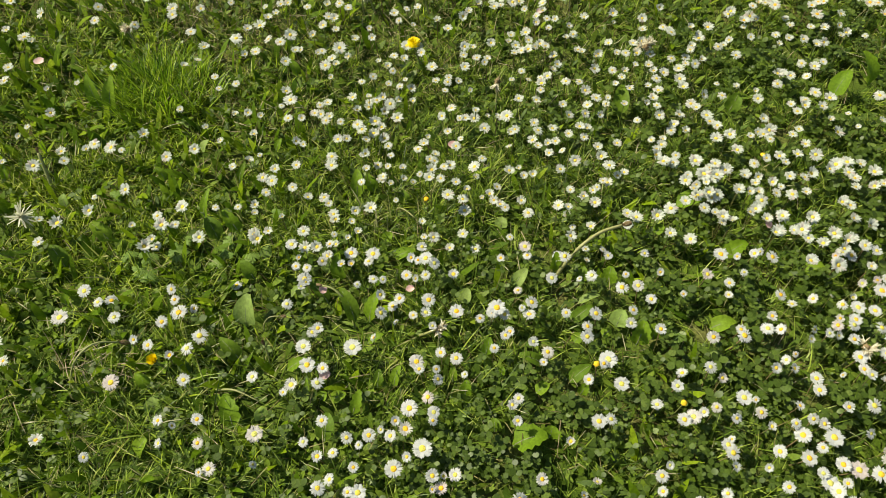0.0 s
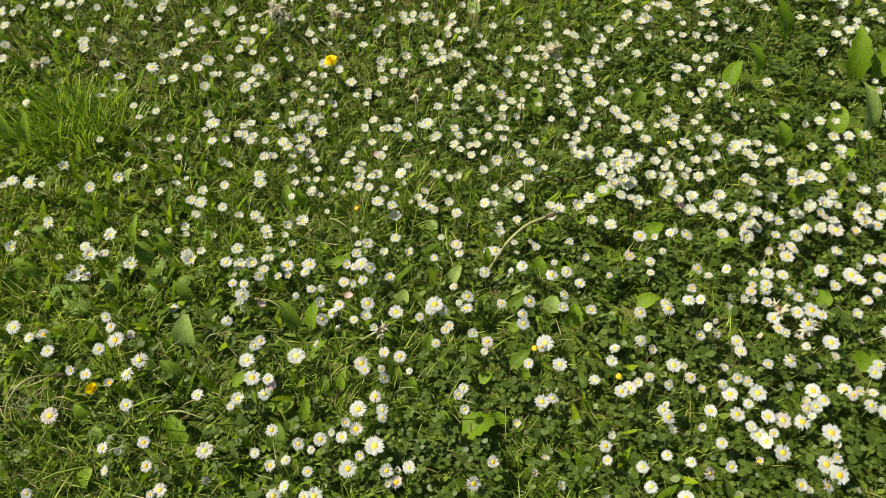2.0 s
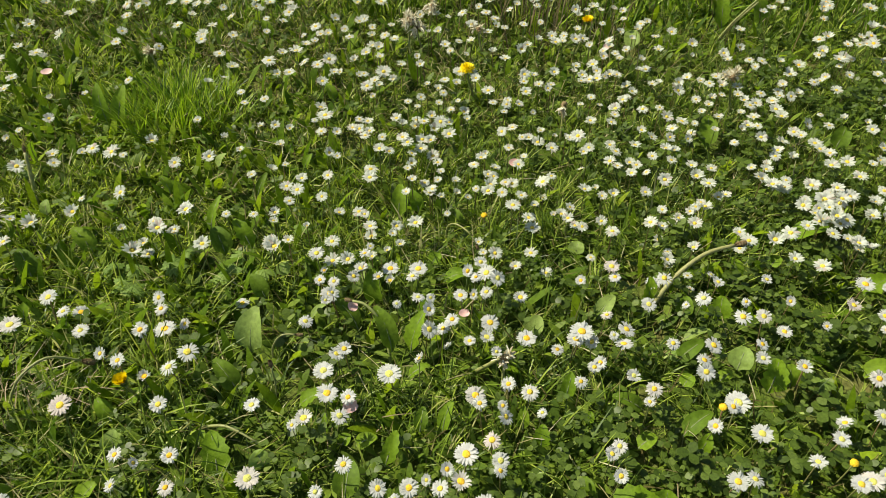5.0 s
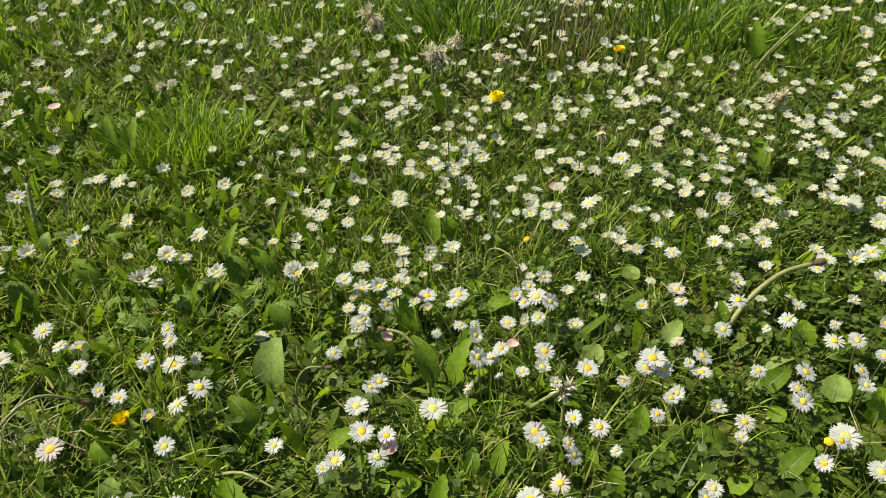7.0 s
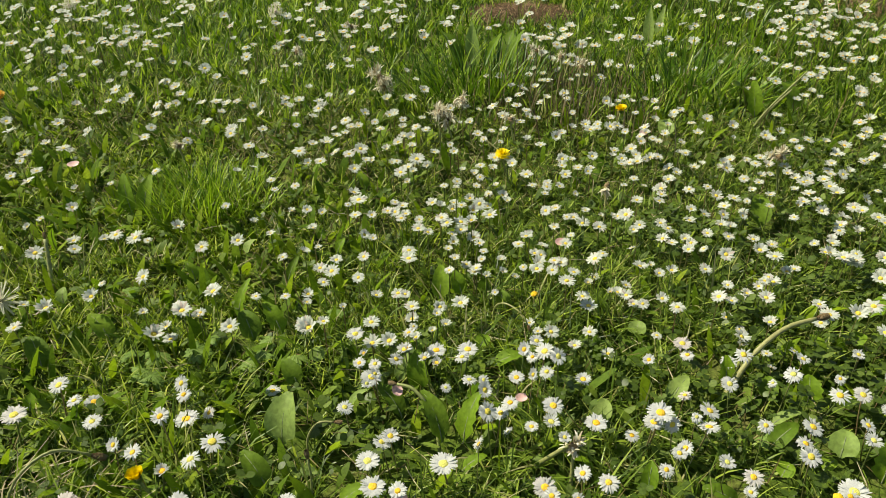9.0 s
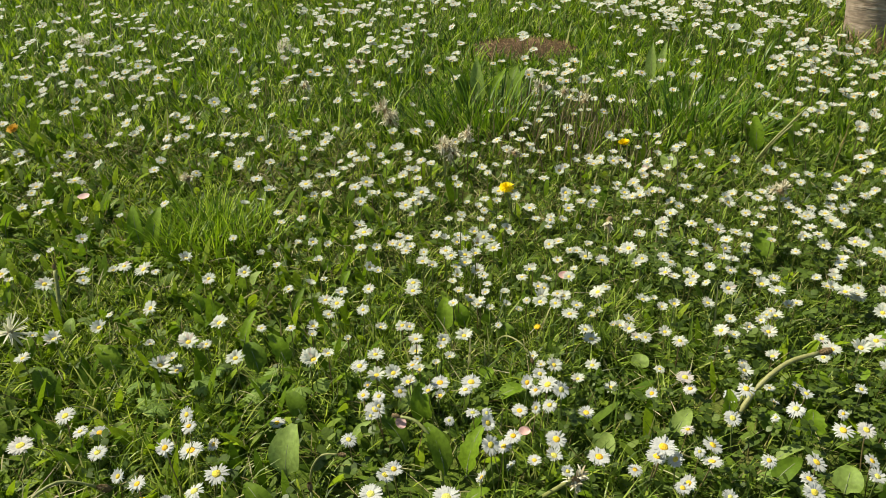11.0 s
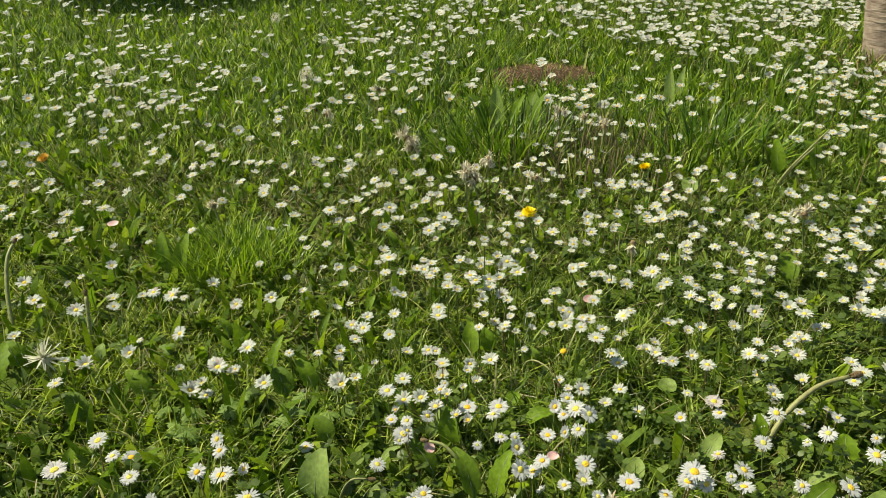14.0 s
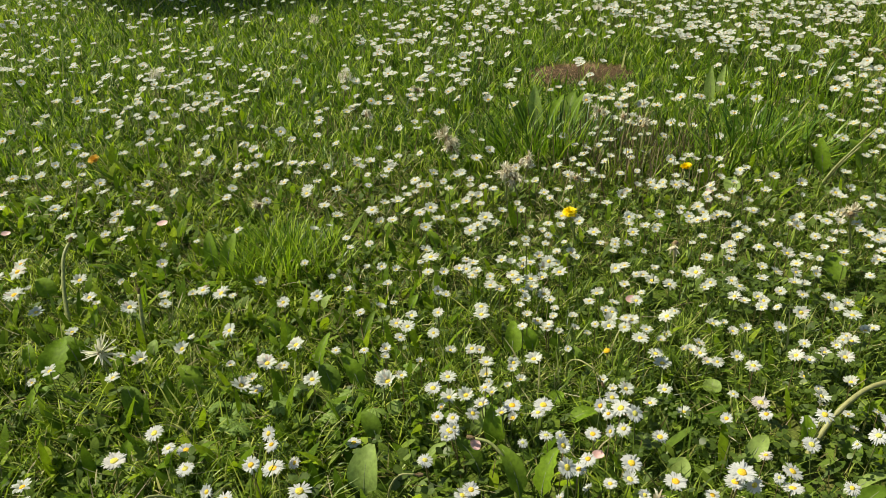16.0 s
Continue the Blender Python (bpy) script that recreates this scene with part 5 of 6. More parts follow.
daisy_row([(32.3, 99.8, 5.5, 16), (32.6, 103.3, 6.5, 19), (34.2, 100.5, 6.5, 19), (34.9, 98.9, 5.5, 17), (35.5, 100.4, 6.2, 18), (35.7, 104.2, 5.9, 19), (36.2, 105.9, 6.4, 21), (37.8, 106.9, 7.1, 22), (38.3, 103.9, 5.9, 15), (40.7, 98.2, 4.7, 18), (43, 106.6, 5.9, 15), (44.1, 101.1, 7.3, 15), (46.8, 106.2, 6.4, 16), (47, 99.4, 4.1, 16), (47.4, 102.7, 9.2, 18), (47.5, 97.1, 4.2, 18), (47.8, 101.4, 8.1, 21), (47.8, 96.6, 5.9, 20), (48.3, 97.9, 5.9, 16), (50.1, 99.9, 5.9, 20), (50.9, 101.4, 5.9, 20), (52.3, 103.7, 5.9, 24), (52.6, 99.8, 5.9, 20), (54.9, 106.4, 5.9, 20)])
daisy_row([(55.7, 105.5, 5.9, 18), (57.1, 103.5, 5.9, 25), (57.3, 102, 5.9, 20), (57.5, 97.9, 5.9, 25), (58.4, 101, 5.9, 20), (60.1, 98.8, 5.9, 24), (63.6, 98.4, 5.9, 15), (65.1, 99.3, 5.9, 18), (65.9, 98.8, 5.9, 22), (66.8, 97.6, 5.9, 15), (66.9, 102.5, 5.9, 20), (67.2, 99.7, 5.9, 25), (67.2, 107.5, 5.9, 22), (67.9, 100.1, 5.9, 17), (71, 98.7, 5.9, 18), (72.4, 99.9, 5.9, 17), (72.5, 96.4, 5.9, 20), (72.8, 106, 5.9, 17), (73.4, 104.2, 5.9, 19), (75.2, 105.7, 5.9, 21), (75.6, 107, 5.9, 21), (78.2, 105.4, 5.9, 21), (78.6, 102.1, 5.9, 17), (78.9, 99.1, 5.9, 25)])
daisy_row([(80.2, 107.5, 5.9, 25), (82.2, 103.5, 5.9, 12), (82.9, 100.3, 5.9, 11), (87.6, 101.8, 5.9, 16), (88.6, 98.1, 5.9, 20), (94.7, 96.2, 5.9, 22), (99.5, 99.8, 5.9, 21), (108.5, 96.4, 5.9, 23), (110.2, 103, 5.9, 18), (110.4, 105.4, 5.9, 19), (110.5, 99.2, 5.9, 21), (-80.3, 115.1, 5.9, 19), (-74.6, 116.2, 5.9, 17), (-71.2, 118, 5.9, 19), (-70.7, 114.4, 5.9, 22), (-62, 112, 5.9, 14), (-57, 113.5, 5.9, 11), (-51.5, 118, 5.9, 16), (-38.1, 118, 5.9, 16), (-35.8, 119.5, 5.9, 14), (-31.8, 114.8, 5.9, 14), (-30.5, 111.6, 5.9, 13), (-27.6, 112.9, 5.9, 15), (-19.1, 118.9, 5.9, 19)])
daisy_row([(-18.1, 110.8, 5.9, 19), (-17.1, 108.5, 5.9, 25), (-11.5, 117.6, 5.9, 21), (-10.6, 109.2, 4.5, 18), (-10.4, 119.5, 5.9, 18), (-10.2, 114.4, 5.9, 12), (-9.5, 118, 5.9, 14), (-6.2, 111, 4, 20), (-4.4, 113, 5.9, 14), (-2.4, 114.4, 5.9, 16), (-1.7, 110.1, 4.1, 19), (-1.6, 118.7, 5.9, 12), (-0.4, 108.9, 5.9, 18), (0.3, 117.3, 5.9, 18), (0.6, 111.8, 6.5, 15), (1.2, 115.9, 5.9, 15), (2.3, 110.7, 3.6, 16), (2.5, 113.5, 4.2, 17), (3.3, 119.4, 5.9, 18), (3.6, 113.5, 5.9, 11), (4.6, 112.7, 4.4, 21), (8.5, 116.9, 5.9, 24), (9.2, 113.2, 5.9, 16), (10.9, 110.5, 5.9, 14)])
daisy_row([(11.4, 112.7, 5.9, 17), (11.6, 113.9, 5.9, 16), (13.4, 112.9, 5.9, 17), (14.7, 116.8, 5.9, 21), (15.5, 110.5, 5.9, 11), (17, 119.3, 5.9, 18), (18.4, 118, 5.9, 15), (19, 119.1, 5.9, 18), (23.2, 113.1, 5.9, 12), (25.2, 115.4, 5.9, 16), (26.3, 113.1, 5.9, 12), (28.3, 110.3, 5.9, 17), (28.6, 112.1, 5.9, 23), (28.9, 115.6, 4.1, 16), (29.6, 112.5, 7.3, 21), (31.2, 116, 5.7, 16), (31.9, 116.5, 6.5, 19), (33.4, 113.6, 5, 21), (35.5, 111.9, 6.4, 16), (36.5, 110.4, 5.6, 23), (37.7, 111.8, 9.5, 22), (39.6, 119.4, 5.9, 17), (39.7, 118.6, 7.1, 20), (40.3, 108.2, 5.9, 12)])
daisy_row([(40.4, 108.8, 3.8, 16), (42.1, 115.4, 5.9, 17), (42.2, 111.8, 5.9, 14), (43, 118.1, 7.8, 16), (43.3, 112.6, 6.7, 17), (43.9, 113.6, 7.3, 17), (44.8, 111.1, 5.4, 19), (45.1, 119.4, 6.6, 19), (46.7, 117, 5.9, 13), (47.6, 110.1, 6.9, 15), (48.4, 108, 5.9, 22), (48.8, 116, 6.6, 19), (49.3, 111.4, 7.4, 21), (49.4, 109.2, 6.6, 22), (49.5, 114.5, 6.5, 19), (49.9, 119.8, 5.9, 21), (51.5, 114.6, 5.9, 23), (54.2, 112.9, 5.9, 25), (54.4, 110.8, 5.9, 25), (54.8, 116.3, 5.4, 23), (56.1, 117.1, 5.9, 17), (56.7, 119.4, 5.3, 19), (57.7, 108.7, 5.9, 22), (57.9, 116.9, 5.9, 19)])
daisy_row([(59.4, 118.1, 5.9, 19), (60.7, 111.5, 5.9, 12), (61, 108.4, 5.9, 19), (64.1, 110.7, 5.9, 16), (66.1, 119.2, 5.9, 21), (67.3, 109.5, 5.9, 14), (71.8, 111.3, 5.9, 21), (72.6, 114, 5.9, 25), (73.5, 114.1, 5.9, 21), (74.8, 113.4, 5.9, 19), (77.7, 113.2, 5.9, 19), (77.8, 116.7, 5.9, 20), (78, 108.9, 5.9, 25), (80, 115.9, 5.9, 23), (82, 117.1, 5.9, 16), (89.4, 108, 5.9, 23), (103.2, 109.1, 5.9, 18), (104.4, 115.6, 5.9, 22), (110.2, 118.2, 5.9, 22), (112, 117.3, 5.9, 22), (118.6, 113, 5.9, 24), (-94.8, 131.4, 5.9, 23), (-93.2, 123.6, 5.9, 23), (-90.1, 126.5, 5.9, 25)])
daisy_row([(-86.9, 124, 5.9, 25), (-82.9, 125.2, 5.9, 17), (-76.5, 124.2, 5.9, 23), (-76, 121.7, 5.9, 15), (-75.2, 129, 5.9, 17), (-71, 126.8, 5.9, 23), (-69, 125.4, 5.9, 17), (-58.5, 131.5, 5.9, 19), (-50.2, 130.1, 5.9, 18), (-38.7, 127.8, 5.9, 20), (-35.3, 123.3, 5.9, 21), (-29.5, 125.7, 5.9, 24), (-27.7, 128.6, 5.9, 18), (-27.1, 121, 5.9, 17), (-25.4, 129.4, 5.9, 25), (-25.2, 121.7, 5.9, 19), (-23.2, 125.3, 5.9, 19), (-20.8, 124.5, 5.9, 19), (-19.1, 126.5, 5.9, 25), (-17.6, 122.1, 5.9, 16), (-16.6, 122.1, 5.9, 13), (-14.6, 126.4, 5.9, 19), (-13.2, 121.3, 5.9, 12), (-12.9, 129.3, 5.9, 19)])
daisy_row([(-12.5, 121.7, 5.9, 17), (-12, 131.9, 5.9, 20), (-10.9, 131.4, 5.9, 20), (-10.3, 127.9, 5.9, 16), (-9.2, 122.5, 5.9, 25), (-7.3, 120, 5.9, 20), (-6.4, 125.2, 5.9, 19), (-3.8, 128.2, 5.9, 14), (-3.1, 125.4, 5.9, 17), (1.3, 120.2, 5.9, 18), (2, 130.4, 5.9, 16), (3.7, 123, 5.9, 25), (4.9, 129.2, 5.9, 11), (5.9, 122.8, 5.9, 19), (6.5, 120.9, 5.9, 18), (9.6, 130.4, 5.9, 21), (11.7, 127.9, 5.9, 22), (14.5, 120.1, 5.9, 17), (14.7, 131.6, 5.9, 24), (14.8, 122.5, 5.9, 23), (16.4, 122.4, 5.9, 15), (19.9, 123.5, 5.9, 20), (23.3, 123.8, 5.9, 15), (23.9, 125.8, 5.9, 19)])
daisy_row([(24.2, 120.6, 5.9, 17), (24.6, 122.7, 5.9, 20), (25.6, 121.2, 5.9, 18), (26.8, 126.5, 5.9, 23), (26.9, 121.6, 5.9, 23), (27.2, 124.2, 5.9, 20), (28.3, 122.3, 5.9, 15), (29.1, 129.5, 5.9, 17), (29.3, 131.4, 5.9, 18), (29.3, 123.1, 5.9, 21), (30.1, 121.4, 6.8, 18), (31, 125.5, 7.7, 15), (31.3, 130.6, 5.9, 17), (31.8, 120.3, 5.3, 21), (32.3, 127.2, 8.4, 16), (34.5, 124.9, 5.9, 15), (35.2, 127.2, 6.8, 16), (36.3, 127.1, 4.8, 19), (36.9, 123.5, 4, 19), (37.1, 120.7, 5.9, 15), (38.1, 128.3, 8, 20), (42.8, 124.2, 5, 19), (43.1, 126.8, 9.9, 21), (43.6, 126.9, 7.7, 11)])
daisy_row([(47.2, 123, 5.9, 21), (47.4, 120.1, 5.9, 24), (48.3, 123, 9.1, 18), (49, 123.6, 5.9, 19), (49.5, 128.3, 7.5, 21), (52.7, 124.7, 8.2, 17), (53.2, 121.1, 9.9, 20), (54.4, 120.1, 4.5, 20), (54.9, 126.7, 5.9, 17), (57.8, 120.9, 5.9, 18), (58.3, 125.5, 7.6, 17), (59.3, 124.4, 3.9, 22), (60.1, 124.2, 5.9, 25), (60.2, 125.4, 5.9, 18), (63.3, 121.7, 5.9, 21), (64.4, 122.2, 5.9, 16), (65.8, 123.6, 5.9, 18), (67.5, 131.4, 5.9, 22), (69.6, 127.5, 5.9, 14), (70.2, 124.4, 5.9, 18), (72.6, 129.8, 5.9, 15), (75.2, 124.9, 5.9, 18), (75.2, 122.4, 5.9, 16), (77.5, 124, 5.9, 20)])
daisy_row([(78.8, 127.8, 5.9, 18), (80.2, 123.6, 5.9, 22), (82.3, 122.2, 5.9, 20), (82.7, 127.3, 5.9, 18), (83.8, 122.6, 5.9, 22), (85.3, 127, 5.9, 20), (87.7, 124.6, 5.9, 16), (88.4, 127.6, 5.9, 15), (89, 125.3, 5.9, 24), (92.3, 124.3, 5.9, 15), (104.9, 127, 5.9, 22), (107.9, 126.6, 5.9, 18), (109.4, 124.2, 5.9, 22), (109.9, 120.7, 5.9, 25), (113.4, 121.8, 5.9, 25), (113.4, 125.3, 5.9, 22), (115.4, 122.8, 5.9, 18), (116.8, 121.4, 5.9, 22), (116.9, 124.9, 5.9, 22), (121.9, 124.3, 5.9, 22), (-105.8, 141.8, 5.9, 18), (-103.1, 142.8, 5.9, 25), (-94.8, 138.5, 5.9, 20), (-94.1, 143.1, 5.9, 16)])
daisy_row([(-88.6, 135.5, 5.9, 18), (-87.8, 138.9, 5.9, 23), (-84.5, 134.2, 5.9, 25), (-77.3, 138, 5.9, 23), (-71.3, 142.7, 5.9, 25), (-69.8, 133.9, 5.9, 22), (-60.3, 142.3, 5.9, 21), (-58.9, 135.8, 5.9, 17), (-49.4, 138.5, 5.9, 21), (-48, 143.3, 5.9, 18), (-43.7, 135, 5.9, 24), (-43.4, 133.1, 5.9, 20), (-42.8, 138.7, 5.9, 19), (-40.3, 142.7, 5.9, 18), (-38, 134.9, 5.9, 19), (-33.4, 142, 5.9, 14), (-32.2, 136.7, 5.9, 14), (-29.9, 141, 5.9, 17), (-25, 135.2, 5.9, 13), (-24.1, 132, 5.9, 18), (-23.5, 139.1, 5.9, 22), (-22.7, 133.3, 5.9, 15), (-22.1, 136.1, 5.9, 17), (-20.7, 136.5, 5.9, 19)])
daisy_row([(-20.3, 142.8, 5.9, 19), (-17.9, 138.3, 5.9, 14), (-16.6, 135.1, 5.9, 17), (-15.5, 141.7, 5.9, 19), (-14.8, 142.5, 5.9, 21), (-12.8, 139.2, 5.9, 15), (-12.6, 135.9, 5.9, 18), (-10.2, 136.1, 5.9, 20), (-9.3, 140.1, 5.9, 14), (-8.3, 134.7, 5.9, 17), (-2.2, 137.6, 5.9, 13), (-0.4, 138.1, 5.9, 20), (1, 132.9, 5.9, 21), (3.5, 134.1, 5.9, 16), (5.7, 134.6, 5.9, 18), (5.8, 141.1, 5.9, 25), (8.8, 138.2, 5.9, 20), (10.3, 143.7, 5.9, 19), (10.4, 140.8, 5.9, 19), (12, 139.8, 5.9, 17), (15.7, 141.6, 5.9, 20), (15.9, 133.3, 5.9, 18), (18, 135.5, 5.9, 20), (18.9, 142.6, 5.9, 14)])
daisy_row([(20.6, 137, 5.9, 20), (21.1, 134.6, 5.9, 23), (22.4, 135, 5.9, 16), (22.8, 137.1, 5.9, 18), (24.9, 135.9, 5.9, 25), (25.6, 140, 5.9, 17), (26.2, 136.1, 5.9, 25), (27.1, 133.6, 5.9, 16), (30.7, 142.6, 5.9, 15), (30.7, 133.1, 5.9, 19), (30.9, 135.5, 5.9, 20), (33.5, 139.1, 5.9, 18), (35.3, 136.6, 5.9, 16), (36.9, 140.3, 5.9, 20), (37.9, 142.7, 5.9, 20), (39.3, 143.8, 5.9, 18), (39.7, 137.5, 5.9, 18), (43.1, 139.5, 5.9, 21), (54.2, 133.7, 5.9, 19), (56.1, 140.9, 5.9, 21), (-107.3, 150, 5.9, 25), (-103.6, 149, 5.9, 19), (-100.4, 155.1, 5.9, 20), (-97.2, 148.4, 5.9, 21)])
daisy_row([(-91.3, 155.5, 5.9, 23), (-78.1, 147.1, 5.9, 22), (-73.8, 155.6, 5.9, 25), (-72.5, 148.9, 5.9, 15), (-69.4, 152, 5.9, 19), (-69.2, 148.6, 5.9, 25), (-62.1, 147.3, 5.9, 22), (-59.5, 146.5, 5.9, 18), (-59.4, 153.2, 5.9, 19), (-58.5, 148, 5.9, 18), (-56.2, 149.4, 5.9, 11), (-53.3, 147.9, 5.9, 22), (-50.7, 148.9, 5.9, 22), (-48.3, 147.8, 5.9, 20), (-46.5, 148.8, 5.9, 16), (-42.8, 146.6, 5.9, 16), (-37.2, 150.1, 5.9, 18), (-36.5, 147.3, 5.9, 22), (-34.9, 145.7, 5.9, 18), (-34.2, 149.4, 5.9, 22), (-30.2, 148.8, 5.9, 22), (-29.6, 145, 5.9, 21), (-29, 146.1, 5.9, 25), (-28.7, 152.1, 5.9, 17)])
daisy_row([(-24.4, 153.9, 5.9, 17), (-16.8, 150.1, 5.9, 23), (-12.2, 150.6, 5.9, 23), (-9.7, 155, 5.9, 24), (-4.1, 145, 5.9, 19), (-1, 145.3, 5.9, 19), (1.3, 144.1, 5.9, 14), (4, 146.2, 5.9, 23), (7.2, 149, 5.9, 16), (8.6, 146.3, 5.9, 21), (9.6, 152.2, 5.9, 25), (10.4, 155.6, 5.9, 25), (13.3, 147.8, 5.9, 17), (14.8, 150.7, 5.9, 18), (18.5, 152.8, 5.9, 22), (18.8, 150.1, 5.9, 18), (21.4, 152.7, 5.9, 16), (26.2, 148.5, 5.9, 21), (26.6, 145.7, 5.9, 19), (28.3, 148, 5.9, 16), (29.9, 150.1, 5.9, 25), (31.1, 148.4, 5.9, 16), (33.7, 149.1, 5.9, 19), (35, 144.9, 5.9, 14)])
daisy_row([(35.4, 148.3, 5.9, 16), (55.9, 155.1, 5.9, 21), (62.9, 149, 5.9, 20), (65, 150.8, 5.9, 22), (67.4, 153.4, 5.9, 19), (67.8, 150.4, 5.9, 15), (-114.2, 159.2, 5.9, 22), (-105.4, 160.3, 5.9, 22), (-104.8, 156.5, 5.9, 14), (-100.6, 166.7, 5.9, 17), (-90.2, 161.7, 5.9, 24), (-89.7, 165, 5.9, 20), (-85.9, 160.9, 5.9, 16), (-84.8, 164.2, 5.9, 18), (-77.2, 160.7, 5.9, 18), (-75.4, 164.5, 5.9, 24), (-65.7, 160.3, 5.9, 20), (-64.7, 160.3, 5.9, 18), (-61.8, 157.1, 5.9, 25), (-54.8, 163.2, 5.9, 20), (-49.6, 165.6, 5.9, 20), (-44, 160.3, 5.9, 19), (-33.6, 156.3, 5.9, 19), (-14.2, 166.4, 5.9, 18)])
daisy_row([(-11.7, 161.1, 5.9, 15), (3.2, 163.1, 5.9, 15), (5.9, 162.7, 5.9, 23), (8.1, 156.9, 5.9, 19), (12.3, 164.1, 5.9, 19), (13, 156.7, 5.9, 18), (13.5, 167.3, 5.9, 20), (14.7, 160.3, 5.9, 19), (15.3, 164.6, 5.9, 19), (15.9, 160.2, 5.9, 24), (18.7, 166.5, 5.9, 21), (20.7, 160.7, 5.9, 15), (22.5, 163.4, 5.9, 13), (24.2, 163.7, 5.9, 13), (27.3, 162.3, 5.9, 23), (38.4, 161.3, 5.9, 21), (47.9, 166.6, 5.9, 17), (58.3, 160.6, 5.9, 15), (61.2, 159.9, 5.9, 15), (62.5, 159.3, 5.9, 25), (68.7, 160.3, 5.9, 16), (70, 167.1, 5.9, 19), (71.1, 163.2, 5.9, 22), (71.8, 161.1, 5.9, 24)])
daisy_row([(74.1, 164.4, 5.9, 19), (74.8, 167.5, 5.9, 23), (76.4, 165.6, 5.9, 25), (-126.5, 178.7, 5.9, 25), (-115.4, 168.6, 5.9, 15), (-104.1, 178.5, 5.9, 22), (-101.7, 173.9, 5.9, 25), (-91.3, 169.2, 5.9, 25), (-91.2, 176.4, 5.9, 22), (-85.9, 173.7, 5.9, 23), (-77.9, 172.9, 5.9, 23), (-74.7, 170.7, 5.9, 19), (-73.9, 175, 5.9, 21), (-67.9, 173, 5.9, 17), (-64.3, 172, 5.9, 19), (-59.3, 169, 5.9, 25), (-52, 177, 5.9, 25), (-41.6, 169.7, 5.9, 18), (-39, 171.8, 5.9, 21), (-31.2, 169.7, 5.9, 22), (-28.2, 174.2, 5.9, 19), (-26.9, 169.5, 5.9, 22), (-25.4, 174.1, 5.9, 15), (13.7, 174.9, 5.9, 24)])
daisy_row([(18, 174, 5.9, 24), (20.9, 171.8, 5.9, 24), (22.1, 169.7, 5.9, 22), (23.5, 175.2, 5.9, 24), (23.8, 172.3, 5.9, 24), (26.4, 170.8, 5.9, 20), (30.2, 170.7, 5.9, 24), (32.1, 169.3, 5.9, 20), (34.6, 168.5, 5.9, 19), (54.6, 171, 5.9, 18), (65.4, 174, 5.9, 24), (66.2, 170.5, 5.9, 19), (68.1, 168.5, 5.9, 25), (-127.4, 183.8, 5.9, 23), (-107.7, 182.9, 5.9, 18), (-99.6, 180.3, 5.9, 22), (-96.3, 182.1, 5.9, 22), (-90.9, 182.1, 5.9, 22)])
daisy_drift([(67.5, 130.8), (71.5, 130.5), (78.4, 129.8), (89.4, 130.4), (114.9, 129.3), (120.7, 126.3), (75, 133.4), (-76.4, 178.9), (-40.6, 178.6), (-22.5, 177.2), (15.7, 174.1), (22.1, 173.8), (73.6, 175.5), (76.5, 177.5), (77.6, 173.2), (-101, 182), (-97.9, 184.2), (-90.1, 185.2), (-87.9, 188.5), (-84.7, 186.9), (-81.1, 189.6), (-76.6, 188.9), (-65.2, 188.8), (-57.8, 187.9), (-46.2, 182), (-44, 184.7), (-35.4, 184.7), (16.8, 186.1), (18.8, 188.7), (19.8, 180.4), (21.7, 187.8), (22.9, 190.1), (25.9, 183.4), (26.2, 183.3), (33.6, 186.1), (39.8, 190.1), (41.1, 180.2), (43.4, 182.3), (46.6, 185.4), (60.2, 182.3), (72.5, 183.9), (76.6, 180.5), (-137.5, 202.6), (-130.8, 195), (-113.6, 201.6), (-111.4, 196.6), (-103.7, 203.8), (-102.3, 194.4)])
daisy_drift([(-95.3, 201.1), (-88.2, 196.8), (-78.2, 201.6), (-55.2, 202.4), (-52.9, 197.3), (-45.6, 192.2), (-6, 200.8), (9.7, 192.4), (12.6, 195.8), (35.6, 195.9), (53, 197.9), (55.2, 195.1), (-136.9, 209.6), (-127.2, 211.9), (-106.8, 205.2), (-99.8, 204.7), (-78.4, 212.8), (-5.4, 207.5), (-117.2, 217.5)])
daisy_drift([(70.2, 71.6), (74.9, 71.1), (78.5, 70.8), (83.2, 71.7), (90.8, 71.7), (54.7, 80.9), (60.1, 82.1), (61.5, 80.3), (62.1, 77.5), (63.7, 80.3), (66.1, 72.3), (66.4, 78.1), (68.4, 80), (68.9, 75.4), (70.9, 76.9), (71.5, 74), (73.1, 76), (74.6, 83.6), (74.9, 74.6), (75, 79.9), (77.3, 78.7), (80.4, 75.3), (82.9, 75.9), (83.2, 83.5), (85.6, 72.6), (86.2, 76.7), (86.4, 83), (87.9, 78.1), (91.8, 74.5), (93.4, 81.7), (93.8, 78.4), (94.6, 73.1), (98, 78.5), (100.1, 79.3), (47.2, 92.3), (49.1, 92.6), (50.4, 88.7), (51.5, 85.1), (51.6, 87), (52.7, 92.5), (53.2, 85.2), (53.6, 89.8), (54.7, 85.1), (55.3, 88.9), (55.6, 91.4), (57.8, 91.1), (58.5, 86.2), (60.3, 89.4)])

daisy_crowd("daisy_drift", drift, "drift of white daisies in the lawn")


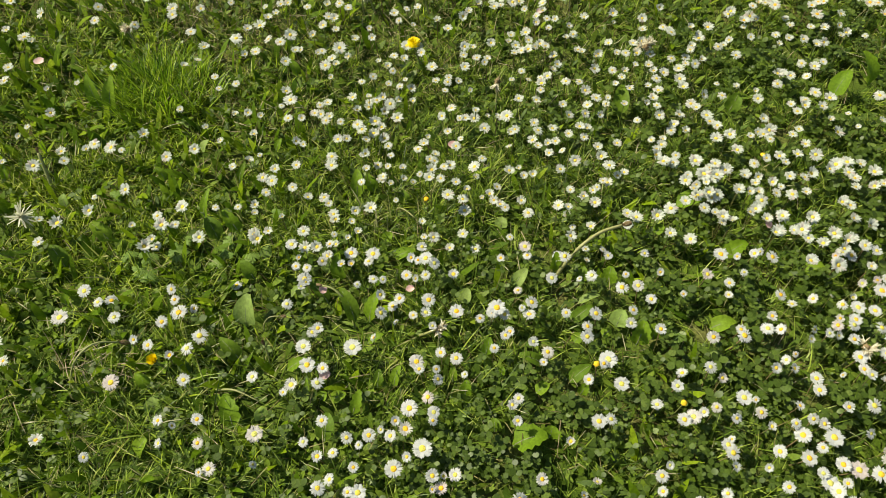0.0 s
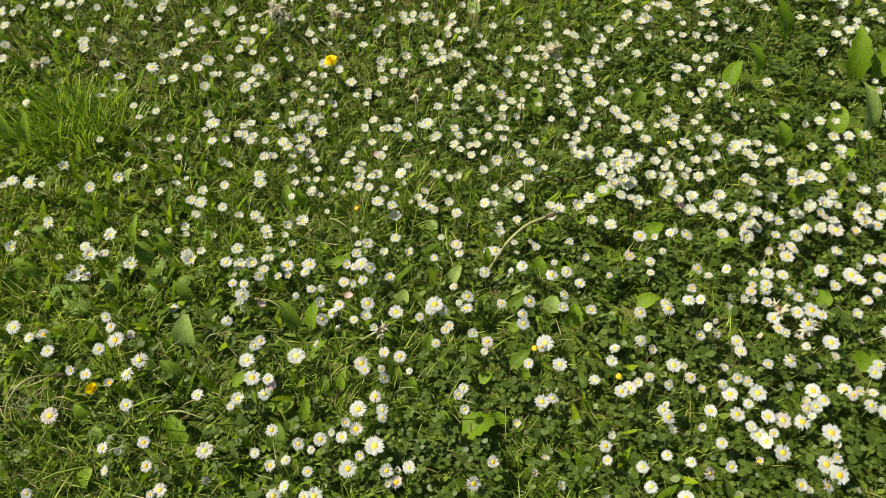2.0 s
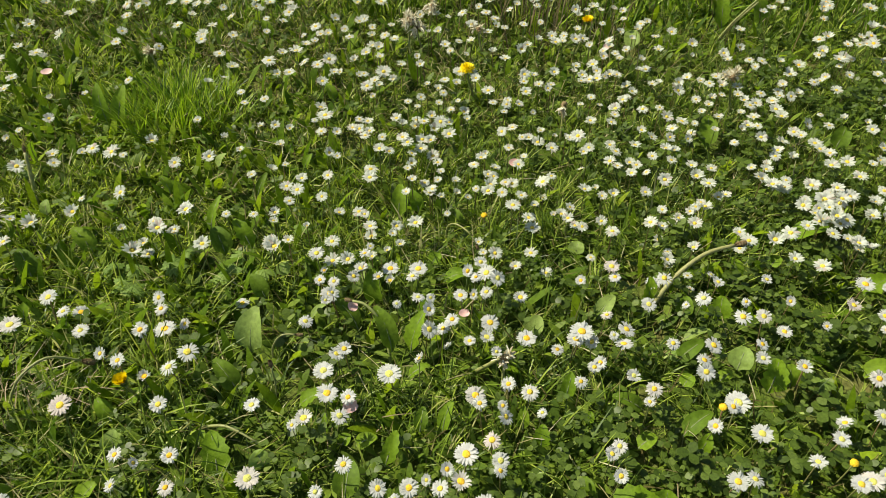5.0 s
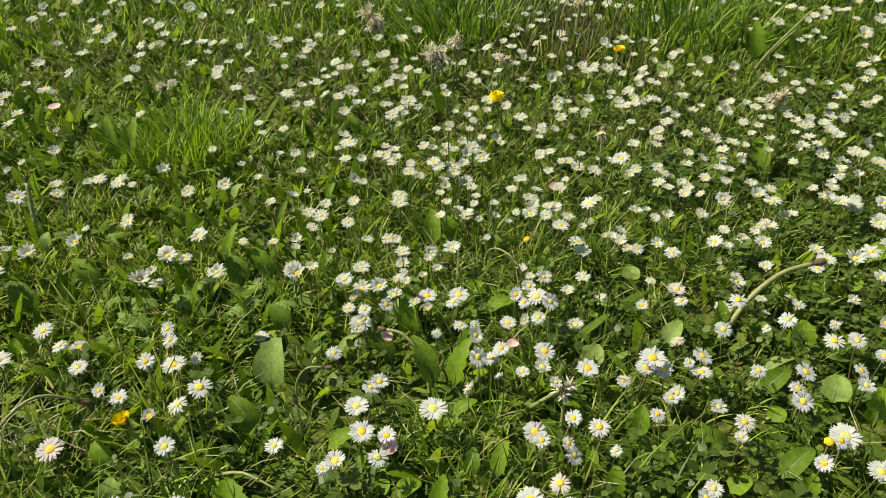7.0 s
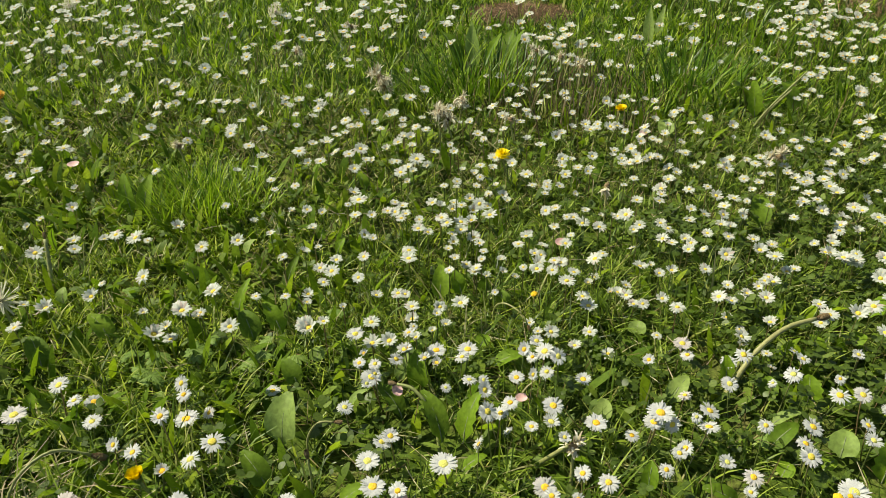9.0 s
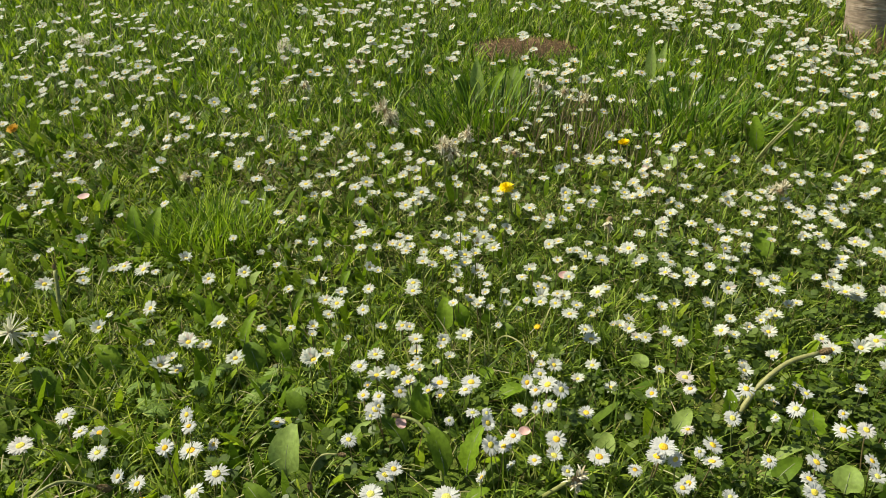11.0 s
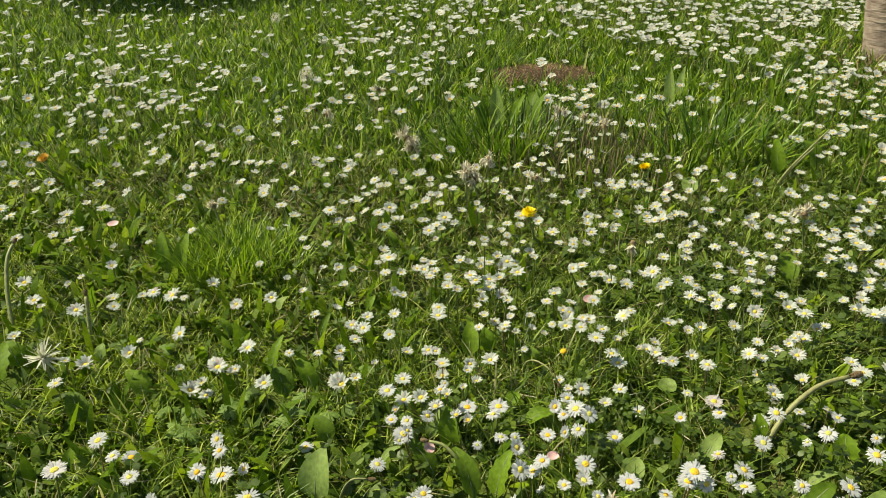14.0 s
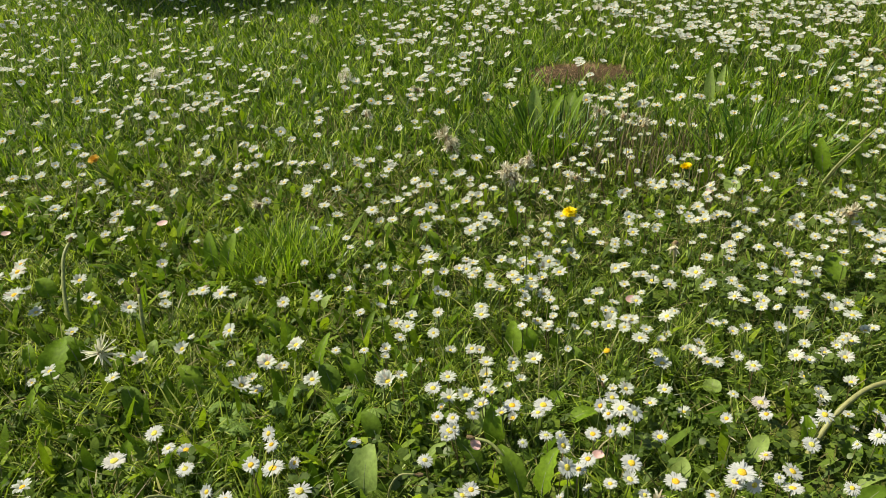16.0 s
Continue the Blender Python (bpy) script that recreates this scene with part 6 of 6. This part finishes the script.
def far_places():
    """Daisies out to where the lawn is lost to view: thick on one side, thin round the long grass and the bare mound."""
    places = []
    for _ in range(30000):
        x, y = pick.uniform(-4.0, 3.6), pick.uniform(0.2, 5.2)
        stray = pick.uniform(0, 1)
        if stray < 0.22:
            a, b = pick.uniform(-7, 7), pick.uniform(-4, 9)
            if stray < 0.07 and not (abs(a - 0.08) < 0.72 * b + 0.5 and -0.2 < b < 5.2):
                places.append((a, b))
        if abs(x - 0.08) > 0.72 * y + 0.5 or in_patch(x, y, 1.05):
            continue
        planted = y < 1.75 and x > -0.13 - 0.656 * y and (x < 0.05 + 0.437 * y or y < 1.27 and x < 0.585 + 0.537 * y)
        thick = 0.42 + 0.26 * noise.noise((x * 1.6, y * 1.6, 8.8)) + 0.22 * noise.noise((x * 5, y * 5, 2.2)) + 0.10 * max(-1.0, min(1.5, x))
        if planted:
            continue
        if ((x - 1.17) / 0.24) ** 2 + ((y - 2.28) / 0.20) ** 2 < 1:
            continue
        if x < -0.5 and y > 1.6:
            thick -= 0.20
        if x > 0.3 and y > 2.1:
            thick += 0.14
        if 0.25 < x < 0.72 and 1.65 < y < 2.25:
            thick *= 0.35
        if -0.15 < x < 0.40 and 1.95 < y < 2.85:
            thick *= 0.25
        if -0.25 < x < 0.12 and 1.55 < y < 1.95:
            thick *= 0.35
        if 0.74 < x < 1.5 and 1.65 < y < 2.12:
            thick += 0.35
        if pick.uniform(0, 1) < thick:
            places.append((x, y))
    beside = np.random.default_rng(77)
    for x, y, chance in zip(beside.uniform(-5.5, 5.5, 32000), beside.uniform(-2.5, 6.5, 32000), beside.uniform(0, 1, 32000)):
        outside = max(abs(x - 0.08) - 0.72 * max(y, 0.0) - 0.5, -0.2 - y, y - 5.2)
        thick = 0.40 + 0.30 * noise.noise((x * 1.6, y * 1.6, 8.8)) + 0.22 * noise.noise((x * 5, y * 5, 2.2))
        if outside > 0 and chance < thick * math.exp(-0.45 * outside):
            places.append((x, y))
    return places


FAR = far_places()
daisy_crowd("far_daisies", [(x, y, 0.062 * pick.uniform(0.95, 1.45), 0.0) for x, y in FAR], "countless white daisies spread over the meadow", 0.03)


# ---- broad leaves ----
def broad_leaf(x, y, length, width, turn, rise, tone):
    """One broad plantain or dandelion leaf: a cupped, wavy blade with a pale midrib."""
    r = np.random.default_rng(int(abs(x) * 7919 + abs(y) * 104729))
    thing = new("broad_leaf")
    width *= 1.15
    rows_up, cols = 11, 7
    toothed = tone == "bright"
    verts, tris, rib = [], [], []
    px, pz, angle = 0.0, 0.0, radians(min(rise + 30, 85))
    bend = radians(min(rise + 30, 85) - rise) * 2.1
    for i in range(rows_up):
        k = i / (rows_up - 1)
        half = width / 2 * max(0.07, (math.sin(math.pi * min(1, 0.06 + 0.94 * k ** 0.85)) ** 0.62 if k < 0.97 else 0.22))
        if length > 0.08:
            half = width / 2 * max(0.05, math.sin(math.pi * (0.04 + 0.96 * k) ** 0.8) ** 0.85)
        elif k < 0.16:
            half = width * (0.07 + 0.9 * k)
        if toothed and 0.15 < k < 0.95:
            half *= 1.0 + (0.14 if i % 2 else -0.10)
        for j in range(cols):
            s = j / (cols - 1) * 2 - 1
            wave = 0.05 * width * noise.noise((k * 5 + x * 31, s * 1.6, y * 17))
            cup = 0.16 * width * abs(s) ** 1.6 * math.sin(math.pi * k) + wave
            verts.append((px - math.sin(angle) * cup, s * half, pz + math.cos(angle) * cup))
        rib.append((px + math.sin(angle) * 0.0004, 0, pz - math.cos(angle) * 0.0004))
        px += math.cos(angle) * length / (rows_up - 1)
        pz += math.sin(angle) * length / (rows_up - 1)
        angle -= bend / (rows_up - 1)
    for i in range(rows_up - 1):
        for j in range(cols - 1):
            a = i * cols + j
            tris += [(a, a + 1, a + cols + 1), (a, a + cols + 1, a + cols)]
    part("blade", (verts, tris), LEAF_MATS[tone], thing)
    part("midrib", tube(rib[:-1], [0.0011 * (1 - 0.8 * i / rows_up) for i in range(rows_up - 1)], 5), rib_mat, thing, "pale raised midrib")
    thing.matrix_basis = pose(x, y, 0.016, r.uniform(-12, 12), 0, turn)
    words = {"pale": "pale grey-green rounded leaf low in the lawn", "mid": "green oval plantain leaf standing in the lawn",
             "dark": "dark green broad leaf shaded in the lawn", "bright": "bright green toothed dandelion leaf in the sun"}
    tagged(thing, words[tone], "leaf", "broad leaves in the lawn")


for tone, rows in LEAVES.items():
    for x, y, length, width, turn, rise in rows:
        broad_leaf(x, y, length, width, turn, rise, tone)


def cut_leaf(x, y, turn, size):
    """A deeply cut buttercup leaf: three main lobes, each split again into narrow teeth."""
    r = np.random.default_rng(int(1000 * abs(x) + 7000 * y))
    thing = tagged(new("buttercup_leaf"), "pale green deeply cut buttercup leaf", "leaf", "buttercup leaves")
    lobes = [(math.radians(main + side + r.normal(0, 4)), size * (reach - 0.006 * abs(side)) * r.uniform(0.9, 1.1)) for main, reach in ((-82, 1.0), (0, 1.15), (82, 1.0)) for side in (-27, -9, 9, 27)]
    verts, tris, rings, sides = [(0, 0, 0.024)], [], 4, 108
    for i in range(1, rings + 1):
        for j in range(sides):
            a = 2 * math.pi * j / sides - math.pi
            edge = max([size * 0.24] + [far * max(0.0, 1 - abs(a - way) / 0.30) ** 0.35 for way, far in lobes])
            edge = max(edge, max(0.86 * size * max(0.0, 1 - abs(a - way) / 0.62) ** 0.3 for way in (-1.43, 0.0, 1.43)))
            k = i / rings
            verts.append((edge * k * math.cos(a), edge * k * math.sin(a), 0.024 - 0.30 * size * k * k * (edge / size) + 0.05 * size * noise.noise((a * 3, k * 2, x * 50))))
    for j in range(sides):
        tris.append((0, 1 + j, 1 + (j + 1) % sides))
    for i in range(rings - 1):
        for j in range(sides):
            a, b = 1 + i * sides + j, 1 + i * sides + (j + 1) % sides
            tris += [(a, a + sides, b), (b, a + sides, b + sides)]
    part("blade", (verts, tris), LEAF_MATS["cut"], thing)
    part("leaf_stalk", tube([(-0.015, 0, -0.004), (-0.006, 0, 0.012), (0, 0, 0.0236)], [0.0009, 0.0008, 0.0007], 5), stem_mat, thing)
    thing.matrix_basis = pose(x, y, 0, r.uniform(-14, 14), r.uniform(-14, 14), turn)


for x, y, turn, size in [(-0.380, 0.745, 240, 0.019), (-0.365, 0.735, 320, 0.017), (-0.324, 0.778, 280, 0.020), (-0.31, 0.80, 20, 0.016), (-0.40, 0.77, 120, 0.016),
                         (-0.245, 0.80, 200, 0.015), (-0.07, 0.80, 260, 0.015), (0.30, 0.66, 300, 0.017), (0.45, 0.62, 240, 0.016), (-0.17, 0.86, 240, 0.015),
                         (-0.372, 0.777, 259, 0.019), (-0.332, 0.786, 117, 0.016), (-0.243, 0.779, 231, 0.018), (-0.207, 0.770, 283, 0.016), (-0.254, 0.760, 206, 0.016), (-0.591, 1.120, 157, 0.015), (-0.600, 0.966, 195, 0.015), (-0.640, 0.795, 172, 0.015), (-0.455, 0.899, 51, 0.015), (-0.372, 1.068, 66, 0.018)]:
    cut_leaf(x, y, turn, size)


# ---- dandelions ----
def dandelion(x, y, height, tilt, turn, radius, mat, label, closed=0.0):
    r = np.random.default_rng(int(1000 * y))
    thing = tagged(new("dandelion"), label, "dandelion", "dandelions in bloom")
    part("stem", tube(stem_line(r, height, 0.02), [0.0020, 0.0019, 0.0018, 0.0017, 0.0018], 7), stalk_mat, thing)
    pieces = []
    for ring, (n, reach, lift) in enumerate([(34, 1.0, 1.35), (30, 0.86, 1.05), (24, 0.66, 0.7), (16, 0.45, 0.35)]):
        a = np.arange(n) * 2 * math.pi / n + r.normal(0, 0.06, n)
        base = np.stack([0.002 * np.cos(a), 0.002 * np.sin(a), np.full(n, 0.001 + 0.0008 * ring)], 1)
        pieces.append(strips(base, a, radius * reach * r.uniform(0.9, 1.08, n), 0.0022, (0.6, 0.9, 1.0, 0.9), lift * (1 - closed) + r.normal(0, 0.1 - 0.1 * closed, n), 0.25 - 0.5 * closed, r.normal(0, 0.15, n)))
    part("petals", tilted(joined(*pieces), tilt, turn, height), mat, thing)
    cup = dome(0.0045, -0.008, 3, 10)
    part("sepals", tilted(cup, tilt, turn, height + 0.001), sepal_mat, thing)
    thing.location = (x, y, 0)


dandelion(-0.311, 0.575, 0.046, 0.12, 4.2, 0.0096, gold_mat, "yellow dandelion half closed among the daisies", 0.52)
dandelion(0.050, 1.231, 0.064, 0.2, 4.4, 0.0112, gold_mat, "open yellow dandelion among the daisies")
dandelion(0.274, 1.403, 0.072, 0.25, 4.0, 0.0105, gold_mat, "yellow dandelion half closed among the daisies", 0.35)
dandelion(-0.948, 1.498, 0.066, 0.5, 4.6, 0.0115, orange_mat, "fading brownish yellow dandelion in the grass", 0.2)


# ---- seed heads and wilted things ----
def seed_head(x, y, height, radius, spread, seeds, label, lean=0.02):
    """A spent dandelion: stalk, receptacle and fine pale hairs. spread: how far the hairs open, 1 is a full clock."""
    r = np.random.default_rng(int(1000 * abs(x) + 77 * y))
    thing = tagged(new("dandelion_seed_head"), label, "seed head", "spent dandelions")
    part("stem", tube(stem_line(r, height, lean), [0.0019, 0.0018, 0.0017, 0.0016, 0.0016], 7), stalk_mat, thing)
    turn = r.uniform(0, 6.283, seeds)
    lean_out = np.arccos(1 - r.uniform(0, 1, seeds) * (1 - math.cos(math.pi * 0.75 * spread)))
    radius *= 0.9
    reach = radius * r.uniform(0.75 if spread > 0.95 else 0.35, 1.15, seeds)
    tips = np.stack([np.sin(lean_out) * np.cos(turn), np.sin(lean_out) * np.sin(turn), np.cos(lean_out)], 1) * reach[:, None]
    shafts = strips(np.zeros((seeds, 3)), turn, reach, 0.0034 if seeds < 40 else 0.0003, (1, 0.9, 0.5), lean_out, 0.0)
    star = [strips(tips, turn + r.uniform(0, 6.28, seeds), radius * 0.34, 0.0004, (1, 0.6, 0.2), np.clip(lean_out + r.normal(0, 0.9, seeds), 0, 3), 0.3) for _ in range(7)]
    if seeds < 40:
        star = star[:2]
    part("fluff", tilted(joined(shafts, *star), 0.15, r.uniform(0, 6.28), height), cream_mat if seeds < 40 else fluff_mat, thing, "grey-white silky hairs")
    part("receptacle", tilted(dome(0.0036, 0.004, 4, 10), 0.0, 0.0, height - 0.002), brown_mat, thing)
    cup = strips(np.zeros((14, 3)) + (0, 0, height), np.arange(14) * 0.4488, 0.011, 0.0022, (1, 0.8, 0.3), 2.3 - 1.9 * (1 - spread), 0.4)
    part("bracts", cup, sepal_mat, thing)
    thing.location = (x, y, 0)


for x, y, height, radius, spread in [(-0.518, 2.072, 0.085, 0.019, 1.0), (-1.113, 2.154, 0.085, 0.018, 1.0), (-0.82, 2.9, 0.09, 0.019, 1.0), (0.25, 2.9, 0.1, 0.019, 0.9)]:
    seed_head(x, y, height, radius, spread, 170, "round grey-white dandelion clock on its stalk")


def wilted_head(x, y, height, size, tufts, label, lean=0.02):
    """A dandelion whose seeds have clotted into pale rags that hang from a brown head."""
    r = np.random.default_rng(int(1000 * abs(x) + 77 * y))
    thing = tagged(new("wilted_seed_head"), label, "seed head", "spent dandelions")
    part("stem", tube(stem_line(r, height, lean), [0.0021, 0.0020, 0.0018, 0.0017, 0.0017], 7), stalk_mat, thing)
    rags = []
    for _ in range(tufts):
        turn, droop, n = r.uniform(0, 6.283), r.uniform(0.5, 2.5), 26
        at = np.array([math.cos(turn) * math.sin(droop), math.sin(turn) * math.sin(droop), 0.6 * math.cos(droop)]) * size * r.uniform(0.15, 0.55)
        rags.append(strips(np.tile(at, (n, 1)) + r.normal(0, size * 0.06, (n, 3)), turn + r.normal(0, 0.9, n), size * r.uniform(0.25, 0.65, n), r.uniform(0.0012, 0.0036, n), (0.8, 1.0, 0.8, 0.35),
                           droop + r.normal(0, 0.7, n), r.uniform(-0.4, 1.2, n), r.uniform(-0.8, 0.8, n)))
    v, f = joined(*rags)
    part("seed_hair_clot", (v + (0, 0, height), f), rag_mat, thing, "clotted cream and tan seed hairs")
    part("receptacle", tilted(dome(0.0046, 0.005, 4, 10, 0.1, r), 0.2, 1.0, height - 0.002), brown_mat, thing)
    part("bracts", strips(np.zeros((16, 3)) + (0, 0, height), np.arange(16) * 0.3927 + r.normal(0, 0.1, 16), size * r.uniform(0.28, 0.5, 16), 0.0024, (1, 0.9, 0.3), r.uniform(1.5, 2.4, 16), 0.4), brown_mat, thing, "shrivelled dark brown bracts")
    thing.location = (x, y, 0)


for x, y, height, size, tufts in [(-0.187, 1.554, 0.088, 0.034, 7), (-0.178, 1.550, 0.066, 0.028, 6), (-0.062, 1.404, 0.072, 0.030, 7), (-0.046, 1.398, 0.060, 0.024, 6), (-0.018, 1.445, 0.080, 0.026, 5),
                                  (0.488, 1.200, 0.076, 0.024, 6), (0.094, 0.618, 0.050, 0.016, 4), (0.14, 1.68, 0.100, 0.022, 5), (0.19, 1.66, 0.092, 0.022, 5), (0.23, 1.62, 0.085, 0.020, 4),
                                  (-0.40, 1.76, 0.075, 0.022, 4), (0.70, 0.58, 0.055, 0.018, 5), (0.735, 0.545, 0.05, 0.019, 5), (-0.30, 1.95, 0.08, 0.022, 4), (0.07, 1.38, 0.066, 0.018, 4), (-0.52, 1.30, 0.05, 0.020, 4)]:
    wilted_head(x, y, height, size, tufts, "wilted dandelion head with clotted pale rags")
wilted_head(0.206, 1.129, 0.062, 0.026, 1, "dark brown spidery dandelion head gone to rags")
seed_head(-0.576, 0.827, 0.058, 0.026, 1.0, 34, "spidery white dandelion head with few hairs remaining")


def stalk(points, radii, head, label):
    """A bent fleshy dandelion stalk that ends in a closed, wilted head."""
    thing = tagged(new("dandelion_stalk"), label, "stalk", "bent stalks")
    at = Vector(points[0])
    line = [Vector(p) - at for p in points]
    smooth = []
    for i in range(len(line) - 1):
        a, b, c, d = line[max(i - 1, 0)], line[i], line[i + 1], line[min(i + 2, len(line) - 1)]
        for k in (0, 0.25, 0.5, 0.75):
            smooth.append(0.5 * ((2 * b) + (c - a) * k + (2 * a - 5 * b + 4 * c - d) * k * k + (3 * b - a - 3 * c + d) * k ** 3))
    smooth.append(line[-1])
    n = len(smooth)
    part("stem", tube(smooth, [radii[0] + (radii[1] - radii[0]) * i / (n - 1) for i in range(n)], 8), stalk_mat, thing)
    if head:
        along = (smooth[-1] - smooth[-2]).normalized()
        m = along.to_track_quat("Z", "Y").to_matrix()
        bud = strips(np.zeros((22, 3)), np.arange(22) * 0.2856, head, head * 0.3, (0.7, 1.0, 0.9, 0.4), 0.65, -0.9)
        v = np.asarray(bud[0]) @ np.array(m).T + np.array(smooth[-1])
        part("wilted_head", (v, bud[1]), brown_mat, thing, "closed brownish pink head")
    thing.location = at


stalk([(0.274, 0.729, 0.0), (0.286, 0.737, 0.022), (0.309, 0.754, 0.050), (0.344, 0.774, 0.068), (0.380, 0.784, 0.074)], (0.0036, 0.0024), 0.016, "thick pale green dandelion stalk leaning far over")
stalk([(-0.702, 0.947, 0.0), (-0.722, 0.985, 0.045), (-0.735, 1.025, 0.085), (-0.737, 1.052, 0.100)], (0.0036, 0.0024), 0.012, "arching pale dandelion stalk with a wilted head")
stalk([(-0.570, 0.914, 0.0), (-0.576, 0.935, 0.035), (-0.582, 0.955, 0.068)], (0.0034, 0.0026), 0.010, "short upright dandelion stalk with a closed head")
stalk([(0.025, 0.855, 0.0), (0.026, 0.850, 0.036), (0.038, 0.838, 0.052), (0.056, 0.822, 0.050), (0.064, 0.815, 0.038)], (0.0012, 0.0010), 0.008, "thin daisy stem nodding over in an arch")
stalk([(-0.168, 0.637, 0.0), (-0.166, 0.636, 0.034), (-0.155, 0.640, 0.052), (-0.139, 0.642, 0.052)], (0.0012, 0.0010), 0.009, "thin daisy stem nodding over in an arch")
stalk([(-0.157, 0.582, 0.0), (-0.154, 0.589, 0.026), (-0.156, 0.595, 0.052)], (0.0012, 0.0011), 0.010, "thin daisy stem with a withered head")
stalk([(-0.035, 0.648, 0.0), (-0.042, 0.668, 0.036), (-0.062, 0.684, 0.056), (-0.080, 0.690, 0.058)], (0.0020, 0.0016), 0.010, "brown-green stalk arching over a broad leaf")
stalk([(-0.440, 0.549, 0.004), (-0.428, 0.575, 0.040), (-0.402, 0.600, 0.052), (-0.374, 0.612, 0.034)], (0.0018, 0.0014), 0.015, "dry tan stalk lying over with a withered head")
stalk([(-0.228, 0.544, 0.012), (-0.196, 0.538, 0.026), (-0.161, 0.523, 0.022)], (0.0020, 0.0011), 0.0, "pale dry grass stem lying in the lawn")
stalk([(0.059, 0.631, 0.004), (0.074, 0.622, 0.030), (0.089, 0.618, 0.049)], (0.0024, 0.0020), 0.0, "thick pale stalk leaning under a ragged seed head")
stalk([(0.079, 1.290, 0.0), (0.060, 1.310, 0.020), (0.030, 1.335, 0.040), (0.005, 1.352, 0.055)], (0.0015, 0.0012), 0.0, "thin brown dry stalk leaning in the lawn")
stalk([(0.545, 1.470, 0.0), (0.565, 1.470, 0.040), (0.592, 1.466, 0.082), (0.622, 1.462, 0.125)], (0.0030, 0.0016), 0.0, "pale flattened grass stem leaning far over")
stalk([(0.552, 1.478, 0.0), (0.576, 1.478, 0.042), (0.607, 1.474, 0.085)], (0.0024, 0.0014), 0.0, "pale flattened grass stem leaning far over")
stalk([(-1.74, 3.35, 0.0), (-1.69, 3.37, 0.07), (-1.60, 3.42, 0.14)], (0.0024, 0.0018), 0.014, "long pale stalk leaning in the far grass")


def fallen_petal(x, y, z, size, turn, tip):
    thing = new("fallen_blossom_petal", tri_mesh("fallen_blossom_petal", *leaf_disc(size), [pink_mat]))
    thing.matrix_basis = pose(x, y, z, tip, 0, turn)
    tagged(thing, "single pale pink blossom petal caught on the daisies", "petal", "fallen petals")


def leaf_disc(size):
    verts, tris = [(0, 0, 0)], []
    for r in (1, 2, 3):
        for j in range(14):
            a, k = 2 * math.pi * j / 14, r / 3
            notch = 0.82 if j == 0 and r == 3 else 1.0
            verts.append((size * k * notch * math.cos(a), size * 0.8 * k * math.sin(a), size * 0.3 * k * k))
    for j in range(14):
        tris.append((0, 1 + j, 1 + (j + 1) % 14))
        for r in (0, 1):
            a, b = 1 + r * 14 + j, 1 + r * 14 + (j + 1) % 14
            tris += [(a, a + 14, b), (b, a + 14, b + 14)]
    return verts, tris


for x, y, z, size, turn, tip in [(-0.066, 0.549, 0.052, 0.0085, 30, 40), (-0.081, 0.688, 0.050, 0.008, 80, 30), (-0.652, 1.187, 0.066, 0.010, 10, 10), (0.30, 1.33, 0.058, 0.008, 50, 20),
                                (-0.93, 1.16, 0.06, 0.009, 100, 15), (0.05, 0.70, 0.03, 0.007, 20, 10), (0.62, 0.80, 0.05, 0.008, 60, 20), (0.12, 0.98, 0.05, 0.008, 0, 25)]:
    fallen_petal(x, y, z, size, turn, tip)


def bare_disc(x, y, height):
    thing = tagged(new("bare_daisy_head"), "yellow daisy disc that has lost its petals", "daisy", "bare daisy heads")
    r = np.random.default_rng(int(1000 * x))
    part("stem", tube(stem_line(r, height, 0.01), [0.0010, 0.0009, 0.0008, 0.0008, 0.0009], 5), stem_mat, thing)
    part("disc", tilted(dome(0.0044, 0.0026, 5, 14, 0.08, r), 0.2, 3.5, height), bare_disc_mat, thing)
    part("sepals", tilted(dome(0.0042, -0.004, 3, 10), 0.2, 3.5, height + 0.0004), sepal_mat, thing)
    thing.location = (x, y, 0)


for x, y, height in [(0.426, 0.501, 0.05), (0.314, 0.558, 0.055), (0.651, 0.948, 0.05), (0.075, 0.860, 0.05)]:
    bare_disc(x, y, height)


def straw_heap(x, y, reach, n):
    r = np.random.default_rng(5)
    base = np.stack([r.normal(0, reach, n), r.normal(0, reach * 0.6, n), r.uniform(0.004, 0.03, n)], 1)
    v, f = strips(base, r.normal(0.6, 0.7, n), r.uniform(0.03, 0.075, n), r.uniform(0.0008, 0.0017, n), (0.9, 1, 0.9, 0.7, 0.5, 0.2), r.uniform(0.9, 1.6, n), r.uniform(-1.0, 1.3, n), r.uniform(-0.8, 0.8, n))
    ob = new("straw_heap", tri_mesh("straw_heap", v, f, [straw_mat]))
    ob.location = (x, y, 0)
    tagged(ob, "loose tan dead grass stalks lying on the lawn", "straw", kind="stuff")


straw_heap(-0.415, 0.578, 0.032, 46)
